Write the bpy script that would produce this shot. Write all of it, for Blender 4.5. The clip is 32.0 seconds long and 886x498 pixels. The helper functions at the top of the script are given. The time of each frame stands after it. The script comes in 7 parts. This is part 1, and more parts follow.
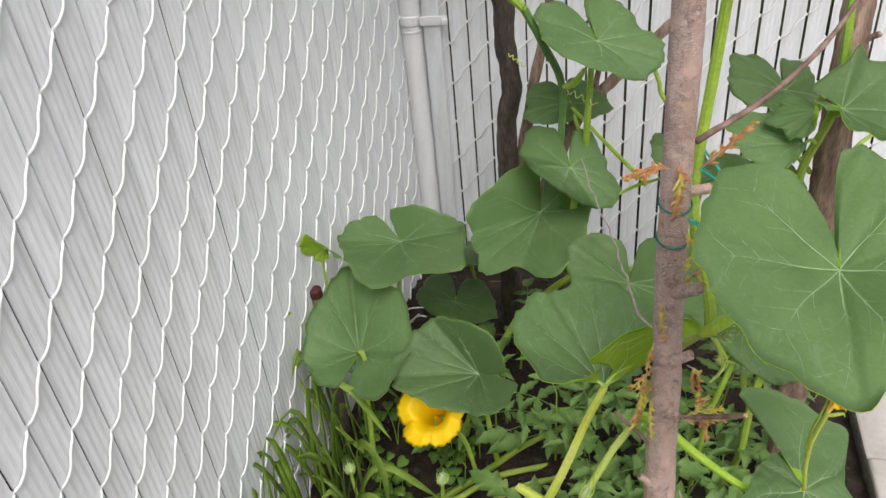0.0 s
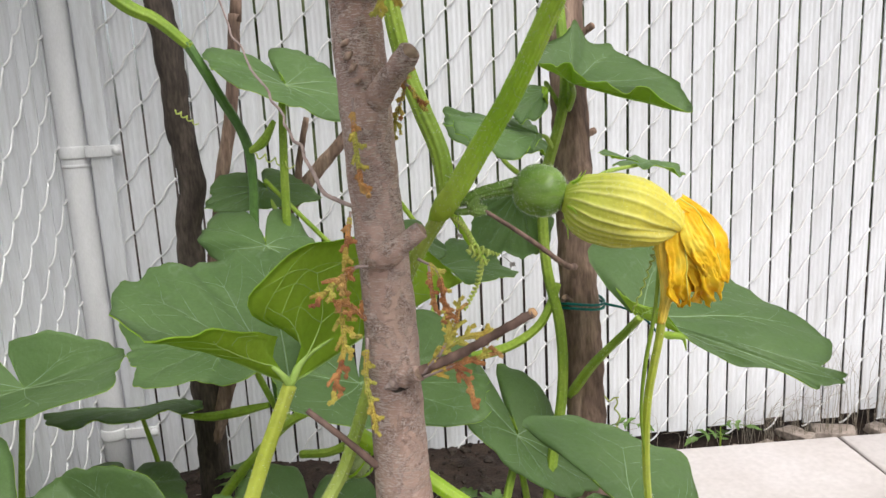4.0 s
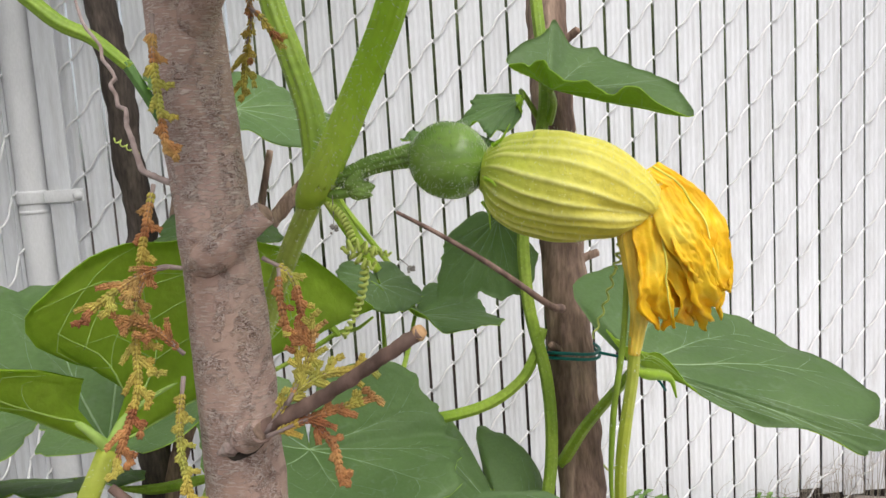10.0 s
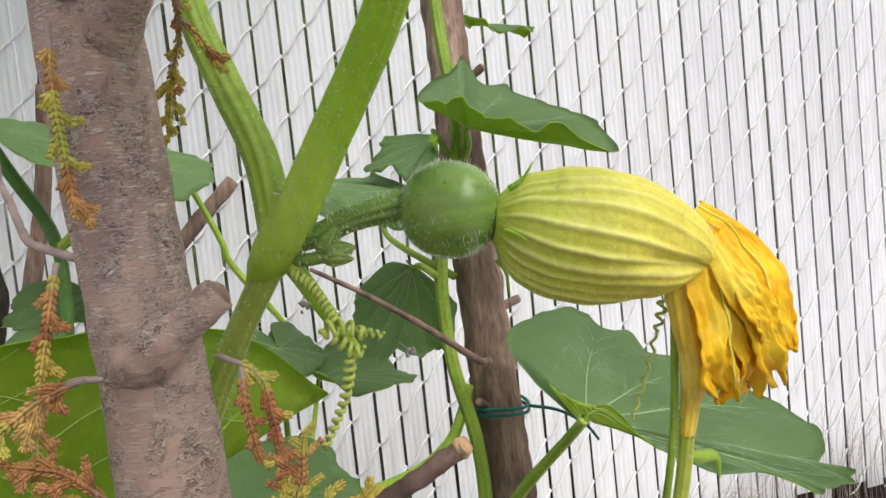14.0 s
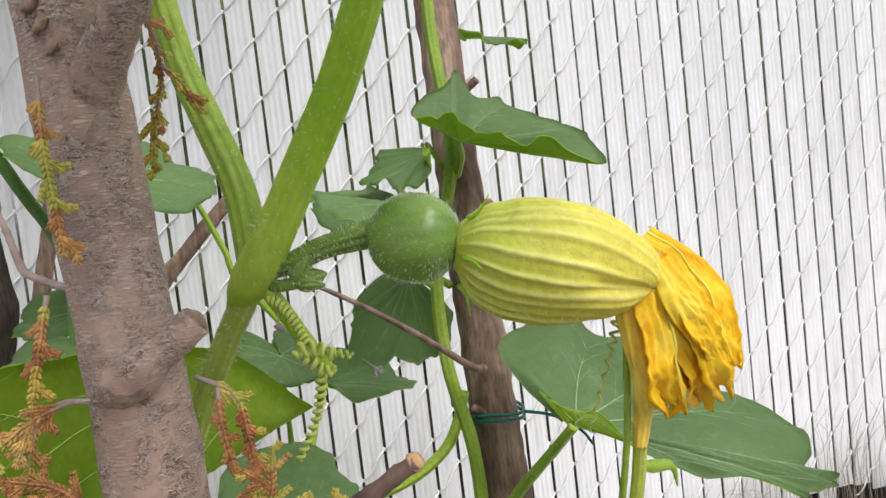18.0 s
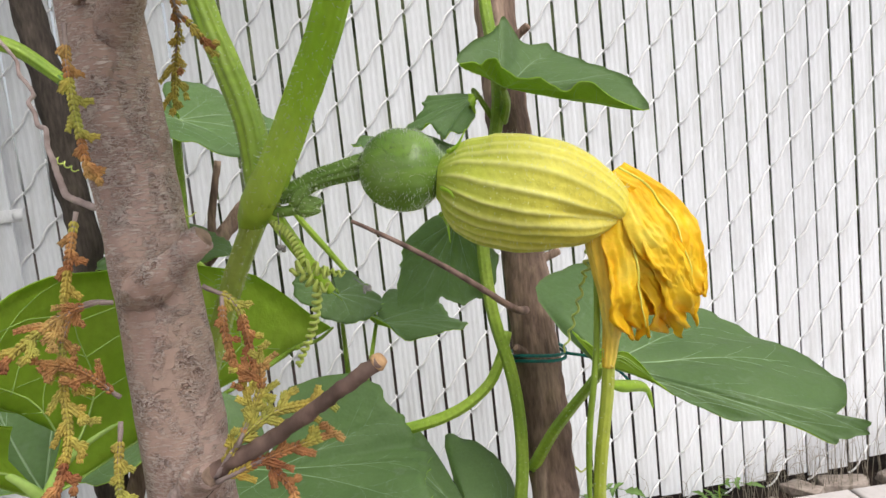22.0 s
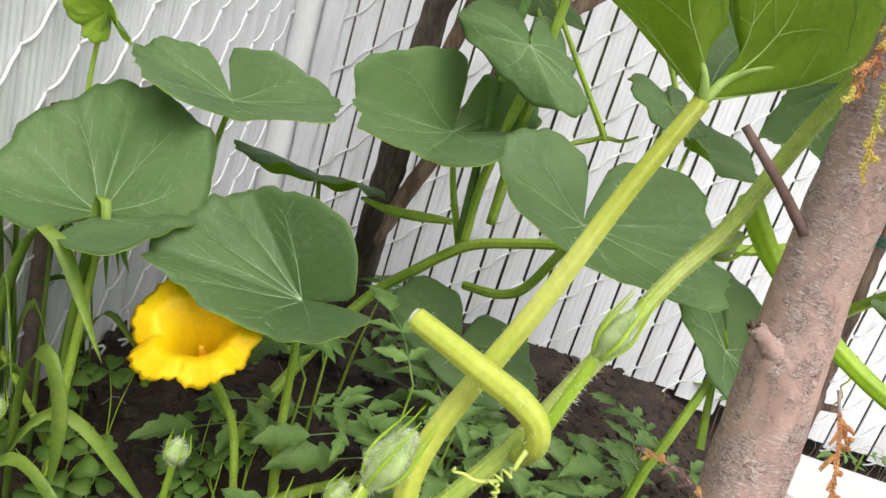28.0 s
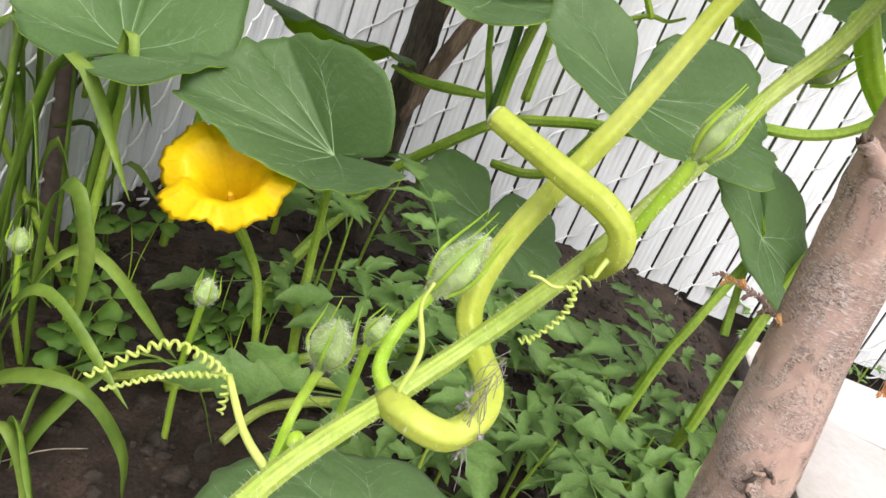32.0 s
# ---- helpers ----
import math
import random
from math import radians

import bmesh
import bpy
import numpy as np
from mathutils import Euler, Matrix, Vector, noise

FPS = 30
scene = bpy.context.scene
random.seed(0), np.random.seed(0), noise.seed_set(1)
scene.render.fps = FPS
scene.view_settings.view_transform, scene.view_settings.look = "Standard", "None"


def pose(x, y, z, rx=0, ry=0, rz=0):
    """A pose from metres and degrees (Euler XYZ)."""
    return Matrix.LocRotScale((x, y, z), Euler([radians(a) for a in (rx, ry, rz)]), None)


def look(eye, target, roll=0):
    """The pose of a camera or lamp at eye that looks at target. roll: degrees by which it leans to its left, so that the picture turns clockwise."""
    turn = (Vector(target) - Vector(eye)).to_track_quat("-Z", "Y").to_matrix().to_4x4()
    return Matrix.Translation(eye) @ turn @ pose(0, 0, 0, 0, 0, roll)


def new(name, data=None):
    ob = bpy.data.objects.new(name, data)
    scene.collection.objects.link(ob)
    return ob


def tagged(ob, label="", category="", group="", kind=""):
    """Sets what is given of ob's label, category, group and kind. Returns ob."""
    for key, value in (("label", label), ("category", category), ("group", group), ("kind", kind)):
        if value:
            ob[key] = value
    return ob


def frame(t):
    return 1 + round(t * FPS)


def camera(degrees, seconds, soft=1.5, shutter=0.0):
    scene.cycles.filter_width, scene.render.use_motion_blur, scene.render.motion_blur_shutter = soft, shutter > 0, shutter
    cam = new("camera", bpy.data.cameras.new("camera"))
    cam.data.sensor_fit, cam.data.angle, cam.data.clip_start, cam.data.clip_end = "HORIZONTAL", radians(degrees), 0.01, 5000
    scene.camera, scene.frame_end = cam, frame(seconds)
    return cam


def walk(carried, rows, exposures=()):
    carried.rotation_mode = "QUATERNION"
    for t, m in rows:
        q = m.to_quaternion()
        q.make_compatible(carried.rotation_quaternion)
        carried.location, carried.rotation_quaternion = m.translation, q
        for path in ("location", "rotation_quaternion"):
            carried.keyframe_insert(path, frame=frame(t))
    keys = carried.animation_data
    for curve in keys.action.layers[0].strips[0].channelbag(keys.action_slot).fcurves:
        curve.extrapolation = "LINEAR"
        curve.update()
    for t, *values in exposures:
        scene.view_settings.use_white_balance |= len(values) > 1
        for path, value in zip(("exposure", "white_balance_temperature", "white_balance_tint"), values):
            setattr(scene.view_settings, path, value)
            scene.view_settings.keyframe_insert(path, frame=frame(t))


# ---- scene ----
cam = camera(60.62, 32.0)
PATH = [
    (0.0, 0.0923, 0.2008, 1.1344, -2.26, -33.14, 4.96),
    (0.5, 0.0570, 0.2942, 1.0689, -9.46, -34.45, 6.36),
    (1.0, 0.0561, 0.3422, 0.9334, -15.70, -30.10, 4.74),
    (1.5, 0.0884, 0.3633, 0.7695, -16.44, -24.59, 3.85),
    (2.0, 0.1078, 0.3625, 0.7136, -16.27, -21.24, 4.89),
    (2.5, 0.1289, 0.3451, 0.6848, -17.51, -20.33, 6.01),
    (3.0, 0.1486, 0.3483, 0.6849, -19.29, -18.47, 5.62),
    (3.5, 0.1677, 0.3584, 0.7018, -20.35, -14.87, 3.95),
    (4.0, 0.1805, 0.3682, 0.7213, -20.86, -11.48, 2.93),
    (4.5, 0.1868, 0.3766, 0.7212, -21.10, -9.03, 2.90),
    (6.5, 0.2706, 0.4439, 0.7092, -18.48, -6.18, 3.69),
    (7.0, 0.2799, 0.4528, 0.7049, -18.55, -6.16, 4.29),
    (7.5, 0.2822, 0.4622, 0.6982, -18.22, -6.84, 4.63),
    (8.0, 0.2830, 0.4564, 0.6874, -18.36, -6.70, 4.76),
    (8.5, 0.2792, 0.4495, 0.6758, -18.47, -7.43, 4.66),
    (9.0, 0.2763, 0.4525, 0.6708, -18.08, -8.26, 4.08),
    (9.5, 0.2770, 0.4558, 0.6676, -18.24, -7.88, 3.99),
    (10.0, 0.2736, 0.4617, 0.6690, -19.26, -6.49, 3.66),
    (10.5, 0.2642, 0.4779, 0.6716, -20.57, -5.52, 3.60),
    (11.0, 0.2576, 0.4966, 0.6697, -22.97, -4.69, 3.62),
    (11.5, 0.2584, 0.5095, 0.6745, -25.03, -4.40, 3.38),
    (12.0, 0.2505, 0.5268, 0.6714, -27.34, -4.11, 3.27),
    (12.5, 0.2474, 0.5359, 0.6760, -28.89, -3.88, 3.65),
    (13.0, 0.2480, 0.5326, 0.6808, -30.02, -3.78, 4.49),
    (13.5, 0.2566, 0.5367, 0.6741, -30.06, -3.88, 5.42),
    (15.5, 0.2606, 0.5204, 0.6736, -28.88, -4.31, 6.91),
    (16.0, 0.2619, 0.5213, 0.6713, -28.86, -4.31, 6.86),
    (16.5, 0.2636, 0.5170, 0.6740, -29.05, -4.19, 6.86),
    (17.0, 0.2634, 0.5166, 0.6754, -28.99, -4.05, 6.69),
    (17.5, 0.2639, 0.5170, 0.6780, -28.89, -3.92, 6.65),
    (18.0, 0.2640, 0.5136, 0.6806, -28.81, -3.80, 6.62),
    (18.5, 0.2638, 0.5087, 0.6823, -28.59, -4.07, 6.55),
    (19.0, 0.2615, 0.5084, 0.6758, -28.15, -4.98, 6.78),
    (19.5, 0.2601, 0.5062, 0.6789, -27.51, -5.80, 6.33),
    (20.0, 0.2639, 0.4975, 0.6823, -26.55, -6.44, 6.48),
    (20.5, 0.2785, 0.4936, 0.6840, -25.76, -6.53, 6.92),
    (21.0, 0.2907, 0.4889, 0.6858, -24.63, -6.40, 7.25),
    (21.5, 0.2877, 0.4889, 0.6814, -23.71, -6.42, 7.18),
    (22.0, 0.2808, 0.4794, 0.6720, -22.68, -6.78, 6.09),
    (22.5, 0.2696, 0.4796, 0.6617, -21.72, -7.41, 4.91),
    (23.0, 0.2388, 0.4702, 0.6411, -20.12, -8.98, 3.45),
    (23.5, 0.2012, 0.4688, 0.6274, -18.81, -9.97, 2.43),
    (24.0, 0.1762, 0.4738, 0.6138, -17.38, -11.83, 0.61),
    (24.5, 0.1626, 0.4658, 0.6078, -15.27, -13.20, -0.31),
    (25.0, 0.1462, 0.4617, 0.6099, -13.37, -14.04, -1.90),
    (25.5, 0.1296, 0.4627, 0.6057, -11.64, -14.69, -3.72),
    (27.5, 0.0865, 0.4734, 0.5872, -8.22, -17.49, -13.37),
    (28.0, 0.0755, 0.4775, 0.5731, -7.74, -18.50, -16.38),
    (28.5, 0.0648, 0.4783, 0.5665, -7.50, -20.12, -18.08),
    (29.0, 0.0615, 0.4831, 0.5594, -7.19, -21.11, -18.80),
    (29.5, 0.0526, 0.4863, 0.5461, -6.83, -22.17, -19.12),
    (30.0, 0.0502, 0.4864, 0.5404, -6.66, -22.98, -19.16),
    (30.5, 0.0519, 0.4828, 0.5375, -6.57, -23.87, -18.90),
    (31.0, 0.0583, 0.4823, 0.5222, -6.59, -24.77, -19.15),
    (31.5, 0.0613, 0.4835, 0.5175, -6.41, -25.51, -19.32),
    (32.0, 0.0626, 0.4819, 0.5171, -6.18, -25.63, -19.56),
]
EXPO = [(0.0, 0.50), (1.0, 0.56), (2.0, 0.68), (3.0, 0.64), (4.0, 0.55), (7.0, 0.50), (12.0, 0.54), (18.0, 0.56), (22.0, 0.54), (24.0, 0.65), (28.0, 0.87), (32.0, 0.97)]

walk(cam, [(t, pose(x, y, z, 90 + pitch, roll, yaw)) for t, x, y, z, yaw, pitch, roll in PATH], EXPO)

# ---------------------------------------------------------------- world and light
world = bpy.data.worlds.new("sky")
scene.world = world
world.use_nodes = True
wt = world.node_tree
wt.nodes.clear()
w_out = wt.nodes.new("ShaderNodeOutputWorld")
w_bg = wt.nodes.new("ShaderNodeBackground")
w_sky = wt.nodes.new("ShaderNodeTexSky")
w_hsv = wt.nodes.new("ShaderNodeHueSaturation")
w_sky.sky_type, w_sky.sun_disc = "NISHITA", False
w_sky.sun_elevation, w_sky.sun_rotation = radians(55), radians(169)
w_sky.air_density, w_sky.dust_density, w_sky.ozone_density = 1.0, 4.0, 1.0
w_hsv.inputs["Saturation"].default_value = 0.30
w_bg.inputs["Strength"].default_value = 0.105
wt.links.new(w_sky.outputs["Color"], w_hsv.inputs["Color"])
wt.links.new(w_hsv.outputs["Color"], w_bg.inputs["Color"])
wt.links.new(w_bg.outputs["Background"], w_out.inputs["Surface"])
sun = new("sun", bpy.data.lights.new("sun", "SUN"))
sun.data.energy, sun.data.angle, sun.data.color = 1.5, radians(48), (1.0, 0.97, 0.93)
sun.matrix_world = look((0.30, -1.5, 2.2), (0, 0, 0))


# ---------------------------------------------------------------- materials
def material(name, colors, scale=20.0, rough=0.6, bump=0.0, bump_scale=80.0, stretch=(1, 1, 1), spec=0.4,
             translucent=0.0, glow_color=None, fine=0.25, fine_scale=160.0, random_tint=0.0, detail=6.0, sheen=0.0):
    """Procedural surface: a coarse colour noise, a fine grain over it, and bump. colors: list of rgb from dark to light."""
    m = bpy.data.materials.new(name)
    m.use_nodes = True
    nt = m.node_tree
    nd, ln = nt.nodes, nt.links
    bsdf = nd["Principled BSDF"]
    tc = nd.new("ShaderNodeTexCoord")
    mp = nd.new("ShaderNodeMapping")
    mp.inputs["Scale"].default_value = stretch
    ln.new(tc.outputs["Object"], mp.inputs["Vector"])
    n1 = nd.new("ShaderNodeTexNoise")
    n1.inputs["Scale"].default_value, n1.inputs["Detail"].default_value = scale, detail
    ln.new(mp.outputs["Vector"], n1.inputs["Vector"])
    ramp = nd.new("ShaderNodeValToRGB")
    el = ramp.color_ramp.elements
    el[0].position, el[1].position = 0.28, 0.72
    el[0].color, el[1].color = (*colors[0], 1), (*colors[-1], 1)
    for i, c in enumerate(colors[1:-1]):
        e = el.new(0.28 + 0.44 * (i + 1) / (len(colors) - 1))
        e.color = (*c, 1)
    ln.new(n1.outputs["Fac"], ramp.inputs["Fac"])
    n2 = nd.new("ShaderNodeTexNoise")
    n2.inputs["Scale"].default_value, n2.inputs["Detail"].default_value = fine_scale, 4.0
    ln.new(mp.outputs["Vector"], n2.inputs["Vector"])
    mul = nd.new("ShaderNodeMapRange")
    mul.inputs["From Min"].default_value, mul.inputs["From Max"].default_value = 0.3, 0.7
    mul.inputs["To Min"].default_value, mul.inputs["To Max"].default_value = 1 - fine, 1 + fine
    ln.new(n2.outputs["Fac"], mul.inputs["Value"])
    mix = nd.new("ShaderNodeMix")
    mix.data_type, mix.blend_type = "RGBA", "MULTIPLY"
    mix.inputs["Factor"].default_value = 1.0
    ln.new(ramp.outputs["Color"], mix.inputs["A"])
    ln.new(mul.outputs["Result"], mix.inputs["B"])
    col = mix.outputs["Result"]
    if random_tint:
        info = nd.new("ShaderNodeObjectInfo")
        rr = nd.new("ShaderNodeMapRange")
        rr.inputs["To Min"].default_value, rr.inputs["To Max"].default_value = 1 - random_tint, 1 + random_tint
        ln.new(info.outputs["Random"], rr.inputs["Value"])
        mx = nd.new("ShaderNodeMix")
        mx.data_type, mx.blend_type = "RGBA", "MULTIPLY"
        mx.inputs["Factor"].default_value = 1.0
        ln.new(col, mx.inputs["A"])
        ln.new(rr.outputs["Result"], mx.inputs["B"])
        col = mx.outputs["Result"]
    ln.new(col, bsdf.inputs["Base Color"])
    bsdf.inputs["Roughness"].default_value = rough
    bsdf.inputs["Specular IOR Level"].default_value = spec
    if sheen:
        bsdf.inputs["Sheen Weight"].default_value = sheen
    if bump:
        n3 = nd.new("ShaderNodeTexNoise")
        n3.inputs["Scale"].default_value, n3.inputs["Detail"].default_value = bump_scale, 6.0
        ln.new(mp.outputs["Vector"], n3.inputs["Vector"])
        b = nd.new("ShaderNodeBump")
        b.inputs["Strength"].default_value, b.inputs["Distance"].default_value = bump, 0.003
        ln.new(n3.outputs["Fac"], b.inputs["Height"])
        ln.new(b.outputs["Normal"], bsdf.inputs["Normal"])
    if translucent:
        tr = nd.new("ShaderNodeBsdfTranslucent")
        if glow_color:
            tr.inputs["Color"].default_value = (*glow_color, 1)
        else:
            ln.new(col, tr.inputs["Color"])
        ms = nd.new("ShaderNodeMixShader")
        ms.inputs["Fac"].default_value = translucent
        ln.new(bsdf.outputs["BSDF"], ms.inputs[1])
        ln.new(tr.outputs["BSDF"], ms.inputs[2])
        ln.new(ms.outputs["Shader"], nd["Material Output"].inputs["Surface"])
    return m


SLAT = material("white_slat", [(0.59, 0.59, 0.60), (0.72, 0.73, 0.755), (0.78, 0.79, 0.825)], scale=6, stretch=(9, 9, 1.0), rough=0.45,
                bump=0.12, bump_scale=60, fine=0.05, fine_scale=60, random_tint=0.05)
WIRE = material("white_wire", [(0.80, 0.80, 0.80), (0.87, 0.87, 0.87)], scale=30, rough=0.35, fine=0.05)
POST = material("white_post", [(0.70, 0.70, 0.71), (0.80, 0.80, 0.81)], scale=8, stretch=(3, 3, 1), rough=0.35, fine=0.05, bump=0.05)
SOIL = material("dark_soil", [(0.013, 0.008, 0.005), (0.029, 0.018, 0.013), (0.056, 0.036, 0.026)], scale=30, rough=0.95, bump=1.0, bump_scale=140,
                fine=0.5, fine_scale=300)
CLOD = material("soil_clod", [(0.019, 0.012, 0.009), (0.046, 0.034, 0.026), (0.081, 0.062, 0.050)], scale=60, rough=0.95, bump=0.8, bump_scale=260, fine=0.4,
                random_tint=0.3)
LEAF = material("leaf_top", [(0.087, 0.152, 0.055), (0.114, 0.191, 0.072), (0.145, 0.230, 0.093)], scale=14, rough=0.55, bump=0.45, bump_scale=150, fine=0.12,
                fine_scale=420, spec=0.35, translucent=0.29, glow_color=(0.35, 0.52, 0.06), random_tint=0.14, sheen=0.04)
LEAF_UNDER = material("leaf_underside", [(0.25, 0.40, 0.030), (0.33, 0.49, 0.042), (0.41, 0.57, 0.075)], scale=16, rough=0.6, bump=0.6, bump_scale=130,
                      fine=0.12, fine_scale=300, spec=0.3, translucent=0.38, glow_color=(0.58, 0.92, 0.08), random_tint=0.1)


def pale_dots(m, rgb=(0.92, 0.94, 0.66), scale=430.0, amount=0.85):
    """Small pale specks, the feet of the hairs, scattered over a stalk."""
    nt = m.node_tree
    nd, ln = nt.nodes, nt.links
    tc = nd.new("ShaderNodeTexCoord")
    mp = nd.new("ShaderNodeMapping")
    mp.inputs["Scale"].default_value = (1, 1, 0.55)
    ln.new(tc.outputs["Object"], mp.inputs["Vector"])
    v = nd.new("ShaderNodeTexVoronoi")
    v.inputs["Scale"].default_value = scale
    ln.new(mp.outputs["Vector"], v.inputs["Vector"])
    r = nd.new("ShaderNodeMapRange")
    r.inputs["From Min"].default_value, r.inputs["From Max"].default_value = 0.16, 0.08
    r.inputs["To Max"].default_value = amount
    ln.new(v.outputs["Distance"], r.inputs["Value"])
    bsdf = nd["Principled BSDF"]
    mx = nd.new("ShaderNodeMix")
    mx.data_type = "RGBA"
    mx.inputs["B"].default_value = (*rgb, 1)
    ln.new(r.outputs["Result"], mx.inputs["Factor"])
    ln.new(bsdf.inputs["Base Color"].links[0].from_socket, mx.inputs["A"])
    ln.new(mx.outputs["Result"], bsdf.inputs["Base Color"])


def silver_streaks(m):
    """Whitish broken streaks scattered over parts of the leaf."""
    nt = m.node_tree
    nd, ln = nt.nodes, nt.links
    tc = nd.new("ShaderNodeTexCoord")
    out = []
    for scale, lo, hi, dist in ((11, 0.52, 0.60, 0.0), (42, 0.035, 0.012, 1.2), (85, 0.46, 0.56, 0.0)):
        n = nd.new("ShaderNodeTexNoise")
        n.inputs["Scale"].default_value, n.inputs["Detail"].default_value, n.inputs["Distortion"].default_value = scale, 1.5, dist
        ln.new(tc.outputs["Object"], n.inputs["Vector"])
        v = n.outputs["Fac"]
        if lo < 0.1:
            for op, k in (("SUBTRACT", 0.5), ("ABSOLUTE", 0)):
                q = nd.new("ShaderNodeMath")
                q.operation = op
                ln.new(v, q.inputs[0])
                q.inputs[1].default_value = k
                v = q.outputs["Value"]
        r = nd.new("ShaderNodeMapRange")
        r.inputs["From Min"].default_value, r.inputs["From Max"].default_value = lo, hi
        ln.new(v, r.inputs["Value"])
        out.append(r.outputs["Result"])
    v = out[0]
    for w in out[1:]:
        q = nd.new("ShaderNodeMath")
        q.operation = "MULTIPLY"
        ln.new(v, q.inputs[0])
        ln.new(w, q.inputs[1])
        v = q.outputs["Value"]
    q = nd.new("ShaderNodeMath")
    q.operation = "MULTIPLY"
    ln.new(v, q.inputs[0])
    q.inputs[1].default_value = 0.10
    bsdf = nd["Principled BSDF"]
    old = bsdf.inputs["Base Color"].links[0].from_socket
    mx = nd.new("ShaderNodeMix")
    mx.data_type = "RGBA"
    mx.inputs["B"].default_value = (0.50, 0.58, 0.46, 1)
    ln.new(q.outputs["Value"], mx.inputs["Factor"])
    ln.new(old, mx.inputs["A"])
    ln.new(mx.outputs["Result"], bsdf.inputs["Base Color"])


silver_streaks(LEAF)
VEIN = material("leaf_vein", [(0.24, 0.36, 0.16), (0.36, 0.48, 0.26)], scale=40, rough=0.5, fine=0.1)
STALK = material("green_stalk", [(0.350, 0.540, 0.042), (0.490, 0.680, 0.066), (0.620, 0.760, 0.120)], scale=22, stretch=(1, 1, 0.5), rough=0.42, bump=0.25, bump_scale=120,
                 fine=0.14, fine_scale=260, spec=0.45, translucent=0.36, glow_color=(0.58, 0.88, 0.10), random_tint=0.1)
STALK_PALE = material("pale_stalk", [(0.460, 0.535, 0.062), (0.555, 0.620, 0.098), (0.640, 0.690, 0.165)], scale=18, rough=0.4, bump=0.2, bump_scale=140, fine=0.1,
                      fine_scale=260, spec=0.45, translucent=0.24, glow_color=(0.72, 0.80, 0.15))
STALK_MID = material("mid_stalk", [(0.270, 0.390, 0.055), (0.380, 0.490, 0.085), (0.500, 0.590, 0.150)], scale=20, rough=0.42, bump=0.25, bump_scale=120, fine=0.14,
                     fine_scale=260, spec=0.45, translucent=0.1, glow_color=(0.3, 0.5, 0.08))
# darker copy of green_stalk: the shade on these stalks is put into the colour
STALK_SHADED = material("shaded_stalk", [(0.200, 0.330, 0.034), (0.300, 0.440, 0.050), (0.410, 0.540, 0.090)], scale=22, rough=0.45, bump=0.3, bump_scale=120, fine=0.16,
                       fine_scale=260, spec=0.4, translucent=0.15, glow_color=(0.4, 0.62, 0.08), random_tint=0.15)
STALK_DEEP = material("deep_stalk", [(0.100, 0.190, 0.035), (0.160, 0.270, 0.050), (0.240, 0.360, 0.085)], scale=40, rough=0.45, bump=0.3, bump_scale=200, fine=0.18, fine_scale=300)
STALK_DARK = material("dark_stalk", [(0.060, 0.135, 0.030), (0.105, 0.210, 0.045)], scale=25, rough=0.45, bump=0.2, fine=0.15)
for m, k in ((STALK, 0.8), (STALK_PALE, 0.25), (STALK_MID, 0.35), (STALK_SHADED, 0.4), (STALK_DEEP, 0.5)):
    pale_dots(m, amount=k)
HAIR = material("pale_hair", [(0.74, 0.80, 0.62), (0.86, 0.88, 0.78)], scale=40, rough=0.5, translucent=0.4)
FRUIT = material("young_fruit_skin", [(0.135, 0.255, 0.040), (0.225, 0.365, 0.070), (0.360, 0.500, 0.140)], scale=90, stretch=(0.25, 0.35, 1), rough=0.26, bump=0.15,
                 bump_scale=200, fine=0.14, fine_scale=420, spec=0.5)
COROLLA_RIB = material("petal_midrib", [(0.690, 0.660, 0.090), (0.830, 0.780, 0.150), (0.930, 0.870, 0.300)], scale=26, rough=0.5, fine=0.07)


def corolla_material():
    """Papery corolla: olive green between pale yellow crests, yellower towards the mouth."""
    m = material("closed_corolla", [(0.80, 0.80, 0.80), (1.0, 1.0, 1.0)], scale=60, rough=0.48, bump=0.25, bump_scale=260, fine=0.08, fine_scale=420, translucent=0.10, glow_color=(0.9, 0.85, 0.12))
    nt = m.node_tree
    nd, ln = nt.nodes, nt.links
    bsdf = nd["Principled BSDF"]

    def mixed(fac, a, b, mode="MIX"):
        mx = nd.new("ShaderNodeMix")
        mx.data_type, mx.blend_type = "RGBA", mode
        for name, v in (("Factor", fac), ("A", a), ("B", b)):
            if isinstance(v, tuple):
                mx.inputs[name].default_value = (*v, 1)
            elif isinstance(v, float):
                mx.inputs[name].default_value = v
            else:
                ln.new(v, mx.inputs[name])
        return mx.outputs["Result"]

    def read(name, lo, hi):
        at = nd.new("ShaderNodeAttribute")
        at.attribute_name = name
        r = nd.new("ShaderNodeMapRange")
        r.inputs["From Min"].default_value, r.inputs["From Max"].default_value = lo, hi
        ln.new(at.outputs["Fac"], r.inputs["Value"])
        return r.outputs["Result"]

    between = mixed(read("along", 0.05, 0.75), (0.56, 0.66, 0.090), (0.88, 0.76, 0.105))
    crests = mixed(read("along", 0.05, 0.85), (0.88, 0.90, 0.30), (0.97, 0.88, 0.26))
    col = mixed(read("crest", 0.25, 0.85), between, crests)
    col = mixed(1.0, col, bsdf.inputs["Base Color"].links[0].from_socket, "MULTIPLY")
    ln.new(col, bsdf.inputs["Base Color"])
    return m


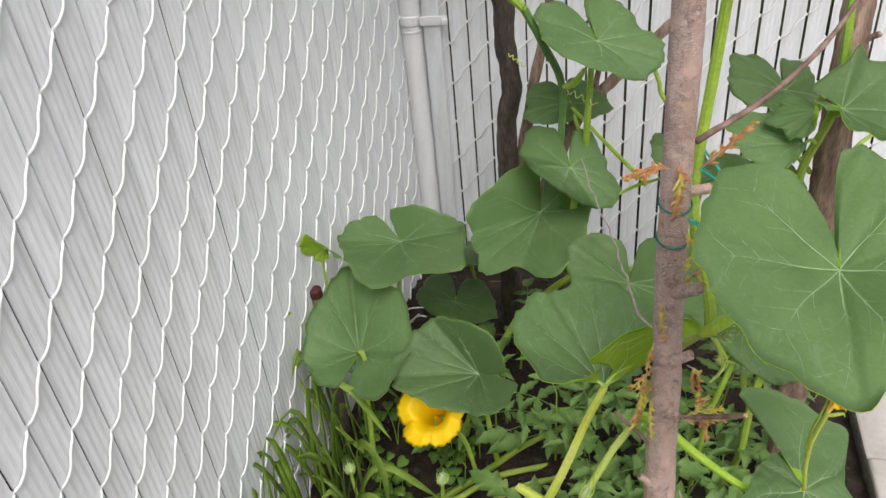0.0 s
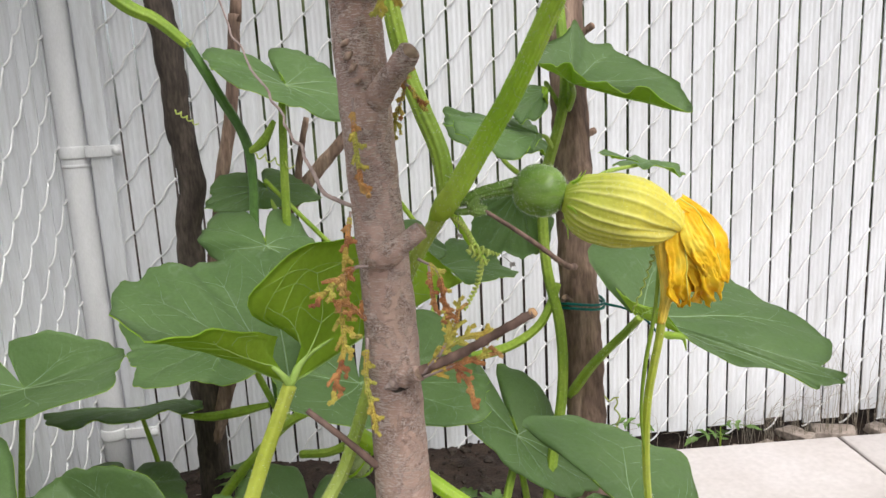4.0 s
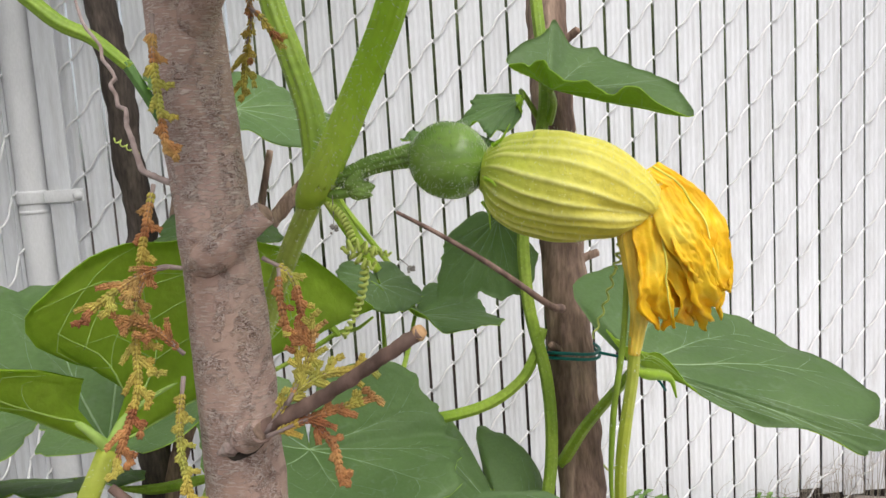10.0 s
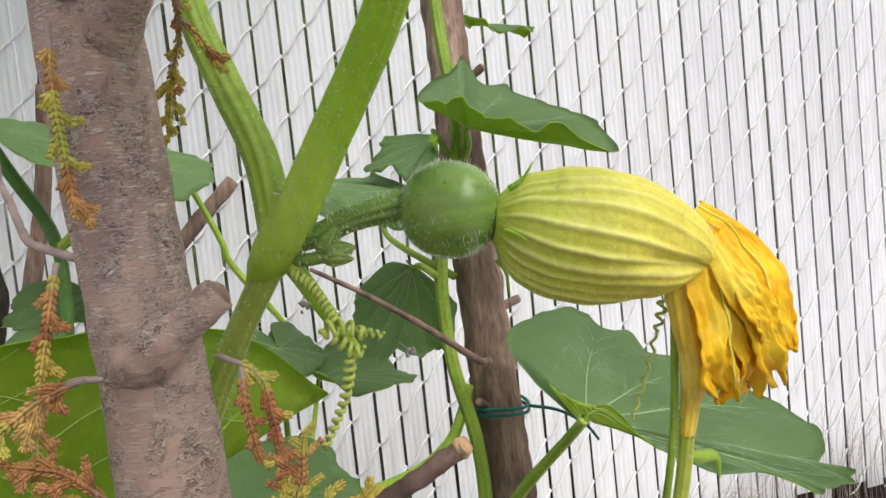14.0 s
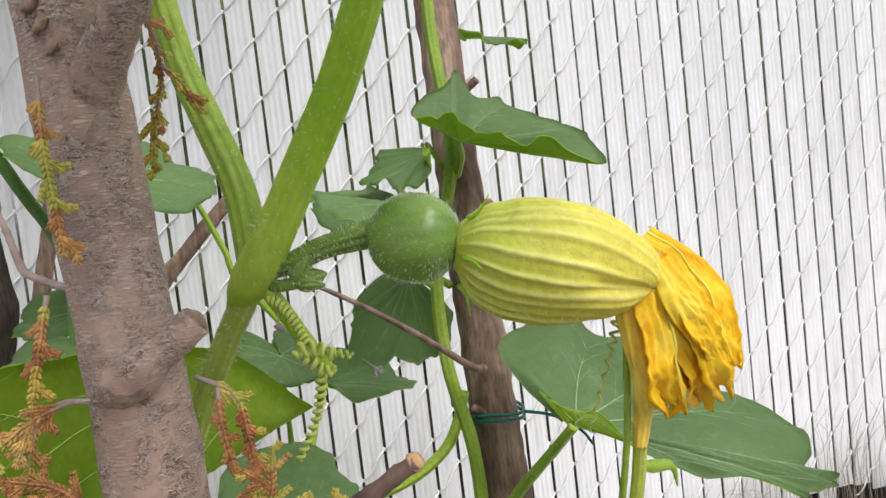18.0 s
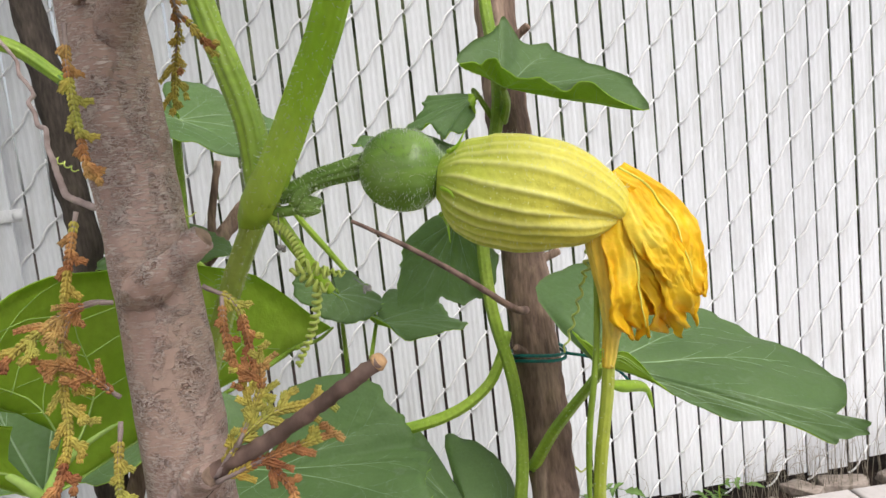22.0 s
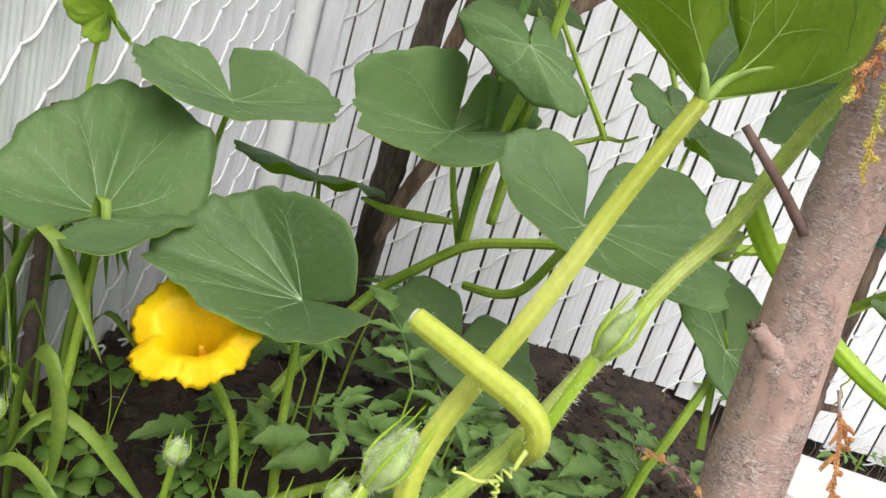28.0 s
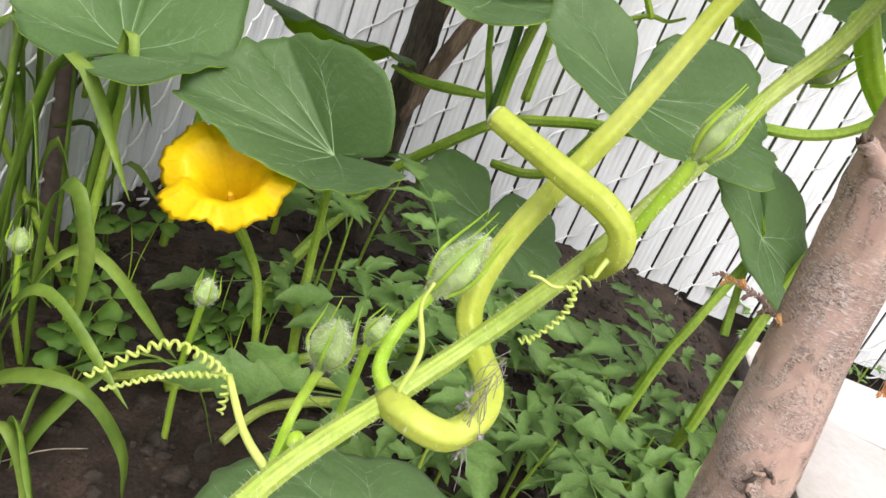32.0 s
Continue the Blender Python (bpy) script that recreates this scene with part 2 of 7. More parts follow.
COROLLA = corolla_material()
PETAL_DULL = material("limp_petal", [(0.62, 0.42, 0.05), (0.86, 0.58, 0.06), (0.90, 0.74, 0.16)], scale=70, stretch=(1, 1, 0.35), rough=0.5, bump=0.5, bump_scale=160, fine=0.25, fine_scale=300)
PETAL = material("orange_petal", [(0.970, 0.510, 0.008), (1.0, 0.680, 0.022), (1.0, 0.850, 0.110)], scale=70, rough=0.5, bump=0.5, bump_scale=120, fine=0.10,
                 fine_scale=220, translucent=0.28, glow_color=(1.0, 0.62, 0.03))
PETAL_OPEN = material("open_petal", [(0.94, 0.60, 0.001), (0.96, 0.68, 0.003), (0.97, 0.74, 0.008)], scale=28, rough=0.55, bump=0.35, bump_scale=150, fine=0.06,
                      fine_scale=220, translucent=0.3, glow_color=(1.0, 0.66, 0.01))
GRASS = material("grass_blade", [(0.098, 0.170, 0.023), (0.182, 0.277, 0.040), (0.264, 0.352, 0.069)], scale=18, rough=0.5, fine=0.15, translucent=0.3,
                 glow_color=(0.2, 0.5, 0.04), random_tint=0.2)
WEED = material("weed_leaf", [(0.112, 0.205, 0.052), (0.168, 0.284, 0.074), (0.234, 0.362, 0.112)], scale=30, rough=0.55, bump=0.4, bump_scale=240, fine=0.16, fine_scale=380,
                translucent=0.25, glow_color=(0.25, 0.55, 0.06), random_tint=0.15)
CLOVER = material("clover_leaf", [(0.075, 0.155, 0.026), (0.120, 0.225, 0.036), (0.190, 0.310, 0.050)], scale=30, rough=0.6, fine=0.1, translucent=0.3,
                  glow_color=(0.2, 0.55, 0.04), random_tint=0.25)
TWIG = material("brown_twig", [(0.090, 0.055, 0.043), (0.190, 0.120, 0.098), (0.310, 0.210, 0.175)], scale=60, stretch=(1, 1, 0.4), rough=0.8, bump=0.5, bump_scale=220, fine=0.3)
TWIG_PALE = material("pale_twig", [(0.288, 0.209, 0.187), (0.456, 0.363, 0.341)], scale=70, rough=0.8, bump=0.4, bump_scale=200, fine=0.25)
DARKBARK = material("dark_bark", [(0.020, 0.015, 0.012), (0.055, 0.042, 0.034), (0.11, 0.085, 0.07)], scale=30, stretch=(1.5, 1.5, 0.35), rough=0.9, bump=1.0,
                    bump_scale=110, fine=0.4, fine_scale=200)
GREYBARK = material("grey_bark", [(0.085, 0.054, 0.042), (0.225, 0.150, 0.114), (0.420, 0.300, 0.235)], scale=26, stretch=(1.6, 1.6, 0.30), rough=0.9, bump=1.0,
                    bump_scale=100, fine=0.35, fine_scale=180)
CUTWOOD = material("cut_wood", [(0.22, 0.14, 0.10), (0.46, 0.33, 0.25)], scale=120, rough=0.9, bump=0.6, bump_scale=300, fine=0.35)
CUT_FRESH = material("fresh_cut", [(0.50, 0.28, 0.13), (0.70, 0.46, 0.26)], scale=200, rough=0.85, bump=0.4, bump_scale=500, fine=0.2)
TORN = material("torn_wood", [(0.20, 0.13, 0.11), (0.42, 0.32, 0.29), (0.62, 0.53, 0.50)], scale=150, stretch=(1, 1, 0.6), rough=0.85, bump=0.8, bump_scale=400, fine=0.3, fine_scale=500)
DRY = material("dry_cedar", [(0.30, 0.105, 0.045), (0.48, 0.225, 0.085), (0.58, 0.390, 0.130)], scale=70, rough=0.8, fine=0.35, fine_scale=300)
DRY_YELLOW = material("yellow_cedar", [(0.50, 0.330, 0.065), (0.54, 0.450, 0.095), (0.36, 0.400, 0.085)], scale=70, rough=0.8, fine=0.3, fine_scale=300)
TENDRIL = material("tendril", [(0.44, 0.55, 0.10), (0.58, 0.64, 0.18)], scale=60, rough=0.45, fine=0.1)
BUDHULL = material("bud_green", [(0.215, 0.325, 0.085), (0.330, 0.430, 0.160), (0.450, 0.520, 0.270)], scale=60, rough=0.6, bump=0.2, fine=0.2)
TIE = material("teal_tie", [(0.0, 0.10, 0.09), (0.005, 0.19, 0.16)], scale=90, rough=0.4, fine=0.2)
TIE_BRIGHT = material("bright_teal_tie", [(0.0, 0.30, 0.26), (0.01, 0.42, 0.36)], scale=90, rough=0.4, fine=0.2)
PAVER = material("pale_paver", [(0.410, 0.368, 0.344), (0.541, 0.496, 0.480), (0.607, 0.568, 0.560)], scale=5, random_tint=0.05, rough=0.85, bump=0.5, bump_scale=45, fine=0.06, fine_scale=90)
PIPE = material("pole_grey", [(0.12, 0.085, 0.07), (0.20, 0.15, 0.13)], scale=30, rough=0.7, fine=0.2)
MAROON = material("maroon_cap", [(0.05, 0.010, 0.012), (0.10, 0.020, 0.020)], scale=30, rough=0.5, fine=0.2)
LITTER = material("dry_straw", [(0.20, 0.16, 0.12), (0.42, 0.37, 0.30)], scale=60, rough=0.8, fine=0.3)
HEDGE = material("hedge_leaves", [(0.02, 0.028, 0.010), (0.045, 0.06, 0.02), (0.10, 0.12, 0.045)], scale=14, rough=0.8, fine=0.4, fine_scale=70, bump=0.8, bump_scale=40)
JOINT = material("sandy_joint", [(0.14, 0.12, 0.11), (0.24, 0.21, 0.19)], scale=40, rough=0.95, bump=0.6, fine=0.3)
THREAD = material("grey_husk", [(0.15, 0.145, 0.14), (0.36, 0.33, 0.30)], scale=200, rough=0.8, fine=0.3)
VEIN_UNDER = material("underside_vein", [(0.40, 0.60, 0.12), (0.50, 0.70, 0.20)], scale=40, rough=0.5, fine=0.1)
STONE = material("edge_stone", [(0.26, 0.21, 0.18), (0.46, 0.39, 0.34)], scale=30, rough=0.9, bump=0.6, fine=0.2)


def bark_material():
    """Smooth pinkish-brown bark covered in patches of small flaky horizontal scars."""
    m = material("pink_bark", [(0.345, 0.215, 0.175), (0.465, 0.312, 0.262), (0.575, 0.415, 0.360)], scale=24, stretch=(1, 1, 0.55), rough=0.66, fine=0.14,
                 fine_scale=170, spec=0.3)
    nt = m.node_tree
    nd, ln = nt.nodes, nt.links
    bsdf = nd["Principled BSDF"]
    tc = nd.new("ShaderNodeTexCoord")

    def layer(stretch, scale, detail, distort, lo, hi, rough_=0.55):
        mp = nd.new("ShaderNodeMapping")
        mp.inputs["Scale"].default_value = stretch
        ln.new(tc.outputs["Object"], mp.inputs["Vector"])
        n = nd.new("ShaderNodeTexNoise")
        n.inputs["Scale"].default_value, n.inputs["Detail"].default_value = scale, detail
        n.inputs["Distortion"].default_value, n.inputs["Roughness"].default_value = distort, rough_
        ln.new(mp.outputs["Vector"], n.inputs["Vector"])
        r = nd.new("ShaderNodeMapRange")
        r.inputs["From Min"].default_value, r.inputs["From Max"].default_value = lo, hi
        ln.new(n.outputs["Fac"], r.inputs["Value"])
        return r.outputs["Result"]

    def times(a, b, op="MULTIPLY"):
        k = nd.new("ShaderNodeMath")
        k.operation = op
        for i, v in enumerate((a, b)):
            if isinstance(v, (int, float)):
                k.inputs[i].default_value = v
            else:
                ln.new(v, k.inputs[i])
        return k.outputs["Value"]

    def blend(col, fac, rgb):
        mx = nd.new("ShaderNodeMix")
        mx.data_type = "RGBA"
        mx.inputs["B"].default_value = (*rgb, 1)
        ln.new(fac, mx.inputs["Factor"])
        ln.new(col, mx.inputs["A"])
        return mx.outputs["Result"]

    def worms(stretch, scale, distort, width, seed_):
        n = layer(stretch, scale, 2.0, distort, 0.0, 1.0, 0.5)
        d = times(times(n, 0.5 + seed_, "SUBTRACT"), 0, "ABSOLUTE")
        r = nd.new("ShaderNodeMapRange")
        r.inputs["From Min"].default_value, r.inputs["From Max"].default_value = width, width * 0.35
        ln.new(d, r.inputs["Value"])
        return r.outputs["Result"]

    patch = layer((1.1, 1.1, 0.8), 85, 5, 1.0, 0.45, 0.60)
    tone = layer((1, 1, 0.7), 38, 3, 0.6, 0.42, 0.62)
    pale = times(patch, worms((1, 1, 1.7), 330, 1.6, 0.060, 0.0))
    dark = times(patch, worms((1, 1, 1.7), 330, 1.6, 0.060, 0.09))
    flaky = times(layer((1, 1, 1.8), 360, 6, 0.8, 0.52, 0.62, 0.65), times(times(patch, 0.85), 0.15, "ADD"))
    pits = times(layer((1, 1, 1.5), 300, 6, 0.8, 0.45, 0.36, 0.65), times(times(patch, 0.85), 0.15, "ADD"))
    dash = times(layer((1, 1, 5.0), 300, 3, 0.5, 0.53, 0.59), layer((1, 1, 0.7), 30, 3, 0.5, 0.40, 0.56))
    crack = times(layer((1, 1, 1.1), 75, 6, 1.0, 0.36, 0.31), 1.0)
    col = bsdf.inputs["Base Color"].links[0].from_socket
    col = blend(col, times(tone, 0.35), (0.46, 0.33, 0.245))
    zone = layer((1, 1, 0.8), 16, 4, 0.8, 0.50, 0.66)
    col = blend(col, times(zone, 0.50), (0.25, 0.150, 0.125))
    col = blend(col, times(pits, 0.58), (0.20, 0.115, 0.090))
    col = blend(col, times(dark, 0.78), (0.17, 0.095, 0.075))
    col = blend(col, times(flaky, 0.45), (0.60, 0.46, 0.41))
    col = blend(col, times(pale, 0.80), (0.74, 0.63, 0.58))
    col = blend(col, times(dash, 0.70), (0.72, 0.62, 0.57))
    col = blend(col, times(crack, 0.35), (0.09, 0.05, 0.042))
    ln.new(col, bsdf.inputs["Base Color"])
    big = times(layer((1, 1, 1.3), 60, 3, 0.3, 0.2, 0.8), 0.6)
    h = times(times(times(pale, 0.45), big, "ADD"), times(dark, -0.40), "ADD")
    h = times(times(times(times(h, times(dash, 0.35), "ADD"), times(flaky, 0.25), "ADD"), times(pits, -0.25), "ADD"), times(crack, -0.3), "ADD")
    b = nd.new("ShaderNodeBump")
    b.inputs["Strength"].default_value, b.inputs["Distance"].default_value = 0.9, 0.0010
    ln.new(h, b.inputs["Height"])
    ln.new(b.outputs["Normal"], bsdf.inputs["Normal"])
    return m


BARK = bark_material()


# ---------------------------------------------------------------- mesh helpers
def thing(name, origin, label, category, group="", kind=""):
    ob = new(name)
    ob.location = origin
    return tagged(ob, label, category, group, kind)


def base_of(ob):
    while ob.parent:
        ob = ob.parent
    return Vector(ob.location)


def part(name, data, mat, parent=None, label="", smooth=True, kind=""):
    """Links (verts, faces) in world metres as one mesh under parent. mat: one material, or (materials, index per face)."""
    V, F = data
    o = base_of(parent) if parent else Vector((0, 0, 0))
    V = np.asarray(V, float) - np.array(o)
    me = bpy.data.meshes.new(name)
    me.from_pydata([tuple(v) for v in V.tolist()], [], [tuple(int(i) for i in f) for f in F])
    if isinstance(mat, tuple):
        for mm in mat[0]:
            me.materials.append(mm)
        me.polygons.foreach_set("material_index", np.asarray(mat[1], dtype=np.int32))
    else:
        me.materials.append(mat)
    if smooth:
        me.polygons.foreach_set("use_smooth", np.ones(len(me.polygons), dtype=bool))
    me.update()
    ob = new(name, me)
    if parent:
        ob.parent = parent
    return tagged(ob, label, kind=kind)


def cat(*items):
    V, F, n = [], [], 0
    for v, f in items:
        V.append(np.asarray(v, float))
        F += [tuple(i + n for i in q) for q in f]
        n += len(v)
    return (np.concatenate(V), F) if V else (np.zeros((0, 3)), [])


def spline(points, n):
    """Catmull-Rom through points, n samples evenly along it."""
    P = np.asarray(points, float)
    if len(P) == 2:
        fine = P[0] + (P[1] - P[0]) * np.linspace(0, 1, 40)[:, None]
    else:
        Q = np.vstack([2 * P[0] - P[1], P, 2 * P[-1] - P[-2]])
        seg = []
        u = np.linspace(0, 1, 16, endpoint=False)[:, None]
        for i in range(len(P) - 1):
            a, b, c, d = Q[i:i + 4]
            seg.append(0.5 * (2 * b + (c - a) * u + (2 * a - 5 * b + 4 * c - d) * u ** 2 + (3 * b - a - 3 * c + d) * u ** 3))
        fine = np.vstack(seg + [P[-1:]])
    s = np.r_[0, np.cumsum(np.linalg.norm(np.diff(fine, axis=0), axis=1))]
    t = np.linspace(0, s[-1], n)
    return np.stack([np.interp(t, s, fine[:, k]) for k in range(3)], -1)


def frames_along(P):
    T = np.gradient(P, axis=0)
    T /= np.linalg.norm(T, axis=1)[:, None] + 1e-12
    up = np.array([0, 0, 1.0]) if abs(T[0, 2]) < 0.9 else np.array([1.0, 0, 0])
    N = np.zeros_like(P)
    n = np.cross(np.cross(T[0], up), T[0])
    for i in range(len(P)):
        n = n - T[i] * (n @ T[i])
        n /= np.linalg.norm(n) + 1e-12
        N[i] = n
    return T, N, np.cross(T, N)


def tube(points, radii, n=24, seg=10, ribs=0, rib=0.0, rough=0.0, rough_scale=40.0, cap=True, seed=0):
    """A swept tube. ribs/rib: lengthwise ridges and their depth as a share of the radius; rough: noise on the radius."""
    P = spline(points, n)
    R = np.interp(np.linspace(0, 1, n), np.linspace(0, 1, len(radii)), radii) if hasattr(radii, "__len__") else np.full(n, radii)
    T, N, B = frames_along(P)
    a = np.linspace(0, 2 * np.pi, seg, endpoint=False)
    rr = R[:, None] * (1 + rib * np.cos(ribs * a)[None, :]) if ribs else np.repeat(R[:, None], seg, 1)
    V = P[:, None, :] + rr[..., None] * (np.cos(a)[None, :, None] * N[:, None, :] + np.sin(a)[None, :, None] * B[:, None, :])
    V = V.reshape(-1, 3)
    if rough:
        k = np.array([noise.noise(Vector(tuple(v * rough_scale + seed * 7.3))) for v in V])
        C = np.repeat(P, seg, 0)
        V = C + (V - C) * (1 + rough * k)[:, None]
    F = []
    for i in range(n - 1):
        for j in range(seg):
            k = (j + 1) % seg
            F.append((i * seg + j, i * seg + k, (i + 1) * seg + k, (i + 1) * seg + j))
    if cap:
        V = np.vstack([V, P[:1], P[-1:]])
        c0, c1 = len(V) - 2, len(V) - 1
        for j in range(seg):
            k = (j + 1) % seg
            F.append((c0, k, j))
            F.append((c1, (n - 1) * seg + j, (n - 1) * seg + k))
    return V, F


def hairs(points, radii, count, length, thick=0.00012, n=60, seed=1, droop=0.0):
    """Fine hairs standing off a tube."""
    rnd = np.random.RandomState(seed)
    P = spline(points, n)
    R = np.interp(np.linspace(0, 1, n), np.linspace(0, 1, len(radii)), radii) if hasattr(radii, "__len__") else np.full(n, radii)
    T, N, B = frames_along(P)
    V, F = [], []
    for _ in range(count):
        i, a = rnd.randint(n), rnd.rand() * 2 * math.pi
        d = math.cos(a) * N[i] + math.sin(a) * B[i]
        p = P[i] + d * R[i] * 0.97 + T[i] * rnd.uniform(-0.5, 0.5) * np.linalg.norm(P[-1] - P[0]) / n
        tip = p + (d + rnd.normal(0, 0.3, 3)) * length * rnd.uniform(0.3, 1.0)
        s = np.cross(d, T[i])
        k = len(V)
        V += [p + s * thick, p - s * thick, p + T[i] * thick * 1.5, tip]
        F += [(k, k + 1, k + 3), (k + 1, k + 2, k + 3), (k + 2, k, k + 3)]
    return np.array(V), F


def box(c, size, rz=0.0, bevel=0.0):
    """A box, bevelled along its top and upright edges."""
    bm = bmesh.new()
    bmesh.ops.create_cube(bm, size=1)
    for v in bm.verts:
        v.co = Vector((v.co.x * size[0], v.co.y * size[1], v.co.z * size[2]))
    if bevel:
        bmesh.ops.bevel(bm, geom=list(bm.edges), offset=bevel, segments=2, affect="EDGES", profile=0.6)
    cz, sz = math.cos(rz), math.sin(rz)
    V = np.array([(c[0] + v.co.x * cz - v.co.y * sz, c[1] + v.co.x * sz + v.co.y * cz, c[2] + v.co.z) for v in bm.verts])
    bm.verts.index_update()
    F = [tuple(v.index for v in f.verts) for f in bm.faces]
    bm.free()
    return V, F


# ---------------------------------------------------------------- ground
def ground_height(x, y):
    z = 0.010 * noise.noise(Vector((x * 4, y * 4, 0.3))) + 0.010 * noise.noise(Vector((x * 17, y * 17, 3.1))) + 0.0045 * noise.noise(Vector((x * 55, y * 55, 9.7)))
    s = (x - 0.791) * 0.955 - (y - 1.08) * 0.297          # metres to the right of the paved edge
    drop = min(max((s + 0.16) / 0.16, 0.0), 1.0)
    return z + 0.012 - 0.055 * drop


def build_ground():
    far = [0.4, 1, 2.5, 6, 15, 40, 100, 300]
    xs = np.concatenate([[-0.35 - f for f in reversed(far)], np.arange(-0.35, 1.75, 0.0125), [1.75 + f for f in far]])
    ys = np.concatenate([[0.45 - f for f in reversed(far)], np.arange(0.45, 2.1, 0.0125), [2.1 + f for f in far]])
    V = [(x, y, ground_height(x, y) if abs(x - 0.7) < 1.2 and 0.3 < y < 2.3 else -0.02) for y in ys for x in xs]
    w = len(xs)
    F = [(j * w + i, j * w + i + 1, (j + 1) * w + i + 1, (j + 1) * w + i) for j in range(len(ys) - 1) for i in range(w - 1)]
    ob = part("ground", (V, F), SOIL, kind="structure")
    tagged(ob, "dark brown crumbly garden soil", "ground", kind="structure")


build_ground()


def ico():
    bm = bmesh.new()
    bmesh.ops.create_icosphere(bm, subdivisions=1, radius=1)
    bm.verts.index_update()
    out = np.array([tuple(v.co) for v in bm.verts]), [tuple(v.index for v in f.verts) for f in bm.faces]
    bm.free()
    return out


ICO = ico()


def lump(c, r, seed, squash=0.7):
    """A small uneven clod or stone."""
    rnd = random.Random(seed)
    V, F = ICO
    V = V * np.array([rnd.uniform(0.7, 1.3) for _ in range(3)]) * (1 + 0.5 * (np.array([rnd.random() for _ in V])[:, None] - 0.5))
    V[:, 2] *= squash
    return V * r + np.array(c), F


rnd = random.Random(5)
clods = []
for i in range(4200):
    x, y = rnd.uniform(-0.2, 0.95), rnd.uniform(0.75, 1.85)
    s = (x - 0.791) * 0.955 - (y - 1.08) * 0.297
    if s > -0.02:
        continue
    clods.append(lump((x, y, ground_height(x, y) + 0.001), rnd.choice((0.0018, 0.002, 0.0025, 0.003, 0.004, 0.005, 0.007, 0.011)) * rnd.uniform(0.7, 1.2), i))
tagged(part("soil_clods", cat(*clods), CLOD, smooth=False), "small brown clods of earth on the bed", "soil", kind="stuff")

# paved terrace: pale concrete slabs along the back fence
PAV_U, PAV_V = np.array((0.955, -0.297)), np.array((0.297, 0.955))
PAV_0 = np.array((0.950, 1.590))
paving = thing("pavement", (0.950, 1.590, -0.05), "pale worn concrete slabs with a raised edge beside the bed", "paving", kind="structure")
rnd = random.Random(14)


def flagstone(outline, top, thick=0.03):
    """A flat stone from an outline in paving coordinates, its upper edge worn round."""
    P = np.asarray(outline, float)
    c = P.mean(0)
    k = len(P)
    rings = []
    for inset, z in ((0.0, top - thick), (0.0, top - 0.004), (0.0035, top - 0.001), (0.009, top)):
        d = P - c
        Q = P - d / (np.linalg.norm(d, axis=1)[:, None] + 1e-9) * inset
        W = PAV_0 + Q[:, :1] * PAV_U - Q[:, 1:] * PAV_V
        rings.append(np.column_stack([W, np.full(k, z)]))
    F = [(r * k + i, r * k + (i + 1) % k, (r + 1) * k + (i + 1) % k, (r + 1) * k + i) for r in range(3) for i in range(k)]
    return np.vstack(rings), F + [tuple(range(3 * k, 4 * k))]


def wavy(p, q, amp, n=14):
    p, q = np.asarray(p, float), np.asarray(q, float)
    d = unit2(q - p)
    u = np.linspace(0, 1, n)[:, None]
    a, b = rnd.uniform(-1, 1), rnd.uniform(-1, 1)
    return p + (q - p) * u + np.array((-d[1], d[0])) * amp * (a * np.sin(math.pi * u) + 0.6 * b * np.sin(2 * math.pi * u) + 0.15 * np.sin(9 * u + 5 * a) * u * (1 - u))


def unit2(v):
    return v / np.linalg.norm(v)


W, V = PAV_0 + 1.225 * PAV_U - 1.225 * PAV_V, None
part("joint_bed", (lambda b: (np.stack([W[0] + b[0][:, 0] * PAV_U[0] + b[0][:, 1] * PAV_V[0], W[1] + b[0][:, 0] * PAV_U[1] + b[0][:, 1] * PAV_V[1], b[0][:, 2] - 0.032], -1), b[1]))(box((0, 0, 0), (2.446, 2.446, 0.050))), JOINT, paving, "sandy joints between the slabs")
for i in range(5):
    for j in range(5):
        x0, y0, g = 0.49 * i + 0.0025, 0.49 * j + 0.0025, 0.0022
        x1, y1 = x0 + 0.485, y0 + 0.485
        ya, yb = y0 + rnd.uniform(0.10, 0.36), y0 + rnd.uniform(0.10, 0.36)
        cut = wavy((x0, ya), (x1, yb), 0.045)
        top = 0.0025 * ((i * 3 + j * 5) % 3 - 1)
        part("slab", flagstone([(x0, y0), (x0 + 0.16, y0), (x0 + 0.32, y0), (x1, y0)] + [(x, y - g) for x, y in cut[::-1]], top), PAVER, paving)
        part("slab", flagstone([(x, y + g) for x, y in cut] + [(x1, y1), (x0 + 0.32, y1), (x0 + 0.16, y1), (x0, y1)], top - 0.001), PAVER, paving)

# ---------------------------------------------------------------- fences: privacy slats woven into chain link
PITCH, RISE = 0.043, 0.0472


def slat_mesh(width, z0, z1):
    half, t = width / 2, 0.0014
    prof = []
    m = 9
    for i in range(m):
        u = -half + width * i / (m - 1)
        prof.append((u, -t - (0.0004 if i in (0, m - 1) else 0.00055 if i % 2 == 0 else 0.0)))
    for i in range(m - 1, -1, -4):
        u = -half + width * i / (m - 1)
        prof.append((u, t))
    k = len(prof)
    V = [(u, v, z0) for u, v in prof] + [(u, v, z1) for u, v in prof]
    F = [(i, (i + 1) % k, k + (i + 1) % k, k + i) for i in range(k)]
    return np.array(V, float), F


